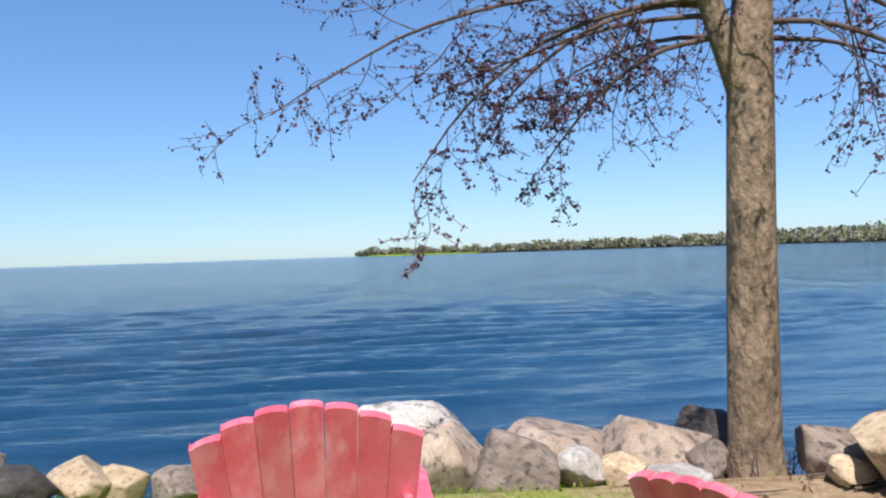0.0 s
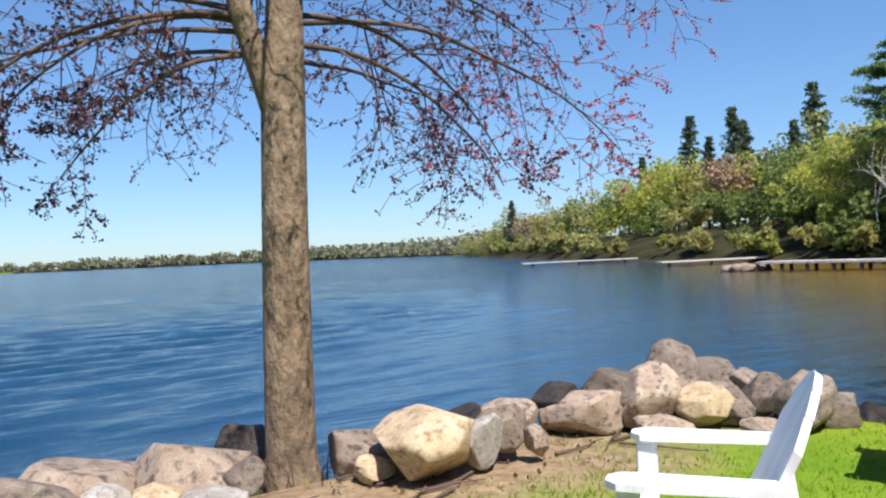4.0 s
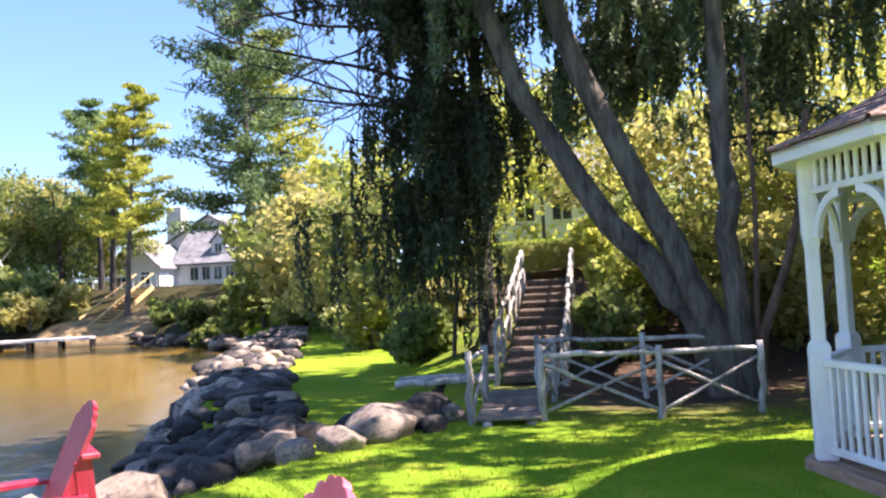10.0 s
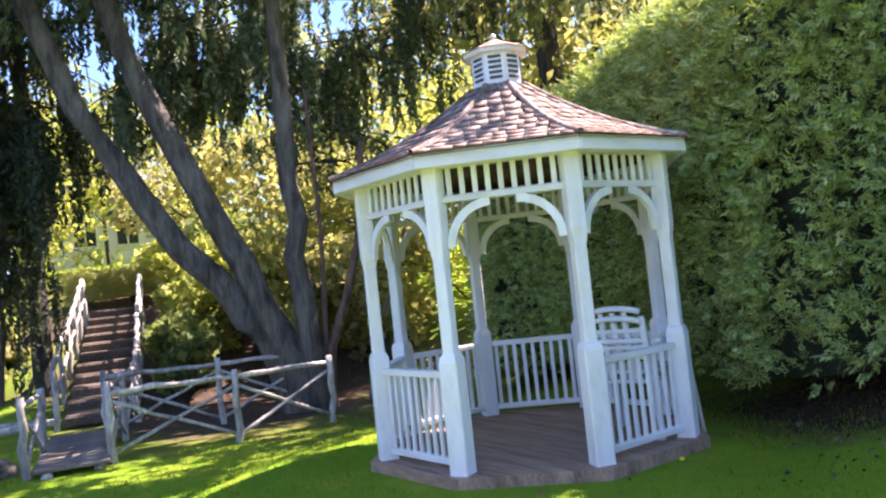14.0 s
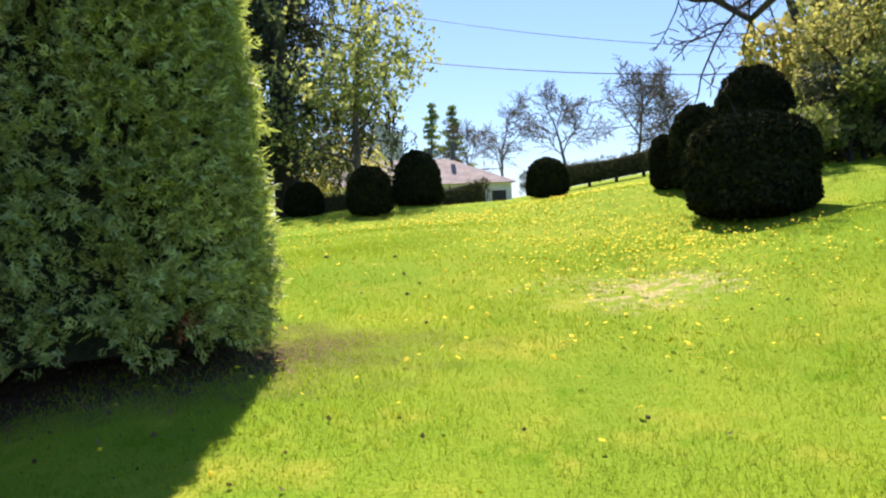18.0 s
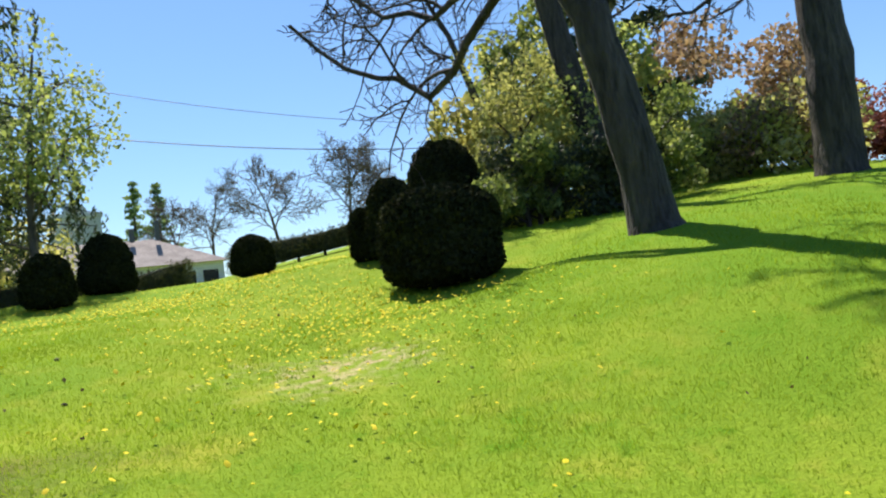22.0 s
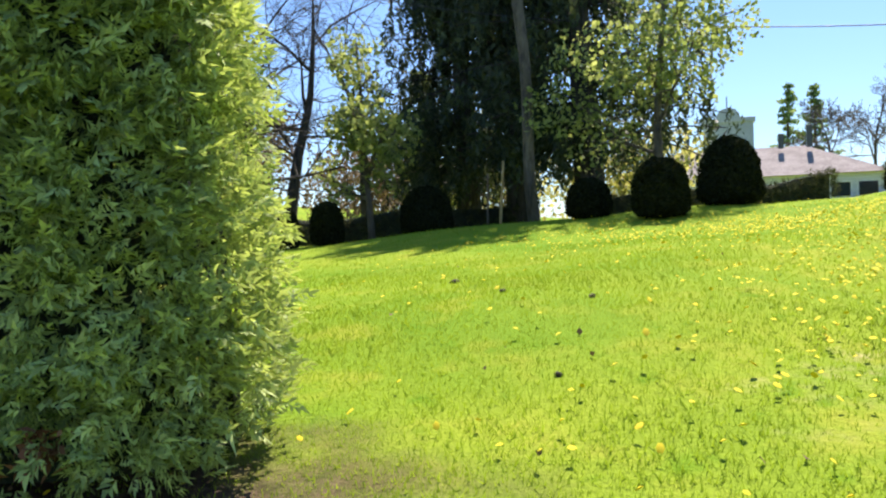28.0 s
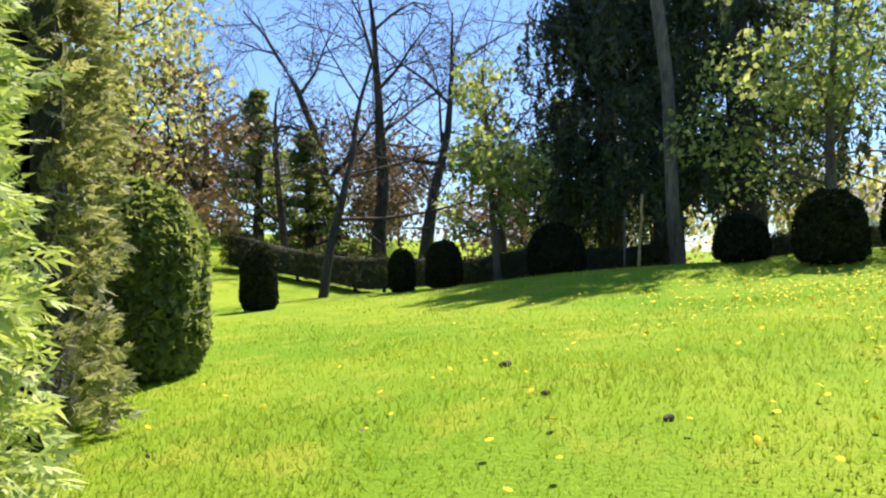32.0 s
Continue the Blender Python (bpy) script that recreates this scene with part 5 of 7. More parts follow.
for k in range(8):
    p, q = span(k, CR, 2.02, 0.0)
    bar("beam", WHITEPAINT, gazebo, p, q, 0.06, 0.04)
    p, q = span(k, CR, 1.80, 0.05)
    bar("frieze_rail", WHITEPAINT, gazebo, p, q, 0.04, 0.045)
    n = 9
    for i in range(n):
        u = (i + 0.5) / n
        a, b = span(k, CR, 1.82, 0.06)
        s = a.lerp(b, u)
        bar("frieze_baluster", WHITEPAINT, gazebo, s, s + Vector((0, 0, 0.19)), 0.036, 0.022, math.degrees(ANG[k]) + 22.5 + 90)
    # curved brackets
    a, b = span(k, CR, 0, 0.055)
    d = (b - a).normalized()
    wide = (b - a).length / 2
    inward = Vector((-d.y, d.x, 0))
    for s in (0, 1):
        o, way = (a, d) if s == 0 else (b, -d)
        bm = bmesh.new()
        prev = None
        for i in range(9):
            th = radians(90 * i / 8)
            strip = []
            for rr in (0.0, 0.055):
                x = wide * 0.78 - (wide * 0.78 - rr) * math.cos(th)
                z = 1.48 + (0.305 - rr) * math.sin(th)
                for t in (-0.018, 0.018):
                    strip.append(bm.verts.new(o + way * max(0, x) + inward * t + Vector((0, 0, z))))
            if prev:
                for i0, i1 in ((0, 1), (1, 3), (3, 2), (2, 0)):
                    bm.faces.new((prev[i0], prev[i1], strip[i1], strip[i0]))
            prev = strip
        bmesh.ops.recalc_face_normals(bm, faces=bm.faces)
        part("arch_bracket", bm, WHITEPAINT, gazebo)
    # railing on every side but the way in
    if k != 7:
        p, q = span(k, CR, 0.66, 0.07)
        bar("top_rail", WHITEPAINT, gazebo, p, q, 0.045, 0.065, 90)
        p, q = span(k, CR, 0.09, 0.07)
        bar("bottom_rail", WHITEPAINT, gazebo, p, q, 0.05, 0.045)
        for i in range(9):
            u = (i + 0.5) / 9
            a, b = span(k, CR, 0.10, 0.07)
            s = a.lerp(b, u)
            bar("baluster", WHITEPAINT, gazebo, s, s + Vector((0, 0, 0.55)), 0.034, 0.022, math.degrees(ANG[k]) + 112.5)
    p, q = span(k, CR + 0.20, 2.04, 0.0)
    bar("fascia", WHITEPAINT, gazebo, p, q, 0.025, 0.095)
    a, b = span(k, CR + 0.19, 2.0)
    c, d2 = span(k, CR - 0.02, 2.005)
    bm = bmesh.new()
    bm.faces.new([bm.verts.new(v) for v in (a, b, d2, c)])
    part("soffit", bm, WHITEPAINT, gazebo)


def roof_at(u):
    """Radius and height up the slightly bell-shaped roof, u from eave to cupola."""
    return (CR + 0.235) * (1 - u) + 0.22 * u, 2.082 + 0.62 * (0.55 * u + 0.45 * u * u)


for k in range(8):
    bm = bmesh.new()
    rows = [[bm.verts.new(rim(j, r0, z0 - 0.012)) for j in (k, k + 1)] for r0, z0 in (roof_at(i / 6) for i in range(7))]
    for a, b in zip(rows, rows[1:]):
        bm.faces.new((a[0], a[1], b[1], b[0]))
    part("roof_deck", bm, STAIRWOOD, gazebo)

# louvred cupola
CZ = -0.205
bm = bmesh.new()
steps = [(2.80, 0.25), (2.92, 0.205), (2.95, 0.20), (3.17, 0.20), (3.175, 0.26), (3.21, 0.265)]
rings = [[bm.verts.new(rim(k, r0, z0 + CZ)) for k in range(8)] for z0, r0 in steps]
for a, b in zip(rings, rings[1:]):
    for i in range(8):
        bm.faces.new((a[i], a[(i + 1) % 8], b[(i + 1) % 8], b[i]))
cupola = part("cupola", bm, WHITEPAINT, gazebo, "white louvred cupola")
bm = bmesh.new()
base = [bm.verts.new(rim(k, 0.285, 3.205 + CZ)) for k in range(8)]
mid = [bm.verts.new(rim(k, 0.12, 3.275 + CZ)) for k in range(8)]
tip = bm.verts.new((0, 0, 3.33 + CZ))
for i in range(8):
    bm.faces.new((base[i], base[(i + 1) % 8], mid[(i + 1) % 8], mid[i]))
    bm.faces.new((mid[i], mid[(i + 1) % 8], tip))
bm.faces.new(base[::-1])
part("cupola_roof", bm, SHINGLE, cupola)
bm = bmesh.new()
bmesh.ops.create_uvsphere(bm, u_segments=10, v_segments=8, radius=0.024)
part("finial", bm, WHITEPAINT, cupola, m=Matrix.Translation((0, 0, 3.345 + CZ)), smooth=True)
for k in range(8):
    a, b = span(k, 0.203, 3.06 + CZ)
    mid_p, d = (a + b) / 2, (b - a).normalized()
    out = Vector((mid_p.x, mid_p.y, 0)).normalized()
    # dark bars laid on for the shaded gaps between white slats
    for i in range(5):
        s = mid_p + out * 0.001 + Vector((0, 0, -0.08 + 0.04 * i))
        bar("louvre", LOUVRE, cupola, s - d * 0.05, s + d * 0.05, 0.012, 0.022)

# stacked white plastic chairs inside
PLASTIC = plain("white_plastic", (0.8, 0.81, 0.82), 0.35)


def plastic_chair(m, label):
    c = thing("plastic_chair", label, "chair", m, "stacked plastic chairs")
    for sx in (-1, 1):
        for sy in (-1, 1):
            bar("leg", PLASTIC, c, (sx * 0.24, sy * 0.22, 0), (sx * 0.20, sy * 0.19, 0.42), 0.05, 0.035)
        bar("armrest", PLASTIC, c, (sx * 0.27, -0.22, 0.64), (sx * 0.27, 0.2, 0.62), 0.05, 0.03)
        bar("arm_post", PLASTIC, c, (sx * 0.26, 0.18, 0.42), (sx * 0.27, 0.2, 0.62), 0.04, 0.03)
        bar("back_side", PLASTIC, c, (sx * 0.21, -0.2, 0.42), (sx * 0.215, -0.3, 0.82), 0.04, 0.025)
    board("seat", PLASTIC, c, (0.46, 0.44, 0.03), pose(0, 0, 0.42), 0.012)
    for i in range(3):
        x = (i - 1) * 0.09
        bar("back_slat", PLASTIC, c, (x, -0.2, 0.44), (x, -0.3, 0.86), 0.04, 0.018)
    for z, dz in ((0.60, 0.0), (0.72, 0.0), (0.86, 0.03)):
        pts = [Vector((x, -0.2 - 0.1 * (z - 0.42) / 0.4, z + dz * (1 - (x / 0.21) ** 2))) for x in np.linspace(-0.21, 0.21, 7)]
        v, f = tube([tuple(p) for p in pts], [0.022] * 7, 6)
        put("back_rail", fast_mesh("back_rail", v, f, True), PLASTIC, c)
    return c


plastic_chair(pose(4.36, -3.76, CB + 0.02, 0, 0, -158) @ Matrix.Scale(0.97, 4), "white moulded plastic chair standing inside the gazebo")
plastic_chair(pose(4.36, -3.76, CB + 0.09, 0, 0, -158) @ Matrix.Scale(0.97, 4), "white plastic chair stacked on another in the gazebo")
tool = thing("garden_tool", "blue-handled garden tool leaning on the gazebo", "tool", pose(4.02, -4.05, gz(4.0, -4.05)))
bar("shaft", plain("pale_shaft", (0.5, 0.45, 0.38), 0.5), tool, (0, 0, 0), (0.06, 0.1, 1.2), 0.025, 0.025)
bar("grip", plain("blue_grip", (0.02, 0.12, 0.3), 0.4), tool, (0.055, 0.09, 1.12), (0.065, 0.11, 1.3), 0.05, 0.05, 0, 0.012)

# ---- rustic fence, footbridge and steps ----
def pole(name, parent, p, q, r0, seed, material=OLDWOOD, r1=None, sides=8):
    rg = np.random.default_rng(seed)
    k = np.linspace(0, 1, 7)[:, None]
    line = np.array(p)[None] * (1 - k) + np.array(q)[None] * k + np.r_[[np.zeros(3)], rg.normal(0, r0 * 0.3, (5, 3)), [np.zeros(3)]]
    v, f = tube(line, np.linspace(r0, r1 or r0 * 0.85, 7) * (1 + rg.normal(0, 0.06, 7)), sides)
    n0 = len(v)
    v = np.concatenate([v, [line[0]], [line[-1]]])
    caps = [[n0, (i + 1) % sides, i, n0] for i in range(sides)] + [[n0 + 1, n0 - sides + i, n0 - sides + (i + 1) % sides, n0 + 1] for i in range(sides)]
    bm = bmesh.new()
    vs = [bm.verts.new(c) for c in v]
    for q4 in f:
        bm.faces.new([vs[i] for i in q4])
    for a, b, c, _ in caps:
        bm.faces.new((vs[a], vs[b], vs[c]))
    return part(name, bm, material, parent, smooth=True)


def on(x, y, h):
    return (x, y, gz(x, y) + h)


def rustic_fence(label, posts, seed, height=0.8, group="rustic pole fences"):
    fnc = thing("rustic_fence", label, "fence", pose(0, 0, 0), group)
    for i, (x, y) in enumerate(posts):
        pole("post", fnc, on(x, y, -0.2), on(x, y, height + 0.06), 0.045, seed + i)
    for i, ((x, y), (x2, y2)) in enumerate(zip(posts, posts[1:])):
        pole("top_rail", fnc, on(x, y, height - 0.02), on(x2, y2, height - 0.02), 0.032, seed + 20 + i)
        pole("brace", fnc, on(x, y, 0.08), on(x2, y2, height - 0.1), 0.022, seed + 40 + i)
        pole("brace", fnc, on(x, y, height - 0.1), on(x2, y2, 0.08), 0.022, seed + 60 + i)
    return fnc


rustic_fence("rustic fence of peeled grey poles with crossed braces", [(9.1, -1.05), (8.95, -2.35), (9.05, -3.55)], 10, 0.74)
rustic_fence("rustic pole fence behind the front one", [(10.9, -1.35), (10.6, -2.7), (10.4, -4.0)], 110)
rustic_fence("short rustic fence beside the footbridge", [(9.1, -0.25), (10.1, -0.55)], 210, 0.74)
rustic_fence("rustic handrail of the footbridge", [(9.1, -1.05), (10.6, -1.5), (12.2, -2.0)], 310, 0.78)
bridge = thing("footbridge", "small plank footbridge with trodden grey-brown boards", "bridge", pose(0, 0, 0))
for i in range(14):
    u = i / 13
    x, y = 8.95 + 2.2 * u, -0.64 - 0.46 * u
    z = 0.10 + 0.02 * math.sin(3.1 * u)
    board("plank", BRIDGEWOOD, bridge, (0.15, 0.7, 0.035), pose(x, y, z, 0, 0, -11 + (i % 3 - 1)), 0.006)
for s in (-0.3, 0.3):
    pole("bearer", bridge, (8.9, -0.64 + s * 0.8, 0.02), (11.2, -1.1 + s * 0.8, 0.03), 0.06, 400 + int(s * 10))
steps = thing("timber_steps", "long flight of worn timber steps climbing the bank", "stairs", pose(0, 0, 0))
SX0, SY0, SX1, SY1, NS = 12.7, -1.58, 18.5, -3.12, 11
dx, dy = (SX1 - SX0) / NS, (SY1 - SY0) / NS
side = Vector((-dy, dx, 0)).normalized()
for i in range(NS):
    x, y, z = SX0 + dx * (i + 0.5), SY0 + dy * (i + 0.5), 0.15 * (i + 1)
    az = math.degrees(math.atan2(dy, dx))
    board("tread", STAIRWOOD, steps, (math.hypot(dx, dy) * 0.98, 0.92, 0.06), pose(x, y, z, 0, 0, az), 0.01)
    board("riser", STAIRWOOD, steps, (0.07, 0.92, 0.15), pose(SX0 + dx * i + 0.02, SY0 + dy * i, z - 0.06, 0, 0, az), 0.02)
for s in (-1, 1):
    rail = thing("handrail", "rustic handrail of peeled poles beside the steps", "handrail", pose(0, 0, 0), "step handrails")
    pts = []
    for i in range(0, NS + 1, 2):
        c = Vector((SX0 + dx * i, SY0 + dy * i, 0.15 * i)) + side * s * 0.55
        pole("post", rail, (c.x, c.y, min(c.z - 0.2, gz(c.x, c.y) - 0.05)), (c.x, c.y, c.z + 0.85), 0.045, 500 + i + 30 * s)
        pts.append(c)
    for i, (a, b) in enumerate(zip(pts, pts[1:])):
        pole("rail", rail, (a.x, a.y, a.z + 0.84), (b.x, b.y, b.z + 0.84), 0.038, 600 + i + 30 * s)
        pole("rail", rail, (a.x, a.y, a.z + 0.45), (b.x, b.y, b.z + 0.45), 0.03, 640 + i + 30 * s)
bench = thing("log_bench", "bleached fallen log lying on the grass strip", "log", pose(0, 0, 0))
pole("log", bench, (21.6, 0.95, gz(21.6, 0.95) + 0.16), (23.6, 1.72, gz(23.6, 1.72) + 0.62), 0.2, 700, PALEBARK, 0.15)
pole("stub", bench, (22.9, 1.45, gz(22.9, 1.45) - 0.1), (23.0, 1.5, gz(23.0, 1.5) + 0.45), 0.12, 701, GREYBARK)
logs = thing("log_bench", "long pale log bench beside the footbridge", "log", pose(0, 0, 0))
pole("log", logs, on(12.4, 0.55, 0.16), on(12.3, -0.95, 0.2), 0.06, 702)
pole("log", logs, on(12.6, 0.5, 0.2), on(12.5, -0.9, 0.22), 0.055, 703)
pole("stub", logs, on(12.45, -0.1, -0.1), on(12.45, -0.1, 0.14), 0.09, 704, DARKBARK)

# ---- dock, far bank stairs and house ----
CONCRETE = surface("pale_dock_boards", (0.5, 0.47, 0.43), (0.66, 0.64, 0.6), (0.36, 0.33, 0.29), scale=1.5, fine=12, rough=0.9, bump=0.3, amount=0.12)
dock = thing("dock", "long low pale dock on dark piles", "dock", pose(0, 0, 0))
DA, DB = Vector((50.6, 18.6, -0.2)), Vector((47.6, 37.6, -0.2))
nd = 22
for i in range(nd):
    a, b = DA.lerp(DB, i / nd), DA.lerp(DB, (i + 0.96) / nd)
    bar("deck_panel", CONCRETE, dock, a, b, 1.8, 0.16)
for i in range(0, nd + 1, 2):
    c = DA.lerp(DB, i / nd)
    for s in (-0.75, 0.75):
        bar("post", DARKBARK, dock, (c.x + s, c.y + s * 0.25, -1.6), (c.x + s, c.y + s * 0.25, -0.22), 0.18, 0.18)
for i in range(9):
    c = DB + Vector((-1.0 + 0.9 * (i % 3), 0.5 + 0.8 * (i // 3), -0.55))
    boulder(c.x, c.y, 0.6, 0.55, 0.5, 950 + i, GRANITE, "pale stone at the dock's end", "stones at the dock's end", z=c.z, detail=2)
jetty = thing("dock", "second low pale dock further along the shore", "dock", pose(0, 0, 0))
for i, (a, b) in enumerate([((66, 52, -0.35), (56, 56, -0.35)), ((74, 78, -0.35), (60, 84, -0.35))]):
    bar("deck_panel", CONCRETE, jetty, a, b, 1.6, 0.12)
    for u in (0.1, 0.5, 0.9):
        c = Vector(a).lerp(Vector(b), u)
        bar("post", DARKBARK, jetty, (c.x, c.y, -1.6), (c.x, c.y, -0.4), 0.2, 0.2)
YELLOWWOOD = surface("new_yellow_timber", (0.5, 0.33, 0.13), (0.62, 0.44, 0.2), scale=2, fine=12, rough=0.8)
flight = thing("timber_steps", "yellow timber stair down the far bank", "stairs", pose(0, 0, 0))
for s in (-0.6, 0.6):
    bar("stringer", YELLOWWOOD, flight, (53.6, 19.9 + s, -0.1), (59.4, 18.0 + s, 2.9), 0.1, 0.3)
    bar("handrail", YELLOWWOOD, flight, (53.6, 19.9 + s, 0.9), (59.4, 18.0 + s, 3.9), 0.08, 0.1)
for i in range(14):
    u = (i + 0.5) / 14
    board("tread", YELLOWWOOD, flight, (0.34, 1.2, 0.05), pose(53.6 + 5.8 * u, 19.9 - 1.9 * u, -0.02 + 3.0 * u, 0, 0, -18), 0.0)

SIDING = surface("white_siding", (0.70, 0.71, 0.72), (0.8, 0.8, 0.8), scale=0.6, fine=9, rough=0.7, bump=0.2, stretch=(0.1, 0.1, 6))
ROOFGREY = surface("grey_asphalt_roof", (0.17, 0.17, 0.18), (0.29, 0.29, 0.3), (0.1, 0.1, 0.1), scale=1.2, fine=14, rough=0.9, bump=0.4, dist=0.03)
GLASS = plain("window_glass", (0.03, 0.04, 0.05), 0.06)
CHIMNEY = surface("pale_chimney", (0.55, 0.52, 0.47), (0.68, 0.65, 0.6), scale=2, fine=12, rough=0.9)


def gable_block(parent, x0, x1, y0, y1, z0, z1, ridge, axis, material=SIDING, roof=ROOFGREY, over=0.35):
    """Walls with gables and a pitched roof; the ridge runs along axis."""
    bm = bmesh.new()
    b = [bm.verts.new(v) for v in ((x0, y0, z0), (x1, y0, z0), (x1, y1, z0), (x0, y1, z0), (x0, y0, z1), (x1, y0, z1), (x1, y1, z1), (x0, y1, z1))]
    if axis == "x":
        r0, r1 = bm.verts.new((x0, (y0 + y1) / 2, ridge)), bm.verts.new((x1, (y0 + y1) / 2, ridge))
        bm.faces.new((b[0], b[4], r0, b[7], b[3]))
        bm.faces.new((b[1], b[2], b[6], r1, b[5]))
        bm.faces.new((b[0], b[1], b[5], b[4]))
        bm.faces.new((b[3], b[7], b[6], b[2]))
    else:
        r0, r1 = bm.verts.new(((x0 + x1) / 2, y0, ridge)), bm.verts.new(((x0 + x1) / 2, y1, ridge))
        bm.faces.new((b[0], b[1], b[5], r0, b[4]))
        bm.faces.new((b[3], b[7], r1, b[6], b[2]))
        bm.faces.new((b[0], b[4], b[7], b[3]))
        bm.faces.new((b[1], b[2], b[6], b[5]))
    part("wall", bm, material, parent)
    for s in (0, 1):
        bm = bmesh.new()
        if axis == "x":
            ym, ye = (y0 + y1) / 2, (y0 - over, y1 + over)[s]
            k = (z1 - ridge) / abs((y1 - y0) / 2)
            ze = ridge + k * abs(ye - ym)
            q = [(x0 - over, ym, ridge), (x1 + over, ym, ridge), (x1 + over, ye, ze), (x0 - over, ye, ze)]
        else:
            xm, xe = (x0 + x1) / 2, (x0 - over, x1 + over)[s]
            k = (z1 - ridge) / abs((x1 - x0) / 2)
            ze = ridge + k * abs(xe - xm)
            q = [(xm, y0 - over, ridge), (xm, y1 + over, ridge), (xe, y1 + over, ze), (xe, y0 - over, ze)]
        top = [bm.verts.new((a, b2, c + 0.16)) for a, b2, c in q]
        bot = [bm.verts.new((a, b2, c + 0.02)) for a, b2, c in q]
        bm.faces.new(top)
        bm.faces.new(bot[::-1])
        for i in range(4):
            bm.faces.new((bot[i], bot[(i + 1) % 4], top[(i + 1) % 4], top[i]))
        bmesh.ops.recalc_face_normals(bm, faces=bm.faces)
        part("roof", bm, roof, parent)


def window(parent, x, y, z, w, h, az):
    m = pose(x, y, z, 0, 0, az)
    wd = board("window", WHITEPAINT, parent, (0.12, w + 0.16, h + 0.16), m, 0.0)
    board("pane", GLASS, wd, (0.05, w, h), Matrix.Translation((-0.06, 0, 0)), 0.0)
    board("mullion", WHITEPAINT, wd, (0.05, 0.05, h), Matrix.Translation((-0.075, 0, 0)), 0.0)


house = thing("house", "white lakeside house with grey gables half hidden by trees", "house", pose(70.5, 17.8, 2.6, 0, 0, -15))
gable_block(house, -2.2, 4.5, 1.2, 5.6, 0.0, 2.3, 4.3, "x")
gable_block(house, 0.5, 8.0, -8.5, 1.2, 0.0, 2.6, 6.0, "y")
gable_block(house, 4.0, 11.0, -5.0, 4.5, 0.0, 4.2, 6.9, "x")
for y in (-7.2, -6.1, -5.0, -3.9, -2.8, -1.7, -0.6):
    window(house, 0.45, y, 1.55, 0.7, 1.1, 0)
for y in (2.4, 4.2):
    window(house, -2.25, y, 1.3, 0.7, 1.0, 0)
for y in (-6.0, -2.6):
    gable_block(house, 1.1, 3.4, y - 0.7, y + 0.7, 2.9, 4.3, 5.0, "x", over=0.15)
    window(house, 1.05, y, 3.75, 0.6, 0.7, 0)
board("chimney", CHIMNEY, house, (1.3, 1.5, 4.0), pose(5.0, 3.4, 6.0), 0.05)
terrace = thing("deck", "white railed terrace before the lakeside house", "terrace", pose(66.2, 21.4, 2.4, 0, 0, -15))
board("floor", WHITEPAINT, terrace, (3.0, 9.0, 0.2), pose(0, 0, 0.5), 0.0)
board("panel", WHITEPAINT, terrace, (0.1, 9.0, 1.3), pose(-1.5, 0, 0.0), 0.0)
bar("top_rail", WHITEPAINT, terrace, (-1.5, -4.5, 1.55), (-1.5, 4.5, 1.55), 0.1, 0.12)
for i in range(19):
    bar("baluster", WHITEPAINT, terrace, (-1.5, -4.5 + 0.5 * i, 0.6), (-1.5, -4.5 + 0.5 * i, 1.5), 0.06, 0.06)

# ---- the wooded east shore ----
def polar(az, d):
    return 0.16 + d * math.sin(radians(az)), 0.63 + d * math.cos(radians(az))


def shore_tree(fn, az, d, h, spread, seed, leaf, label, **kw):
    x, y = polar(az, d)
    return fn("pine_tree" if fn is pine_tree else "broadleaf_tree", label, x, y, h, spread, seed, leaf, group="trees of the east shore", **kw)


PT, LT = pine_tree, leaf_tree
shore_tree(PT, 61.0, 78, 15.4, 5.0, 1, PINE, "dark white pine with flat boughs on the far shore", n=11000, size=0.4, clear=0.35, shape=0.45)
shore_tree(PT, 71.0, 67, 14.8, 4.0, 2, PINE, "tall dark pine with an open crown on the bank", n=9000, size=0.34, clear=0.3)
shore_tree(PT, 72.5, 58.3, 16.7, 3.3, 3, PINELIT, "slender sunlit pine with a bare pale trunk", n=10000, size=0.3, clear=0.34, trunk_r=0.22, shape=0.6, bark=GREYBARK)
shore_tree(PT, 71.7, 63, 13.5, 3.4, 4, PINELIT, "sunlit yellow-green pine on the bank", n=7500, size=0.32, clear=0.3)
shore_tree(PT, 80.6, 45.5, 19.5, 5.4, 5, DEEPPINE, "great white pine spreading over the lakeside house", n=24000, size=0.28, clear=0.26, shape=0.35, trunk_r=0.33, tiers=20)
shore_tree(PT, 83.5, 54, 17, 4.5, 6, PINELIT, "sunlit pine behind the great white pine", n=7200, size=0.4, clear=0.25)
for k, (az, d, h) in enumerate([(47.6, 150, 19.5), (50.4, 150, 20), (51.2, 152, 17.5), (55.6, 128, 19), (48.6, 156, 16), (44.2, 170, 15), (35.0, 260, 14), (54.4, 140, 15)]):
    shore_tree(PT, az, d, h + 1.0, h * 0.25, 20 + k, FARSPRUCE, "dark spruce rising over the far shore woods", n=3200, size=0.75, clear=0.08, shape=1.0, tiers=28)
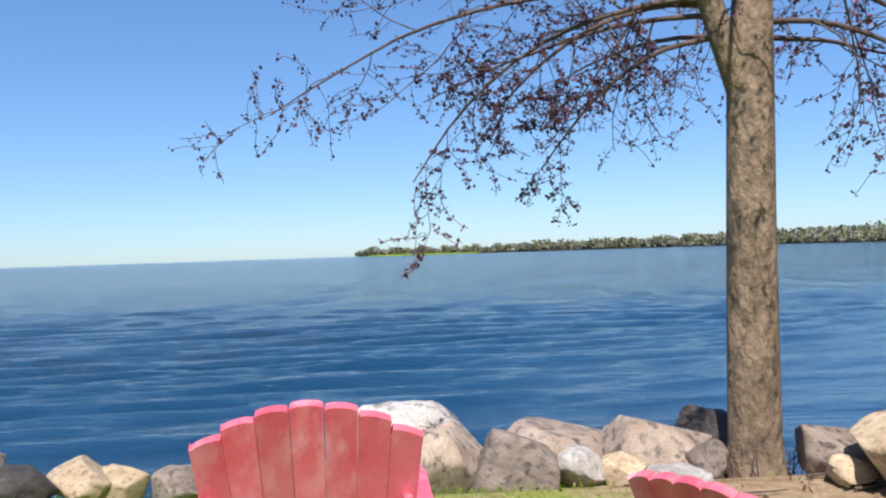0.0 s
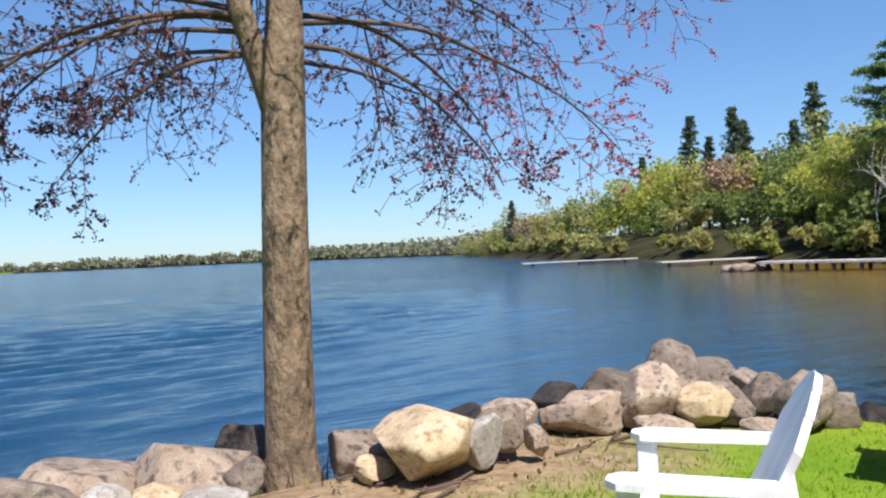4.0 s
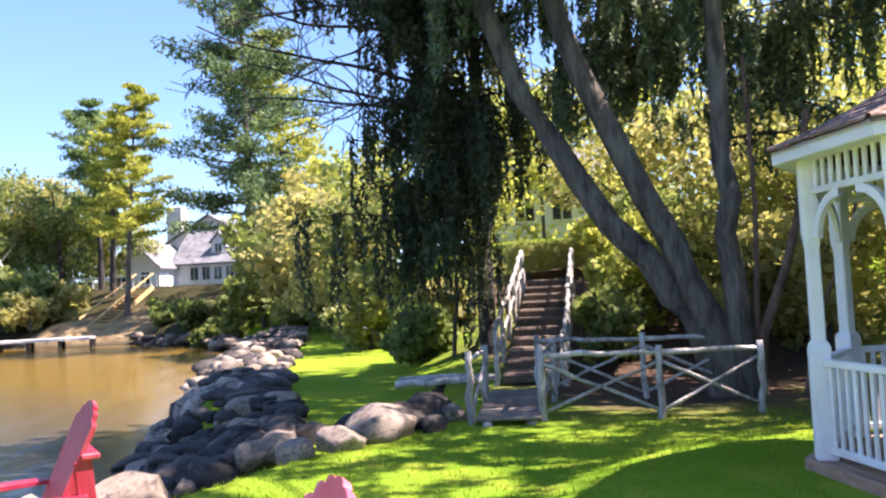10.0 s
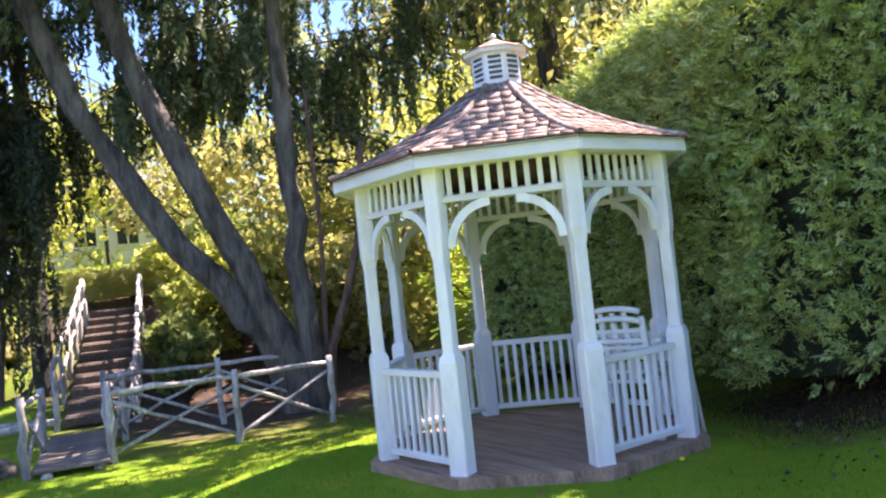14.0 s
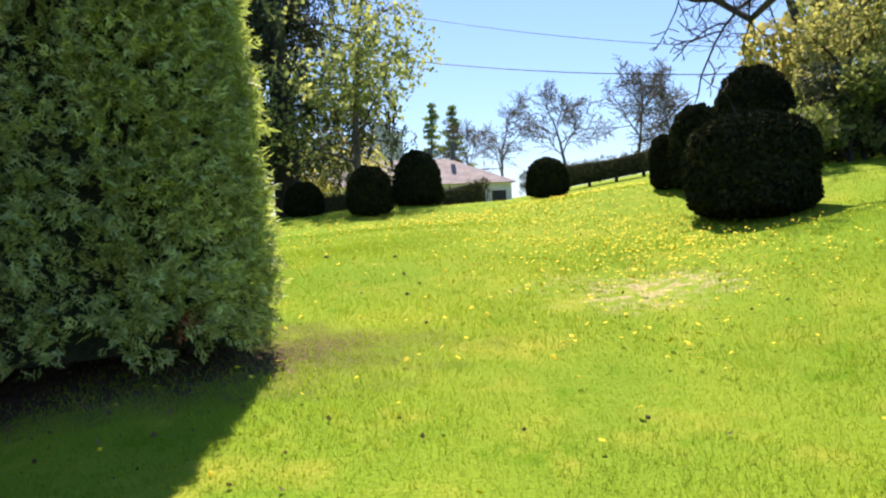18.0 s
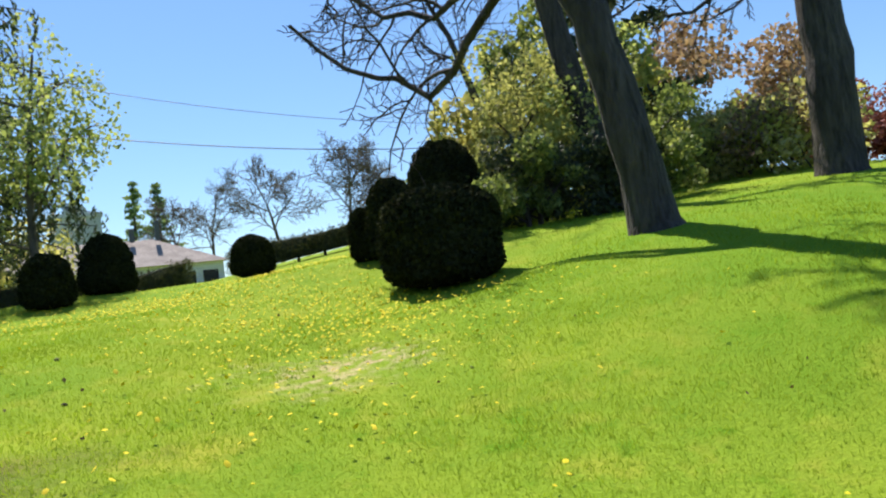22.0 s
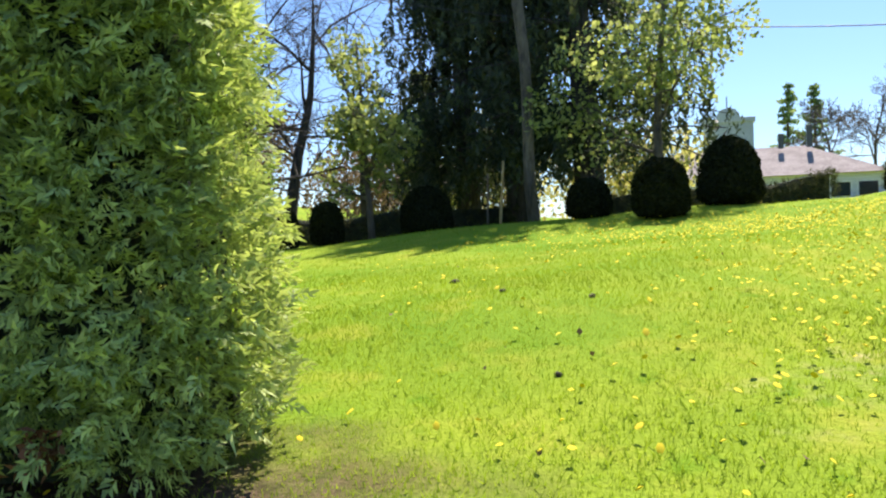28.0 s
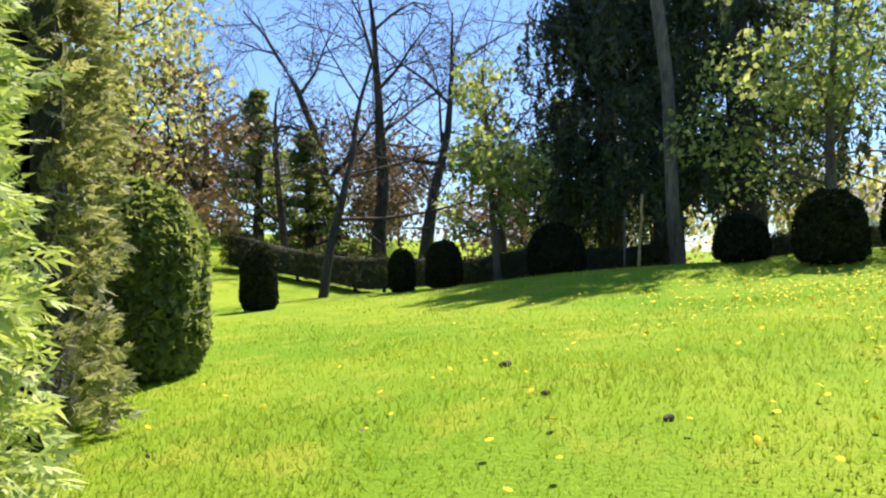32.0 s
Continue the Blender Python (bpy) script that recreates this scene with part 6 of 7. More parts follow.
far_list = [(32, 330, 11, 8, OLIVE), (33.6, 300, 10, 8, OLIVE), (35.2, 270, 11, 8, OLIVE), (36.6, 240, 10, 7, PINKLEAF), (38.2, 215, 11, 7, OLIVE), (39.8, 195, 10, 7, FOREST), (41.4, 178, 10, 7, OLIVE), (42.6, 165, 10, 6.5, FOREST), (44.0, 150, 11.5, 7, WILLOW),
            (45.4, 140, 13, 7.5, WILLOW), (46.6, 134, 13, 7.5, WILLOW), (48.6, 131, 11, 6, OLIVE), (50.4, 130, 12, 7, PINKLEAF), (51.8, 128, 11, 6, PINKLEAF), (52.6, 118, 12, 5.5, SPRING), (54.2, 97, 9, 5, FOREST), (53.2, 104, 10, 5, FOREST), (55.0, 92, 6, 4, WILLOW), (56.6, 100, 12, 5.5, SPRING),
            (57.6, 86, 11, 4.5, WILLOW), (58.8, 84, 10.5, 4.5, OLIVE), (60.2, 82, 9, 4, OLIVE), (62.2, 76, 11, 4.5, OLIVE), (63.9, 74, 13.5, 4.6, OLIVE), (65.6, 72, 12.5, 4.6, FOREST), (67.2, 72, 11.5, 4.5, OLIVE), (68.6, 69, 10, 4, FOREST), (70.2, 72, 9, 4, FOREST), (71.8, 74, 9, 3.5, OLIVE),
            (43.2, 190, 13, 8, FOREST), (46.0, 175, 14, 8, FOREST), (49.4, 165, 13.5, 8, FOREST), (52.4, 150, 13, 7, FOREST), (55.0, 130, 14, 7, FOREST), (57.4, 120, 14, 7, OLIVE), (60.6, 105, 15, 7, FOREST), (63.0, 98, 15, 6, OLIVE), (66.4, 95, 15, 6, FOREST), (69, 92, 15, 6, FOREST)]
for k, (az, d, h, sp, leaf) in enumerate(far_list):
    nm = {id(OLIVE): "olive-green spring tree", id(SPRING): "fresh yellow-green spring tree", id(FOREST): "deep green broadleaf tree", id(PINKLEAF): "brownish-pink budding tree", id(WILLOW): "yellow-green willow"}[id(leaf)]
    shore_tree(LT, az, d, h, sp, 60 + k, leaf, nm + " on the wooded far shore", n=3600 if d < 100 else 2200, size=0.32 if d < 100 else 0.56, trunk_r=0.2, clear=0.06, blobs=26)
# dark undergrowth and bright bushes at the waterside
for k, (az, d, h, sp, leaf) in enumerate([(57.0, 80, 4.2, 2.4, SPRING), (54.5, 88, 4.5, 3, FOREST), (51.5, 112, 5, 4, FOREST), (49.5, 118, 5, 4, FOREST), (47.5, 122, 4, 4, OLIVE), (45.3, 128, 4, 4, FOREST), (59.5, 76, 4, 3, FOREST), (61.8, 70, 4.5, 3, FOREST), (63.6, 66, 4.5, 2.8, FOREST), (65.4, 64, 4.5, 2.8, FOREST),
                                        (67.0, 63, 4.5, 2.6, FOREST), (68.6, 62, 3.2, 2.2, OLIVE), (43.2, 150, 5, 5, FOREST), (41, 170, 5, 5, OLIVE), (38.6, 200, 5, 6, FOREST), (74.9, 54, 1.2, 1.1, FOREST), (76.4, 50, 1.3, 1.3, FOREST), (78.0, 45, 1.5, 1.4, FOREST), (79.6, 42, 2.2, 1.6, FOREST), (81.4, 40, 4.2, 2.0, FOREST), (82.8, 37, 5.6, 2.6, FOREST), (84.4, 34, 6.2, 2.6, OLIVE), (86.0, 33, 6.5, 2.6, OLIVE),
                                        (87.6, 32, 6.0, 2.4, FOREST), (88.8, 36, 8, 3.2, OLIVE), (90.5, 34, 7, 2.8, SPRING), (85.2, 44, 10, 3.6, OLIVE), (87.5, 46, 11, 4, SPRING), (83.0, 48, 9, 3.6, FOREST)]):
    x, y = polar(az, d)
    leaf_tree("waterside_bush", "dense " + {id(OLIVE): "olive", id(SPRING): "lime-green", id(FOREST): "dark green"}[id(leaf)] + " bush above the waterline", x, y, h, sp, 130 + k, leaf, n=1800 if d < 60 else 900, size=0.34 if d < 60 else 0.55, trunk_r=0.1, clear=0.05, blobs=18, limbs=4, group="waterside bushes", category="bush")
for k, (az, d, h, lx) in enumerate([(60.4, 70, 9, 0.05), (61.2, 71, 8.5, -0.12), (63.2, 66, 9, 0.08), (64.0, 67, 9.5, -0.05), (65.0, 65, 8, 0.15), (66.0, 66, 9, 0.0), (59.0, 74, 7, -0.2)]):
    x, y = polar(az, d)
    bare_tree("birch_tree", "thin pale birch stem against dark woods", x, y, h, 170 + k, 3, 0.075, 0.4, 1, bark=PALEBARK, lean=(lx, 0), group="pale birch stems", first=0.5)
# leafy edge all along the waterline
rg = np.random.default_rng(19)
k = 0
for (ax, ay), (bx, by), n in [((37, 7.0), (45, 10.6), 7), ((45, 10.6), (51.5, 17), 7), ((52, 20), (56, 30), 8), ((56, 30), (62, 45), 12), ((62, 45), (72, 70), 15), ((72, 70), (84, 104), 15), ((84, 104), (150, 230), 20), ((150, 230), (300, 480), 14)]:
    ln = math.hypot(bx - ax, by - ay)
    for i in range(n):
        u = (i + rg.uniform(0.2, 0.8)) / n
        if ax > 51 and rg.random() < 0.25 or 51 < ax < 53 and u < 0.35:
            continue
        inl = rg.uniform(2.2, 3.6) if ax < 51 else rg.uniform(0.8, 2.2) * (1 if ax < 84 else 2.0)
        x, y = ax + (bx - ax) * u + (by - ay) / ln * inl, ay + (by - ay) * u - (bx - ax) / ln * inl
        big = 1.0 if ax < 84 else 1.8
        # dark FOREST picks here also stand in for shade under the shore crowns
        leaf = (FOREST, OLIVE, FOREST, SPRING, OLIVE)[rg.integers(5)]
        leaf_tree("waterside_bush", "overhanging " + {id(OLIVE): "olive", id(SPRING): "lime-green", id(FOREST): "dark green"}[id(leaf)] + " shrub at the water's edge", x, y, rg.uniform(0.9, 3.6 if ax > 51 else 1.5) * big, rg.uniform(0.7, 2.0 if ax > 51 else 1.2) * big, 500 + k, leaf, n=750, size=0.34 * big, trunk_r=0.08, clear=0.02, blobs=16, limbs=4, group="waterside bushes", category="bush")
        k += 1
# the far point across the lake, one wood
rg = np.random.default_rng(9)
pts = []
for (ax, ay), (bx, by), n, h in [((300, 480), (380, 850), 9000, 14), ((190, 300), (300, 490), 7000, 12), ((380, 850), (360, 1250), 8000, 16), ((360, 1250), (100, 1485), 8000, 17), ((100, 1485), (-185, 1505), 8000, 15)]:
    u = rg.random(n)
    lump = 0.6 + 0.25 * np.sin(u * 37 + ax) + 0.2 * np.sin(u * 91 + 1) + 0.1 * np.sin(u * 211)
    hh = rg.random(n) ** 0.7 * h * lump
    dep = rg.uniform(-3, 60, n)
    nx, ny = by - ay, -(bx - ax)
    ln = math.hypot(nx, ny)
    pts.append(np.stack([ax + (bx - ax) * u + nx / ln * dep + rg.normal(0, 3, n), ay + (by - ay) * u + ny / ln * dep, hh + 1.0], 1))
pts = np.concatenate(pts)
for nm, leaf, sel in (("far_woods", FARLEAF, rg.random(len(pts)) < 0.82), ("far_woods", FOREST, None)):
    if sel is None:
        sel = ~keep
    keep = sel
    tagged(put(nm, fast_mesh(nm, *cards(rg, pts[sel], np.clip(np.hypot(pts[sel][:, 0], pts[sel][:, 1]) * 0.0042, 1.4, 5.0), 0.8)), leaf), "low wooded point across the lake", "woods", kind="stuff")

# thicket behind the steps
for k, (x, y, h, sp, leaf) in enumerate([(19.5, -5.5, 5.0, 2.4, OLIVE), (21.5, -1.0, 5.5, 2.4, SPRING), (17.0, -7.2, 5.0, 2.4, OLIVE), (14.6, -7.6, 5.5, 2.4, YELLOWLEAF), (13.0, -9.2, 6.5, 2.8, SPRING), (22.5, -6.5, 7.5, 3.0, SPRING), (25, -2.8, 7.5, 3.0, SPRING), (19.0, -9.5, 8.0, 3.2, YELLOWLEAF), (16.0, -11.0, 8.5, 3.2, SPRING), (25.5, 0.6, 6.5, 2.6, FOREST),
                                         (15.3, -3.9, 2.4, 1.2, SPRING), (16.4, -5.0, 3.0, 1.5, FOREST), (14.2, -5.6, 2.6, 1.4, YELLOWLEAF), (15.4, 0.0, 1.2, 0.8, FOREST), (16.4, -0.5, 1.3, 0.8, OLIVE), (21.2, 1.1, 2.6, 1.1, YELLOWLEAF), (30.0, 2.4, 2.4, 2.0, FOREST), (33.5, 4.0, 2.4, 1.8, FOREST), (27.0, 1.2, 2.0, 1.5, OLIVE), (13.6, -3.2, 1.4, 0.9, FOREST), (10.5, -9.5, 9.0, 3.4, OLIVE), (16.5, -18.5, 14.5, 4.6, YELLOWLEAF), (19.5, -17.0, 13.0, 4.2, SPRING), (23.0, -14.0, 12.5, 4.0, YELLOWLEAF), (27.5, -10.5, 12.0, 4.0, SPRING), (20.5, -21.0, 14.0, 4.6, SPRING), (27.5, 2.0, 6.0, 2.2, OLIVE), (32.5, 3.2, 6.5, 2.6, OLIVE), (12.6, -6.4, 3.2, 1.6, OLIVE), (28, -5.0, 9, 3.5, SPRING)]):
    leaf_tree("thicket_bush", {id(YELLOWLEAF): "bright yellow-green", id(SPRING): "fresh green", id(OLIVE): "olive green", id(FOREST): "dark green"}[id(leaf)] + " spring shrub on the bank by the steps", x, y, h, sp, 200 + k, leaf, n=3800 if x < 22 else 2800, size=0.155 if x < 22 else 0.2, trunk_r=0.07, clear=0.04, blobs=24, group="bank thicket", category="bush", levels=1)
hedge_wall("low_hedge", "bright yellow-green clipped hedge at the head of the steps", [(19.6, -2.4), (19.7, -3.4), (19.8, -4.6)], 0.7, 0.85, 211, YELLOWLEAF, 5000, 0.1, fan=1)
cottage = thing("house", "white cottage seen above the timber steps", "house", pose(30.5, -5.6, gz(30.5, -5.6), 0, 0, -10))
gable_block(cottage, 0, 6, -3, 3, 0, 2.6, 4.2, "y")
for y in (-2.0, -0.6, 0.8, 2.1):
    window(cottage, -0.05, y, 1.5, 0.7, 1.0, 0)

# ---- upper lawn ----
YW = "dark clipped yew ball on the upper lawn"
for k, (x, y, w, h, egg, lb) in enumerate([(1.3, -20.35, 0.95, 0.87, 0.1, "low " + YW), (-0.33, -18.34, 1.03, 1.13, 0.08, YW), (-1.67, -20.53, 1.24, 1.44, 0.2, "tall egg-shaped clipped yew on the upper lawn"), (-5.34, -21.1, 1.12, 1.08, 0.1, YW),
                                           (-5.54, -10.23, 1.80, 1.47, 0.0, "massive broad clipped yew on the slope"), (-5.9, -12.73, 0.95, 1.45, 0.05, "tall clipped yew beside the broad one"), (-8.15, -14.92, 1.55, 2.12, 0.0, "tall rounded yew behind the broad one"), (-5.52, -13.3, 0.5, 0.95, 0.0, "small clipped yew beside the broad one"),
                                           (10.18, -17.0, 0.72, 1.28, 0.1, "narrow clipped yew by a bare tree"), (9.05, -20.7, 0.6, 1.0, 0.05, "narrow clipped yew near the low hedge"), (8.0, -20.9, 0.82, 1.08, 0.05, YW), (6.1, -23.2, 1.36, 1.35, 0.1, "broad " + YW)]):
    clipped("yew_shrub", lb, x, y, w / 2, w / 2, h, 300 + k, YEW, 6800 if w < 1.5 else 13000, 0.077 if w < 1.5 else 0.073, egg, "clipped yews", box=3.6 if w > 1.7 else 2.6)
hedge_wall("low_hedge", "low dark clipped hedge behind the yew balls", [(1.6, -26.0), (-1.5, -25.8), (-4.4, -25.4)], 0.9, 0.85, 320, LOWHEDGE, 6500, 0.1, fan=1)
hedge_wall("low_hedge", "low dark clipped hedge closing the lawn", [(-5.9, -26.6), (-8.0, -25.6), (-10.4, -24.3)], 0.9, 0.85, 321, LOWHEDGE, 6500, 0.1, fan=1)
hedge_wall("low_hedge", "long low clipped hedge under the bare trees", [(17.0, -23.0), (12.6, -25.0), (9.0, -26.8), (6.0, -28.0), (4.6, -28.4)], 1.0, 1.05, 322, LOWHEDGE, 9500, 0.12, fan=1)

# old oaks on the slope
def big_oak(label, path, radii, limbs, seed):
    rg = np.random.default_rng(seed)
    t = thing("oak_tree", label, "tree", pose(0, 0, 0), "old oaks")
    p = np.array(path, float)
    k = np.linspace(0, 1, 16)
    q = np.stack([np.interp(k, np.linspace(0, 1, len(p)), p[:, i]) for i in range(3)], 1) + rg.normal(0, 0.02, (16, 3))
    rad = np.interp(k, np.linspace(0, 1, len(radii)), radii) * (1 + 0.35 * np.exp(-k * 26))
    put("trunk", fast_mesh("trunk", *tube(q, rad, 16), True), DARKBARK, t)
    out, tips = [], []
    for line, r0 in limbs:
        l = np.array(line, float)
        kk = np.linspace(0, 1, 11)
        l = np.stack([np.interp(kk, np.linspace(0, 1, len(l)), l[:, i]) for i in range(3)], 1) + rg.normal(0, 0.06, (11, 3))
        branch_out(rg, l, r0, 0.03, 3, out, tips, (4, 6), 0.42, 0.9, 0.17, -0.015, 0.35, 7, 0.010)
    tagged(put("branchwork", fast_mesh("branchwork", *wood(out), True), DARKBARK, t), kind="stuff")
    return t


big_oak("old leaning oak with bare limbs on the slope", [(-7.72, -7.93, 1.7), (-7.6, -8.05, 2.8), (-7.4, -8.2, 4.2), (-7.18, -8.38, 5.42), (-7.0, -8.5, 7.0), (-7.2, -8.6, 9.5)], [0.36, 0.31, 0.29, 0.26, 0.22, 0.14],
        [([(-7.1, -8.45, 6.2), (-6.7, -9.2, 6.0), (-6.5, -10.1, 5.5), (-6.5, -10.9, 4.9), (-6.3, -11.5, 4.75), (-5.9, -12.0, 5.05), (-5.4, -12.4, 5.3), (-5.0, -12.8, 5.8), (-4.6, -13.2, 6.4)], 0.09),
         # the highest limbs are out of view, added to dapple the slope with shade
         ([(-7.05, -8.5, 6.8), (-6.5, -9.8, 6.1), (-6.35, -11.1, 5.9), (-5.7, -12.0, 6.4), (-5.0, -12.8, 7.0)], 0.075), ([(-7.1, -8.5, 8.0), (-8.5, -8.0, 9.0), (-10.5, -7.5, 9.6)], 0.12), ([(-7.2, -8.6, 9.2), (-6.5, -7.0, 10.5), (-6.0, -5.4, 11.4)], 0.1), ([(-7.15, -8.6, 9.0), (-8.3, -8.2, 10.4), (-9.8, -8.0, 11.2), (-11.2, -8.2, 11.6)], 0.12), ([(-7.1, -8.6, 8.6), (-7.9, -9.6, 10.0), (-9.0, -10.8, 11.0)], 0.11), ([(-7.2, -8.6, 9.4), (-8.0, -7.4, 11.2), (-9.2, -6.4, 12.2)], 0.1), ([(-7.2, -8.6, 9.4), (-7.0, -9.8, 11.0), (-6.2, -11.2, 12.0)], 0.1)], 331)
big_oak("old upright oak at the end of the slope", [(-13.69, -9.48, 2.3), (-13.7, -9.5, 5.0), (-13.68, -9.51, 7.5), (-13.5, -9.6, 11)], [0.45, 0.42, 0.36, 0.2],
        # limbs from z 9.5 up are likewise unseen shade casters
        [([(-13.6, -9.5, 7.6), (-12.6, -11, 8.5), (-12, -13, 9.0)], 0.13), ([(-13.6, -9.5, 8.5), (-15, -8.0, 10), (-17, -7, 11)], 0.13), ([(-13.5, -9.6, 7.2), (-12.9, -10.6, 6.6), (-12.2, -12, 6.4)], 0.08), ([(-13.5, -9.6, 9.5), (-12.2, -9.4, 11.2), (-10.6, -9.6, 12.2)], 0.13), ([(-13.5, -9.6, 10.2), (-13.2, -11.0, 12.0), (-12.4, -12.4, 13.0)], 0.12), ([(-13.5, -9.6, 10.0), (-14.8, -10.6, 11.6), (-16.2, -11.4, 12.6)], 0.12)], 332)
big_oak("dark trunk leaning behind the old oak", [(-12.2, -14.0, 2.2), (-11.5, -14.2, 5.1), (-11.05, -14.5, 7.9), (-10.7, -14.8, 11.5)], [0.33, 0.30, 0.27, 0.18],
        [([(-11.05, -14.5, 8.0), (-10.2, -15.6, 8.8), (-9.0, -17, 9.2)], 0.13), ([(-10.9, -14.6, 9.5), (-12.5, -14.6, 11), (-14.5, -14.5, 12)], 0.13)], 333)
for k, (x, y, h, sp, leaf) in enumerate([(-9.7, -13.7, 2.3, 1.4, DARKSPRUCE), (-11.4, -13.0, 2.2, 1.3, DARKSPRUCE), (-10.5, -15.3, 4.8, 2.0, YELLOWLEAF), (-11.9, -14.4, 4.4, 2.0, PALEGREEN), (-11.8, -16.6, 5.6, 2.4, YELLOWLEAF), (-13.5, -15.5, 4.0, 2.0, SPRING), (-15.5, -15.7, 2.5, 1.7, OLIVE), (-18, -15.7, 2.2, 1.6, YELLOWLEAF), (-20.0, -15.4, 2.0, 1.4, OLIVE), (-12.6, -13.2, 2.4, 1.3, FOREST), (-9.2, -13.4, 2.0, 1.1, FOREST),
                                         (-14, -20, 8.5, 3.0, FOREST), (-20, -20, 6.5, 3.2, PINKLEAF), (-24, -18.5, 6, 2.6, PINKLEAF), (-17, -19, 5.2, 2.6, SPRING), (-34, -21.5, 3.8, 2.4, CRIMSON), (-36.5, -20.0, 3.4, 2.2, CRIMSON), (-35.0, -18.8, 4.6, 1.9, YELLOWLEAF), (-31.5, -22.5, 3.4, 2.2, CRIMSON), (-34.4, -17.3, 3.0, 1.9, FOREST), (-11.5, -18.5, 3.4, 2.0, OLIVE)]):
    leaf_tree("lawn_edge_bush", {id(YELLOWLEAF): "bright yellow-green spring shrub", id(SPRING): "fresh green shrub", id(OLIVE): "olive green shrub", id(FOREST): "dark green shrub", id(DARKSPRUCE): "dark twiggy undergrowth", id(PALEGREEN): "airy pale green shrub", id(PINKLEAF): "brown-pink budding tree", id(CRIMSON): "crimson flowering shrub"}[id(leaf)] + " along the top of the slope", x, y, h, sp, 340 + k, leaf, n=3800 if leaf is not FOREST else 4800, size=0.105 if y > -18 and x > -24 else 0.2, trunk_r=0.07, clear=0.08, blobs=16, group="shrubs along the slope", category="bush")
rg = np.random.default_rng(57)
for k in range(10):
    u = k / 9
    x, y = -8.8 - 12.5 * u + rg.uniform(-0.5, 0.5), -15.0 - 3.2 * math.sin(3.1 * u) - 2.5 * u + rg.uniform(-0.6, 0.6)
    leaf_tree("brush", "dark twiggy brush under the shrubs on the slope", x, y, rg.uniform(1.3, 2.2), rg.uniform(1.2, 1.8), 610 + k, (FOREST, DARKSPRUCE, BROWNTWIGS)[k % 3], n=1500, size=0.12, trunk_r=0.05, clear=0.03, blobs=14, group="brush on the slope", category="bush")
for k in range(9):
    az, d = 222 + 1.3 * k, 22 + 3.5 * rg.random()
    x, y = polar(az, d)
    leaf_tree("brush", "low tangled brush along the crest of the slope", x, y, rg.uniform(1.2, 2.4), rg.uniform(1.2, 1.8), 640 + k, (OLIVE, SPRING, BROWNTWIGS, OLIVE, SPRING)[k % 5], n=1500, size=0.13, trunk_r=0.05, clear=0.0, blobs=14, group="brush on the slope", category="bush")
pine_tree("spruce_tree", "dark conifer behind the old oaks", -16.8, -19.2, 11.5, 2.6, 372, DARKSPRUCE, n=3600, size=0.4, clear=0.1, shape=0.9)
bare_tree("bare_tree", "tall bare tree with a haze of twigs behind the oaks", -11.4, -17.6, 9.5, 373, 7, 0.16, 0.8, 3, bark=DARKBARK, group="bare trees")
pine_tree("spruce_tree", "distant dark spruce spire with tiered boughs", -41.2, -22.0, 11.8, 4.6, 371, DARKSPRUCE, n=4200, size=0.42, clear=0.08, shape=0.95, tiers=20)
TANBOARD = surface("tan_fence_boards", (0.36, 0.21, 0.14), (0.5, 0.31, 0.21), (0.18, 0.12, 0.08), scale=2, fine=14, rough=0.85, stretch=(1, 1, 0.2))
panel = thing("board_fence", "tan board fence panel below the crimson shrubs", "fence", pose(0, 0, 0))
for i in range(9):
    x, y = -30.1 - 0.118 * i, -19.2 + 0.2 * i
    board("board", TANBOARD, panel, (0.03, 0.215, 1.4), pose(x, y, gz(x, y) + 0.68, 0, 0, 30.5), 0.004)
for i in (0, 8):
    x, y = -30.15 - 0.118 * i, -19.2 + 0.2 * i
    board("post", TANBOARD, panel, (0.1, 0.1, 1.55), pose(x, y, gz(x, y) + 0.74, 0, 0, 30.5), 0.004)
# plain utility post with a bracket, no lamp on it
mast = thing("utility_post", "slim weathered post standing before the shrubs", "post", pose(-29.3, -16.65, gz(-29.3, -16.65)))
pole("shaft", mast, (0, 0, -0.2), (0.05, 0, 4.3), 0.07, 720, OLDWOOD)
board("bracket", OLDWOOD, mast, (0.08, 0.5, 0.08), pose(0, 0, 1.6, 0, 0, 60), 0.01)
BRICK = surface("brown_brick", (0.25, 0.13, 0.09), (0.34, 0.19, 0.13), scale=2, fine=30, rough=0.9)
gw = thing("garden_wall", "low brown brick garden wall behind shrubs", "wall", pose(-37.8, -23.9, gz(-37.8, -23.9), 0, 0, 32))
board("wall", BRICK, gw, (3.6, 0.3, 1.6), pose(0, 0, 0.8), 0.02)
board("coping", CONCRETE, gw, (3.8, 0.4, 0.1), pose(0, 0, 1.65), 0.02)

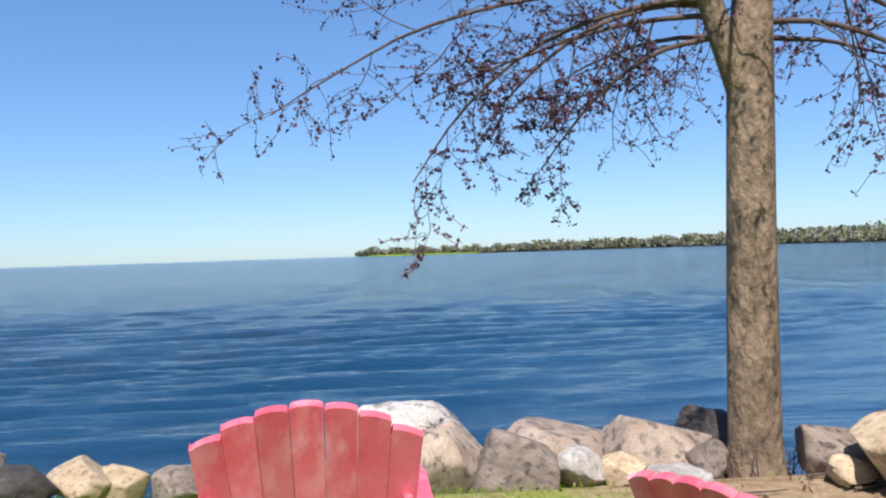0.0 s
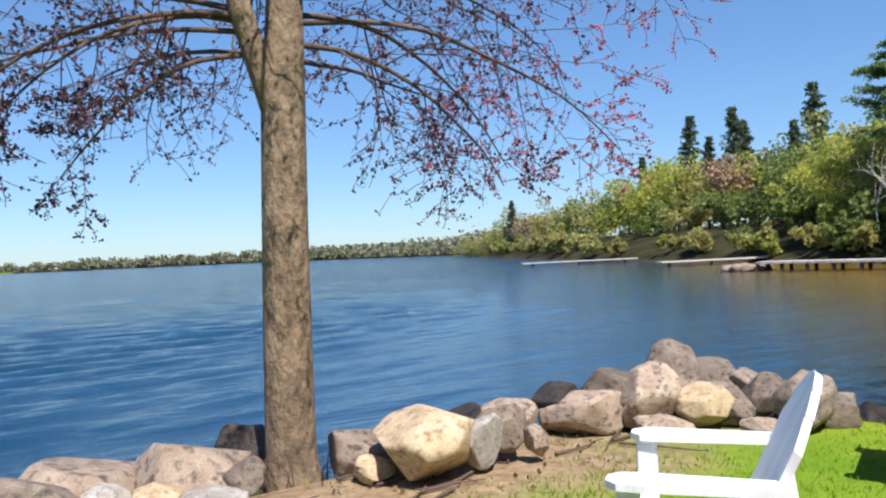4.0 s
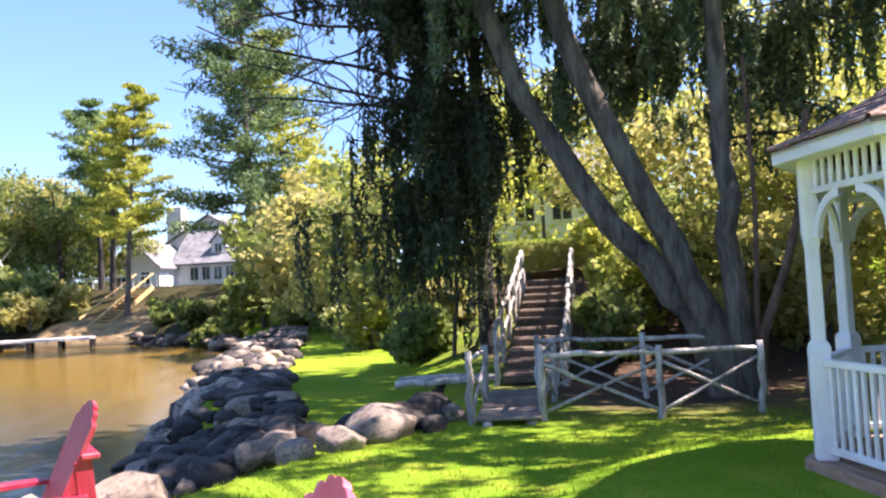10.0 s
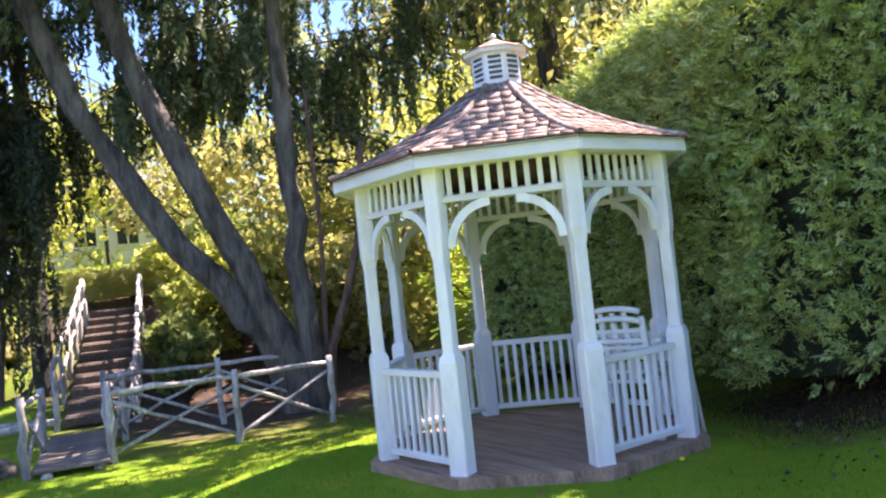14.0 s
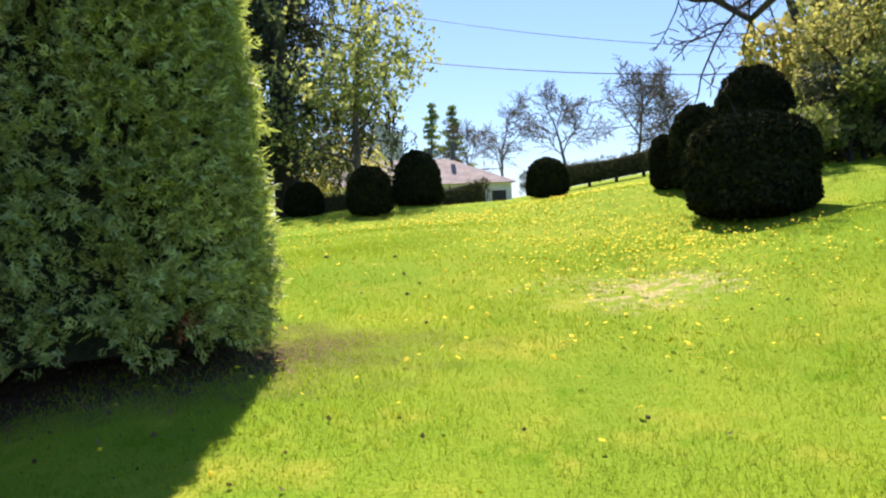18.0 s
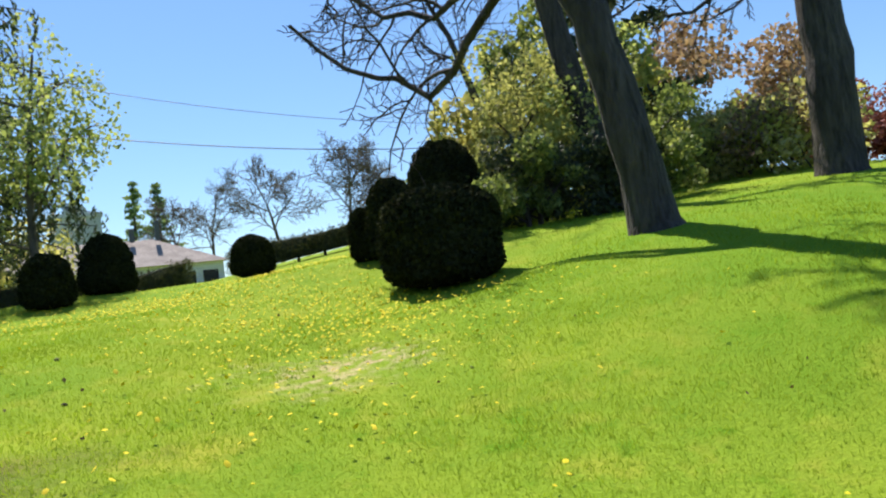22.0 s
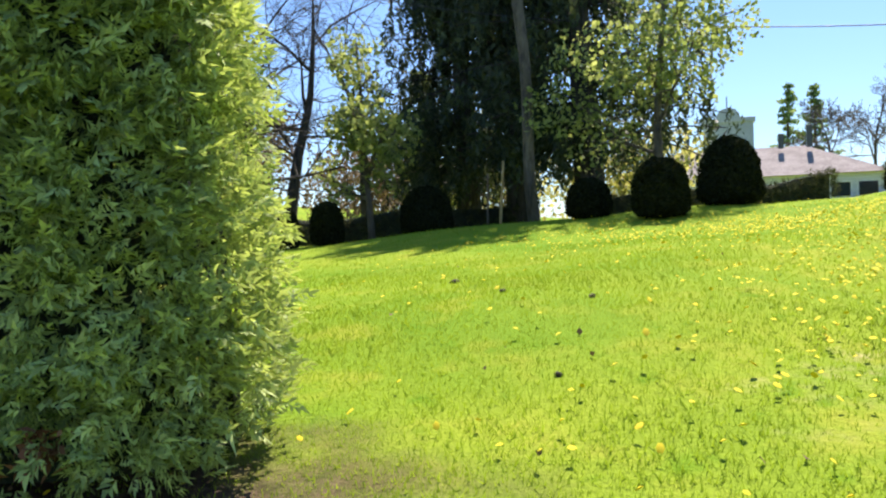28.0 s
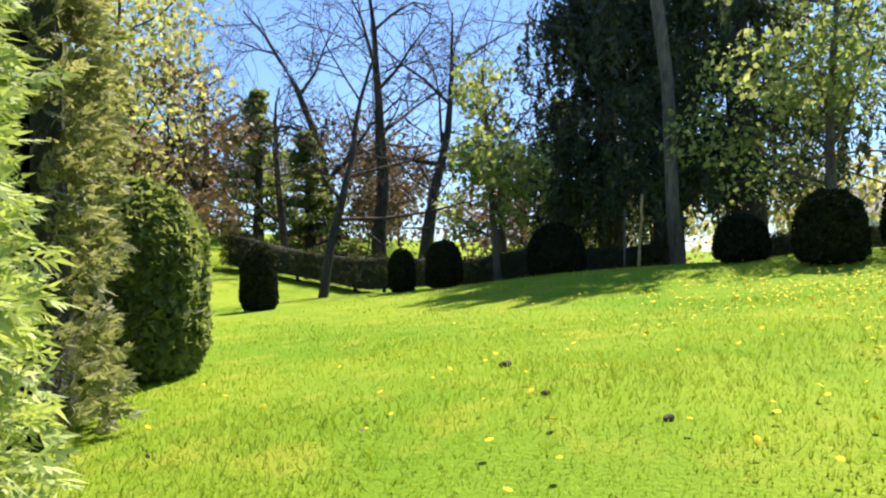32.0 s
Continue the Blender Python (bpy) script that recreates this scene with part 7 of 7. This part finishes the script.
# trees along the road side
leaf_tree("maple_tree", "young maple with fresh pale green leaves", -0.2, -22.2, 8.2, 2.7, 381, PALEGREEN, n=5200, size=0.125, trunk_r=0.13, clear=0.3, limbs=11, blobs=34, bark=GREYBARK, levels=2)
leaf_tree("maple_tree", "slender young tree with pale green leaves", 7.9, -23.6, 7.2, 2.0, 382, PALEGREEN, n=2600, size=0.16, trunk_r=0.11, clear=0.25, limbs=11, blobs=30, bark=GREYBARK, levels=2)
for k, (x, y, h, sp) in enumerate([(2.1, -26.9, 17, 5.2), (4.6, -28.5, 16, 5.0), (6.8, -30.0, 14, 4.0)]):
    rg = np.random.default_rng(390 + k)
    sp_t = thing("spruce_tree", "tall dark drooping spruce above the hedge", "spruce", pose(x, y, gz(x, y) - 0.1), "dark spruces")
    line = bent(rg, (0, 0, 0), (0, 0, 1), h, 10, 0.012, 0)
    put("trunk", fast_mesh("trunk", *tube(line, np.linspace(0.5, 0.08, 11), 12), True), DARKBARK, sp_t)
    br, strips = [], []
    for c in range(120):
        at = 0.16 + 0.8 * rg.random()
        p = line[0] + (line[-1] - line[0]) * at
        a = rg.uniform(0, 2 * np.pi)
        l = bent(rg, p, (math.cos(a), math.sin(a), 0.1), sp * (1.1 - 0.75 * at) * rg.uniform(0.6, 1.1), 7, 0.06, -0.05)
        br.append((l, np.linspace(0.05, 0.012, 8), 4))
        for q in l[2:]:
            for _k in range(3):
                ln = rg.uniform(0.3, 1.3)
                z = np.linspace(0, -ln, 11)
                s0 = q + rg.normal(0, 0.18, 3)
                strips.append(np.stack([s0[0] + 0 * z + rg.normal(0, 0.05, 11), s0[1] + 0 * z + rg.normal(0, 0.05, 11), s0[2] + z], 1))
    tagged(put("branchwork", fast_mesh("branchwork", *wood(br), True), DARKBARK, sp_t), kind="stuff")
    put("needles", fast_mesh("needles", *cards(rg, np.concatenate(strips), 0.25, 0.32, 0.5)), DARKSPRUCE, sp_t)
bt = "bare spring tree with thin dark twigs behind the lawn"
for k, (x, y, h, r0, lean) in enumerate([(11.04, -20.2, 8.5, 0.13, (0.0, 0)), (16.3, -30.5, 14, 0.32, (0.03, 0)), (14.9, -31.5, 13, 0.3, (-0.08, 0)), (19.2, -31.8, 13, 0.28, (0.05, 0)), (22.0, -27.0, 9, 0.18, (0.1, 0)), (12.0, -33, 11, 0.2, (0, 0)), (25, -30, 11, 0.2, (0, 0)), (17.5, -26.5, 8, 0.16, (0.08, 0))]):
    bare_tree("bare_tree", bt, x, y, h, 400 + k, 6, r0, 0.85, 3, lean=lean, group="bare trees", bark=DARKBARK, first=0.22)
for k, (x, y, h, sp) in enumerate([(21.7, -29.7, 6.5, 2.4), (18.4, -29, 5, 2.0), (9.5, -33, 7, 2.4), (24, -25, 6.5, 2.2)]):
    pine_tree("spruce_tree", "small dark conifer among the bare trees", x, y, h, sp, 420 + k, FOREST, n=3000, size=0.32, clear=0.05, shape=0.95, group="small conifers")
for k, (x, y, h, leaf, sp) in enumerate([(24.5, -22.5, 6.5, YELLOWLEAF, 2.4), (16.5, -20.5, 6.0, BROWNTWIGS, 2.6), (27, -33, 6, BROWNTWIGS, 4), (20, -36, 5.5, BROWNTWIGS, 4), (13, -37, 5, BROWNTWIGS, 4), (7, -36, 5, OLIVE, 4), (30, -26, 7, OLIVE, 4), (23, -20, 6, OLIVE, 3), (1, -34, 4, OLIVE, 3), (9, -40, 5, BROWNTWIGS, 4), (15, -42, 6, BROWNTWIGS, 4.5), (22, -41, 6, BROWNTWIGS, 4.5), (29, -38, 6, BROWNTWIGS, 4.5), (34, -33, 6, BROWNTWIGS, 4.5), (38, -27, 7, BROWNTWIGS, 5), (18.5, -33.5, 4.5, BROWNTWIGS, 3), (25, -28.5, 4.5, BROWNTWIGS, 3)]):
    leaf_tree("roadside_bush", {id(YELLOWLEAF): "bright yellow spring tree", id(BROWNTWIGS): "brown twiggy thicket", id(OLIVE): "olive green tree"}[id(leaf)] + " beyond the low hedge", x, y, h, sp, 430 + k, leaf, n=2600, size=0.2, trunk_r=0.09, clear=0.1, blobs=16, group="roadside trees")
for k, (x, y, h) in enumerate([(-20.7, -55.7, 8.5), (-16.5, -58, 8), (-11, -68.5, 8), (-14, -70, 9), (-24, -56, 8)]):
    bare_tree("bare_tree", "distant bare tree on the skyline", x, y, h, 450 + k, 8, 0.16, 0.8, 3, group="skyline trees", bark=GREYBARK, twig=0.02, buds=None)
for k, (x, y, h) in enumerate([(-9.5, -88, 12.5), (-12.5, -90, 12)]):
    pine_tree("spruce_tree", "distant spruce beside the tower", x, y, h, 2.6, 460 + k, PINE, n=1500, size=0.6, clear=0.1, shape=0.9)
# leaning grey pole and thin stakes
pl = thing("utility_pole", "leaning weathered grey pole in front of dark spruces", "pole", pose(0, 0, 0))
pole("shaft", pl, (2.95, -22.6, 1.5), (3.35, -22.6, 10.5), 0.17, 470, GREYBARK, 0.13, 12)
st = thing("stake", "thin pale wooden stake in the lawn", "stake", pose(0, 0, 0))
pole("stake", st, on(3.9, -22.6, -0.2), on(3.75, -22.6, 1.75), 0.035, 471, YELLOWWOOD)
st = thing("stake", "thin dark stake beside the pale one", "stake", pose(0, 0, 0))
pole("stake", st, on(4.3, -22.9, -0.2), on(4.25, -22.9, 1.5), 0.03, 472, GREYBARK)
# overhead wires
WIRE = plain("black_cable", (0.02, 0.02, 0.022), 0.5)
for k, (a, b, sag) in enumerate([((9.0, -25.5, 11.39), (-22.0, -18.0, 6.14), 1.94), ((9.0, -25.5, 9.28), (-22.0, -18.0, 5.97), 1.8)]):
    u = np.linspace(0, 1, 40)[:, None]
    line = np.array(a) * (1 - u) + np.array(b) * u
    line[:, 2] -= sag * 4 * (u * (1 - u))[:, 0]
    tagged(put("overhead_wire", fast_mesh("overhead_wire", *tube(line, [0.014 - 0.005 * (k == 0)] * 40, 6), True), WIRE), "thin black overhead cable crossing the sky", "cable", "overhead cables")
# house over the hedge
TANROOF = surface("brown_tile_roof", (0.2, 0.175, 0.16), (0.29, 0.26, 0.24), scale=1.0, fine=10, rough=0.9, bump=0.3, dist=0.03)
bung = thing("house", "low house with a broad brown hipped roof", "house", pose(-4.0, -62.0, 2.4))
bm = bmesh.new()
e = [bm.verts.new(v) for v in ((-8.8, 3.2, 2.35), (8.8, 3.2, 2.35), (8.8, -6, 2.35), (-8.8, -6, 2.35))]
rr = [bm.verts.new(v) for v in ((-4.2, -1.4, 4.6), (4.2, -1.4, 4.6))]
for q in ((e[0], rr[0], rr[1], e[1]), (e[1], rr[1], e[2]), (e[2], rr[1], rr[0], e[3]), (e[3], rr[0], e[0]), (e[0], e[1], e[2], e[3])):
    bm.faces.new(q)
bmesh.ops.recalc_face_normals(bm, faces=bm.faces)
part("roof", bm, TANROOF, bung)
board("wall", SIDING, bung, (16.8, 8.2, 3.4), pose(0, -1.4, 0.7), 0.0)
for x in (-7.4, -5.8, -2.0, 1.8, 5.5):
    w = board("window", WHITEPAINT, bung, (1.3, 0.12, 1.1), pose(x, 2.72, 1.3), 0.0)
    board("pane", GLASS, w, (1.1, 0.06, 0.9), Matrix.Translation((0, 0.05, 0)), 0.0)
for x, h in ((-4.4, 1.5), (-2.6, 1.0), (3.6, 1.8)):
    board("flue", LOUVRE, bung, (0.35, 0.35, h), pose(x, -0.4, 4.4 + h / 2), 0.02)
TOWERWALL = surface("grey_tower_wall", (0.40, 0.43, 0.47), (0.5, 0.52, 0.55), scale=1.0, fine=10, rough=0.9)
tw = thing("tower", "pale square tower with a curved parapet", "tower", pose(-4.3, -95, 5.0))
board("shaft", TOWERWALL, tw, (5.0, 5.0, 8.0), pose(0, 0, 3.6), 0.05)
board("parapet", TOWERWALL, tw, (5.4, 5.4, 0.5), pose(0, 0, 7.6), 0.05)
bm = bmesh.new()
outline_board(bm, [(-1.2, 0), (1.2, 0), (1.1, 0.5), (0.7, 0.95), (0, 1.15), (-0.7, 0.95), (-1.1, 0.5)], 0.4, Matrix.Translation((0, 2.5, 7.8)))
part("gable", bm, TOWERWALL, tw)
bar("flagpole", LOUVRE, tw, (0, 0, 7.8), (0, 0, 10.5), 0.12, 0.12)

# ---- lawn cover ----
rg = np.random.default_rng(71)
BLADE = leafy("grass_blades", (0.205, 0.31, 0.032), (0.25, 0.345, 0.040), 0.5, (1.2, 1.2, 0.6), 0.95, 0.03)


def tufts(n, spread, hgt, seed, wide):
    """Blades thinning out smoothly from the middle of the walked lawn."""
    rg = np.random.default_rng(seed)
    rad, th = spread * np.sqrt(rg.exponential(1.0, n)), rg.uniform(0, 2 * np.pi, n)
    x, y = -0.6 + rad * np.cos(th) * 1.0, -2.6 + rad * np.sin(th) * 1.25
    ok = shore_distance(x, y) > 1.1
    ok &= np.hypot(x - 5.04, y + 3.34) > 1.4
    ok &= rg.random(n) < np.clip((np.hypot((x + 2.45) / 1.1, (y + 6.55) / 0.85) + 0.25 * np.sin(x * 5.1 + y * 2) + 0.25 * np.sin(y * 6.3 - x * 3) - 0.25) / 0.8, 0.15, 1)
    ok &= rg.random(n) < np.clip((np.hypot((x - 2.7) / 2.0, (y + 5.15) / 0.55) + 0.2 * np.sin(x * 4.3) - 0.3) / 0.9, 0.05, 1)
    ok &= rg.random(n) < np.clip((np.hypot((x - 2.7) / 2.3, (y - 4.85) / 0.8) + 0.2 * np.sin(x * 5.3) - 0.4) / 0.8, 0.05, 1)
    ok &= (x < 11.5) & (y > -25) & ((x < 9.1) | (y > -0.7))
    x, y, rad = x[ok], y[ok], rad[ok]
    n = len(x)
    z = heights(x, y)
    a = rg.uniform(0, 2 * np.pi, n)
    h = hgt * rg.uniform(0.5, 1.4, n) * (0.85 + 0.3 * np.sin(x * 1.7 + y * 0.6) * np.sin(y * 1.9)) * (1 + 0.02 * rad)
    w = 0.0024 * wide * rg.uniform(0.7, 1.5, n) * (1 + 0.1 * rad)
    lx, ly = rg.normal(0, 0.45, n) * h, rg.normal(0, 0.45, n) * h
    base = np.stack([x, y, z - 0.005], 1)
    sd = np.stack([np.cos(a) * w, np.sin(a) * w, 0 * w], 1)
    tip = base + np.stack([lx, ly, h], 1)
    v = np.stack([base - sd, base + sd, tip], 1).reshape(-1, 3)
    return v, np.arange(3 * n).reshape(n, 3)


gv = [tufts(260000, 5.2, 0.036, 72, 1.0), tufts(130000, 10.5, 0.04, 73, 1.35)]
tagged(put("grass", fast_mesh("grass", *join(gv)), BLADE), "short spring lawn grass with fine blades", "grass", kind="stuff")

# dandelions in drifts
YELLOW = plain("dandelion_yellow", (0.74, 0.60, 0.008), 0.9)
fl = []
for cx, cy, sx, sy, n in [(-2.6, -14.5, 2.0, 1.6, 1000), (-3.4, -10.0, 1.0, 1.6, 800), (-1.4, -16.5, 2.2, 1.3, 600), (-3.0, -7.4, 1.3, 1.2, 420), (-1.8, -5.6, 1.2, 0.9, 50), (0.0, -5.5, 2.0, 2.0, 40), (-5.0, -17.0, 1.8, 1.6, 160), (1.5, -10, 2.0, 2.5, 40)]:
    x, y = rg.normal(cx, sx, n), rg.normal(cy, sy, n)
    fl.append(np.stack([x, y, heights(x, y) + rg.uniform(0.045, 0.085, n)], 1))
c = np.concatenate(fl)
k = len(c)
ang = np.linspace(0, 2 * np.pi, 6, endpoint=False)
r0 = rg.uniform(0.013, 0.022, k)
tilt = rg.normal(0, 0.35, (k, 2))
ringv = np.stack([r0[:, None] * np.cos(ang), r0[:, None] * np.sin(ang), tilt[:, :1] * r0[:, None] * np.cos(ang) + tilt[:, 1:] * r0[:, None] * np.sin(ang)], -1)
v = np.concatenate([c[:, None] + np.array([0, 0, 0.008]), c[:, None] + ringv], 1).reshape(-1, 3)
f = np.array([[i * 7, i * 7 + 1 + j, i * 7 + 1 + (j + 1) % 6] for i in range(k) for j in range(6)])
tagged(put("dandelions", fast_mesh("dandelions", v, f), YELLOW), "yellow dandelions scattered over the lawn", "flowers", kind="stuff")
# dead leaves and clods
DEADLEAF = leafy("dead_leaf", (0.05, 0.035, 0.02), (0.22, 0.14, 0.08), 0.1)
x = np.r_[rg.uniform(-5, 3.5, 70), rg.normal(2.9, 1.2, 260), rg.uniform(-1, 4, 150), rg.uniform(2.0, 6.0, 200)]
y = np.r_[rg.uniform(-12, -1, 70), rg.normal(-4.3, 0.6, 260), rg.uniform(3.8, 5.6, 150), rg.uniform(4.3, 5.8, 200)]
tagged(put("fallen_leaves", fast_mesh("fallen_leaves", *cards(rg, np.stack([x, y, heights(x, y) + 0.025], 1), 0.034, 0.8)), DEADLEAF), "brown fallen leaves scattered on the grass", "leaves", kind="stuff")
CLOD = surface("dark_clod", (0.05, 0.04, 0.03), (0.1, 0.08, 0.06), scale=9, fine=40, rough=0.95)
for k, (x, y, s) in enumerate([(1.22, -9.63, 0.05), (-0.26, -6.64, 0.028), (-0.26, -8.2, 0.035), (-1.36, -3.63, 0.02), (-3.29, -5.49, 0.02), (0.5, -8.6, 0.03)]):
    me = stone_mesh(990 + k, 2)
    me.materials.append(CLOD)
    ob = new("soil_clod", me)
    ob.matrix_basis = pose(x, y, gz(x, y) + s * 0.3, 0, 0, k * 40) @ Matrix.Diagonal((s, s * 0.8, s * 0.6, 1))
    tagged(ob, "small dark clod of earth on the lawn", "clod", "lawn clods")
# dry shoots and roots round the maple
rg = np.random.default_rng(81)
sh = thing("dry_shoots", "dry reddish shoots at the foot of the maple", "plant", pose(MX, MY, gz(MX, MY)))
for k in range(46):
    a = rg.uniform(0, 2 * np.pi)
    p = (0.24 * math.cos(a) + rg.normal(0, 0.08), 0.24 * math.sin(a) + rg.normal(0, 0.08), -0.05)
    l = bent(rg, p, (math.cos(a) * 0.5, math.sin(a) * 0.5, 1), rg.uniform(0.2, 0.45), 4, 0.15, -0.05)
    put("shoot", fast_mesh("shoot", *tube(l, np.linspace(0.008, 0.003, 5), 4)), TWIG, sh)
for k in range(26):
    x, y = rg.uniform(0.8, 5.2), rg.uniform(4.3, 5.3)
    l = bent(rg, (x, y, gz(x, y) + 0.02), (rg.normal(), rg.normal(), 0.05), rg.uniform(0.2, 0.7), 5, 0.15, -0.02)
    l[:, 2] = heights(l[:, 0], l[:, 1]) + 0.025
    tagged(put("twig", fast_mesh("twig", *tube(l, np.linspace(0.012, 0.004, 6), 5)), TWIG), "dry fallen twig on bare earth", "twig", "fallen twigs")

# ---- shingles of the gazebo roof ----
def shingle_mesh(w):
    v = np.array([(-w / 2, 0, 0), (w / 2, 0, 0), (w / 2, 0.16, 0.0), (-w / 2, 0.16, 0.0), (-w / 2, 0, 0.014), (w / 2, 0, 0.014), (w / 2, 0.16, 0.006), (-w / 2, 0.16, 0.006)])
    f = np.array([(0, 3, 2, 1), (4, 5, 6, 7), (0, 1, 5, 4), (1, 2, 6, 5), (2, 3, 7, 6), (3, 0, 4, 7)])
    return v, f


WID = [0.085, 0.105, 0.125, 0.15]
SH = []
for w in WID:
    me = fast_mesh("shingle", *shingle_mesh(w - 0.006))
    me.materials.append(SHINGLE)
    SH.append(me)
rs = random.Random(3)
spare = []
made = 0
ROWS = 11
for k in (7, 0, 6, 1, 5, 2, 4, 3):
    for row in range(ROWS):
        u0, u1 = row / ROWS, (row + 1.25) / ROWS
        (ra, za), (rb, zb) = roof_at(u0), roof_at(min(1, u1))
        a, b = rim(k, ra, za), rim(k + 1, ra, za)
        c, d = rim(k, rb, zb), rim(k + 1, rb, zb)
        along = (b - a).normalized()
        upw = ((c + d) / 2 - (a + b) / 2).normalized()
        nrm = along.cross(upw)
        if nrm.z < 0:
            nrm = -nrm
        width = (b - a).length
        x = 0.01 + (row % 2) * 0.03
        while x < width - 0.05:
            i = rs.randrange(4)
            w = min(WID[i], width - x)
            if w < 0.07:
                break
            if w < WID[i]:
                i = 0
            o = a + along * (x + w / 2) + nrm * (0.004 + rs.uniform(0, 0.004)) + upw * rs.uniform(-0.006, 0.006)
            m = Matrix((along, upw, nrm)).transposed().to_4x4()
            m.translation = o
            if made < 300:
                put("shingle", SH[i], None, gazebo, m=m)
                made += 1
            else:
                vv, ff = shingle_mesh(WID[i] - 0.006)
                spare.append((np.array([m @ Vector(p) for p in vv]), ff))
            x += w
tagged(put("shingle_rest", fast_mesh("shingle_rest", *join(spare)), SHINGLES, gazebo), kind="stuff")
for k in range(8):
    pts = [rim(k, roof_at(u)[0], roof_at(u)[1] + 0.018) for u in np.linspace(0, 1, 8)]
    put("hip_cap", fast_mesh("hip_cap", *tube([tuple(p) for p in pts], [0.022] * 8, 6), True), SHINGLE, gazebo)
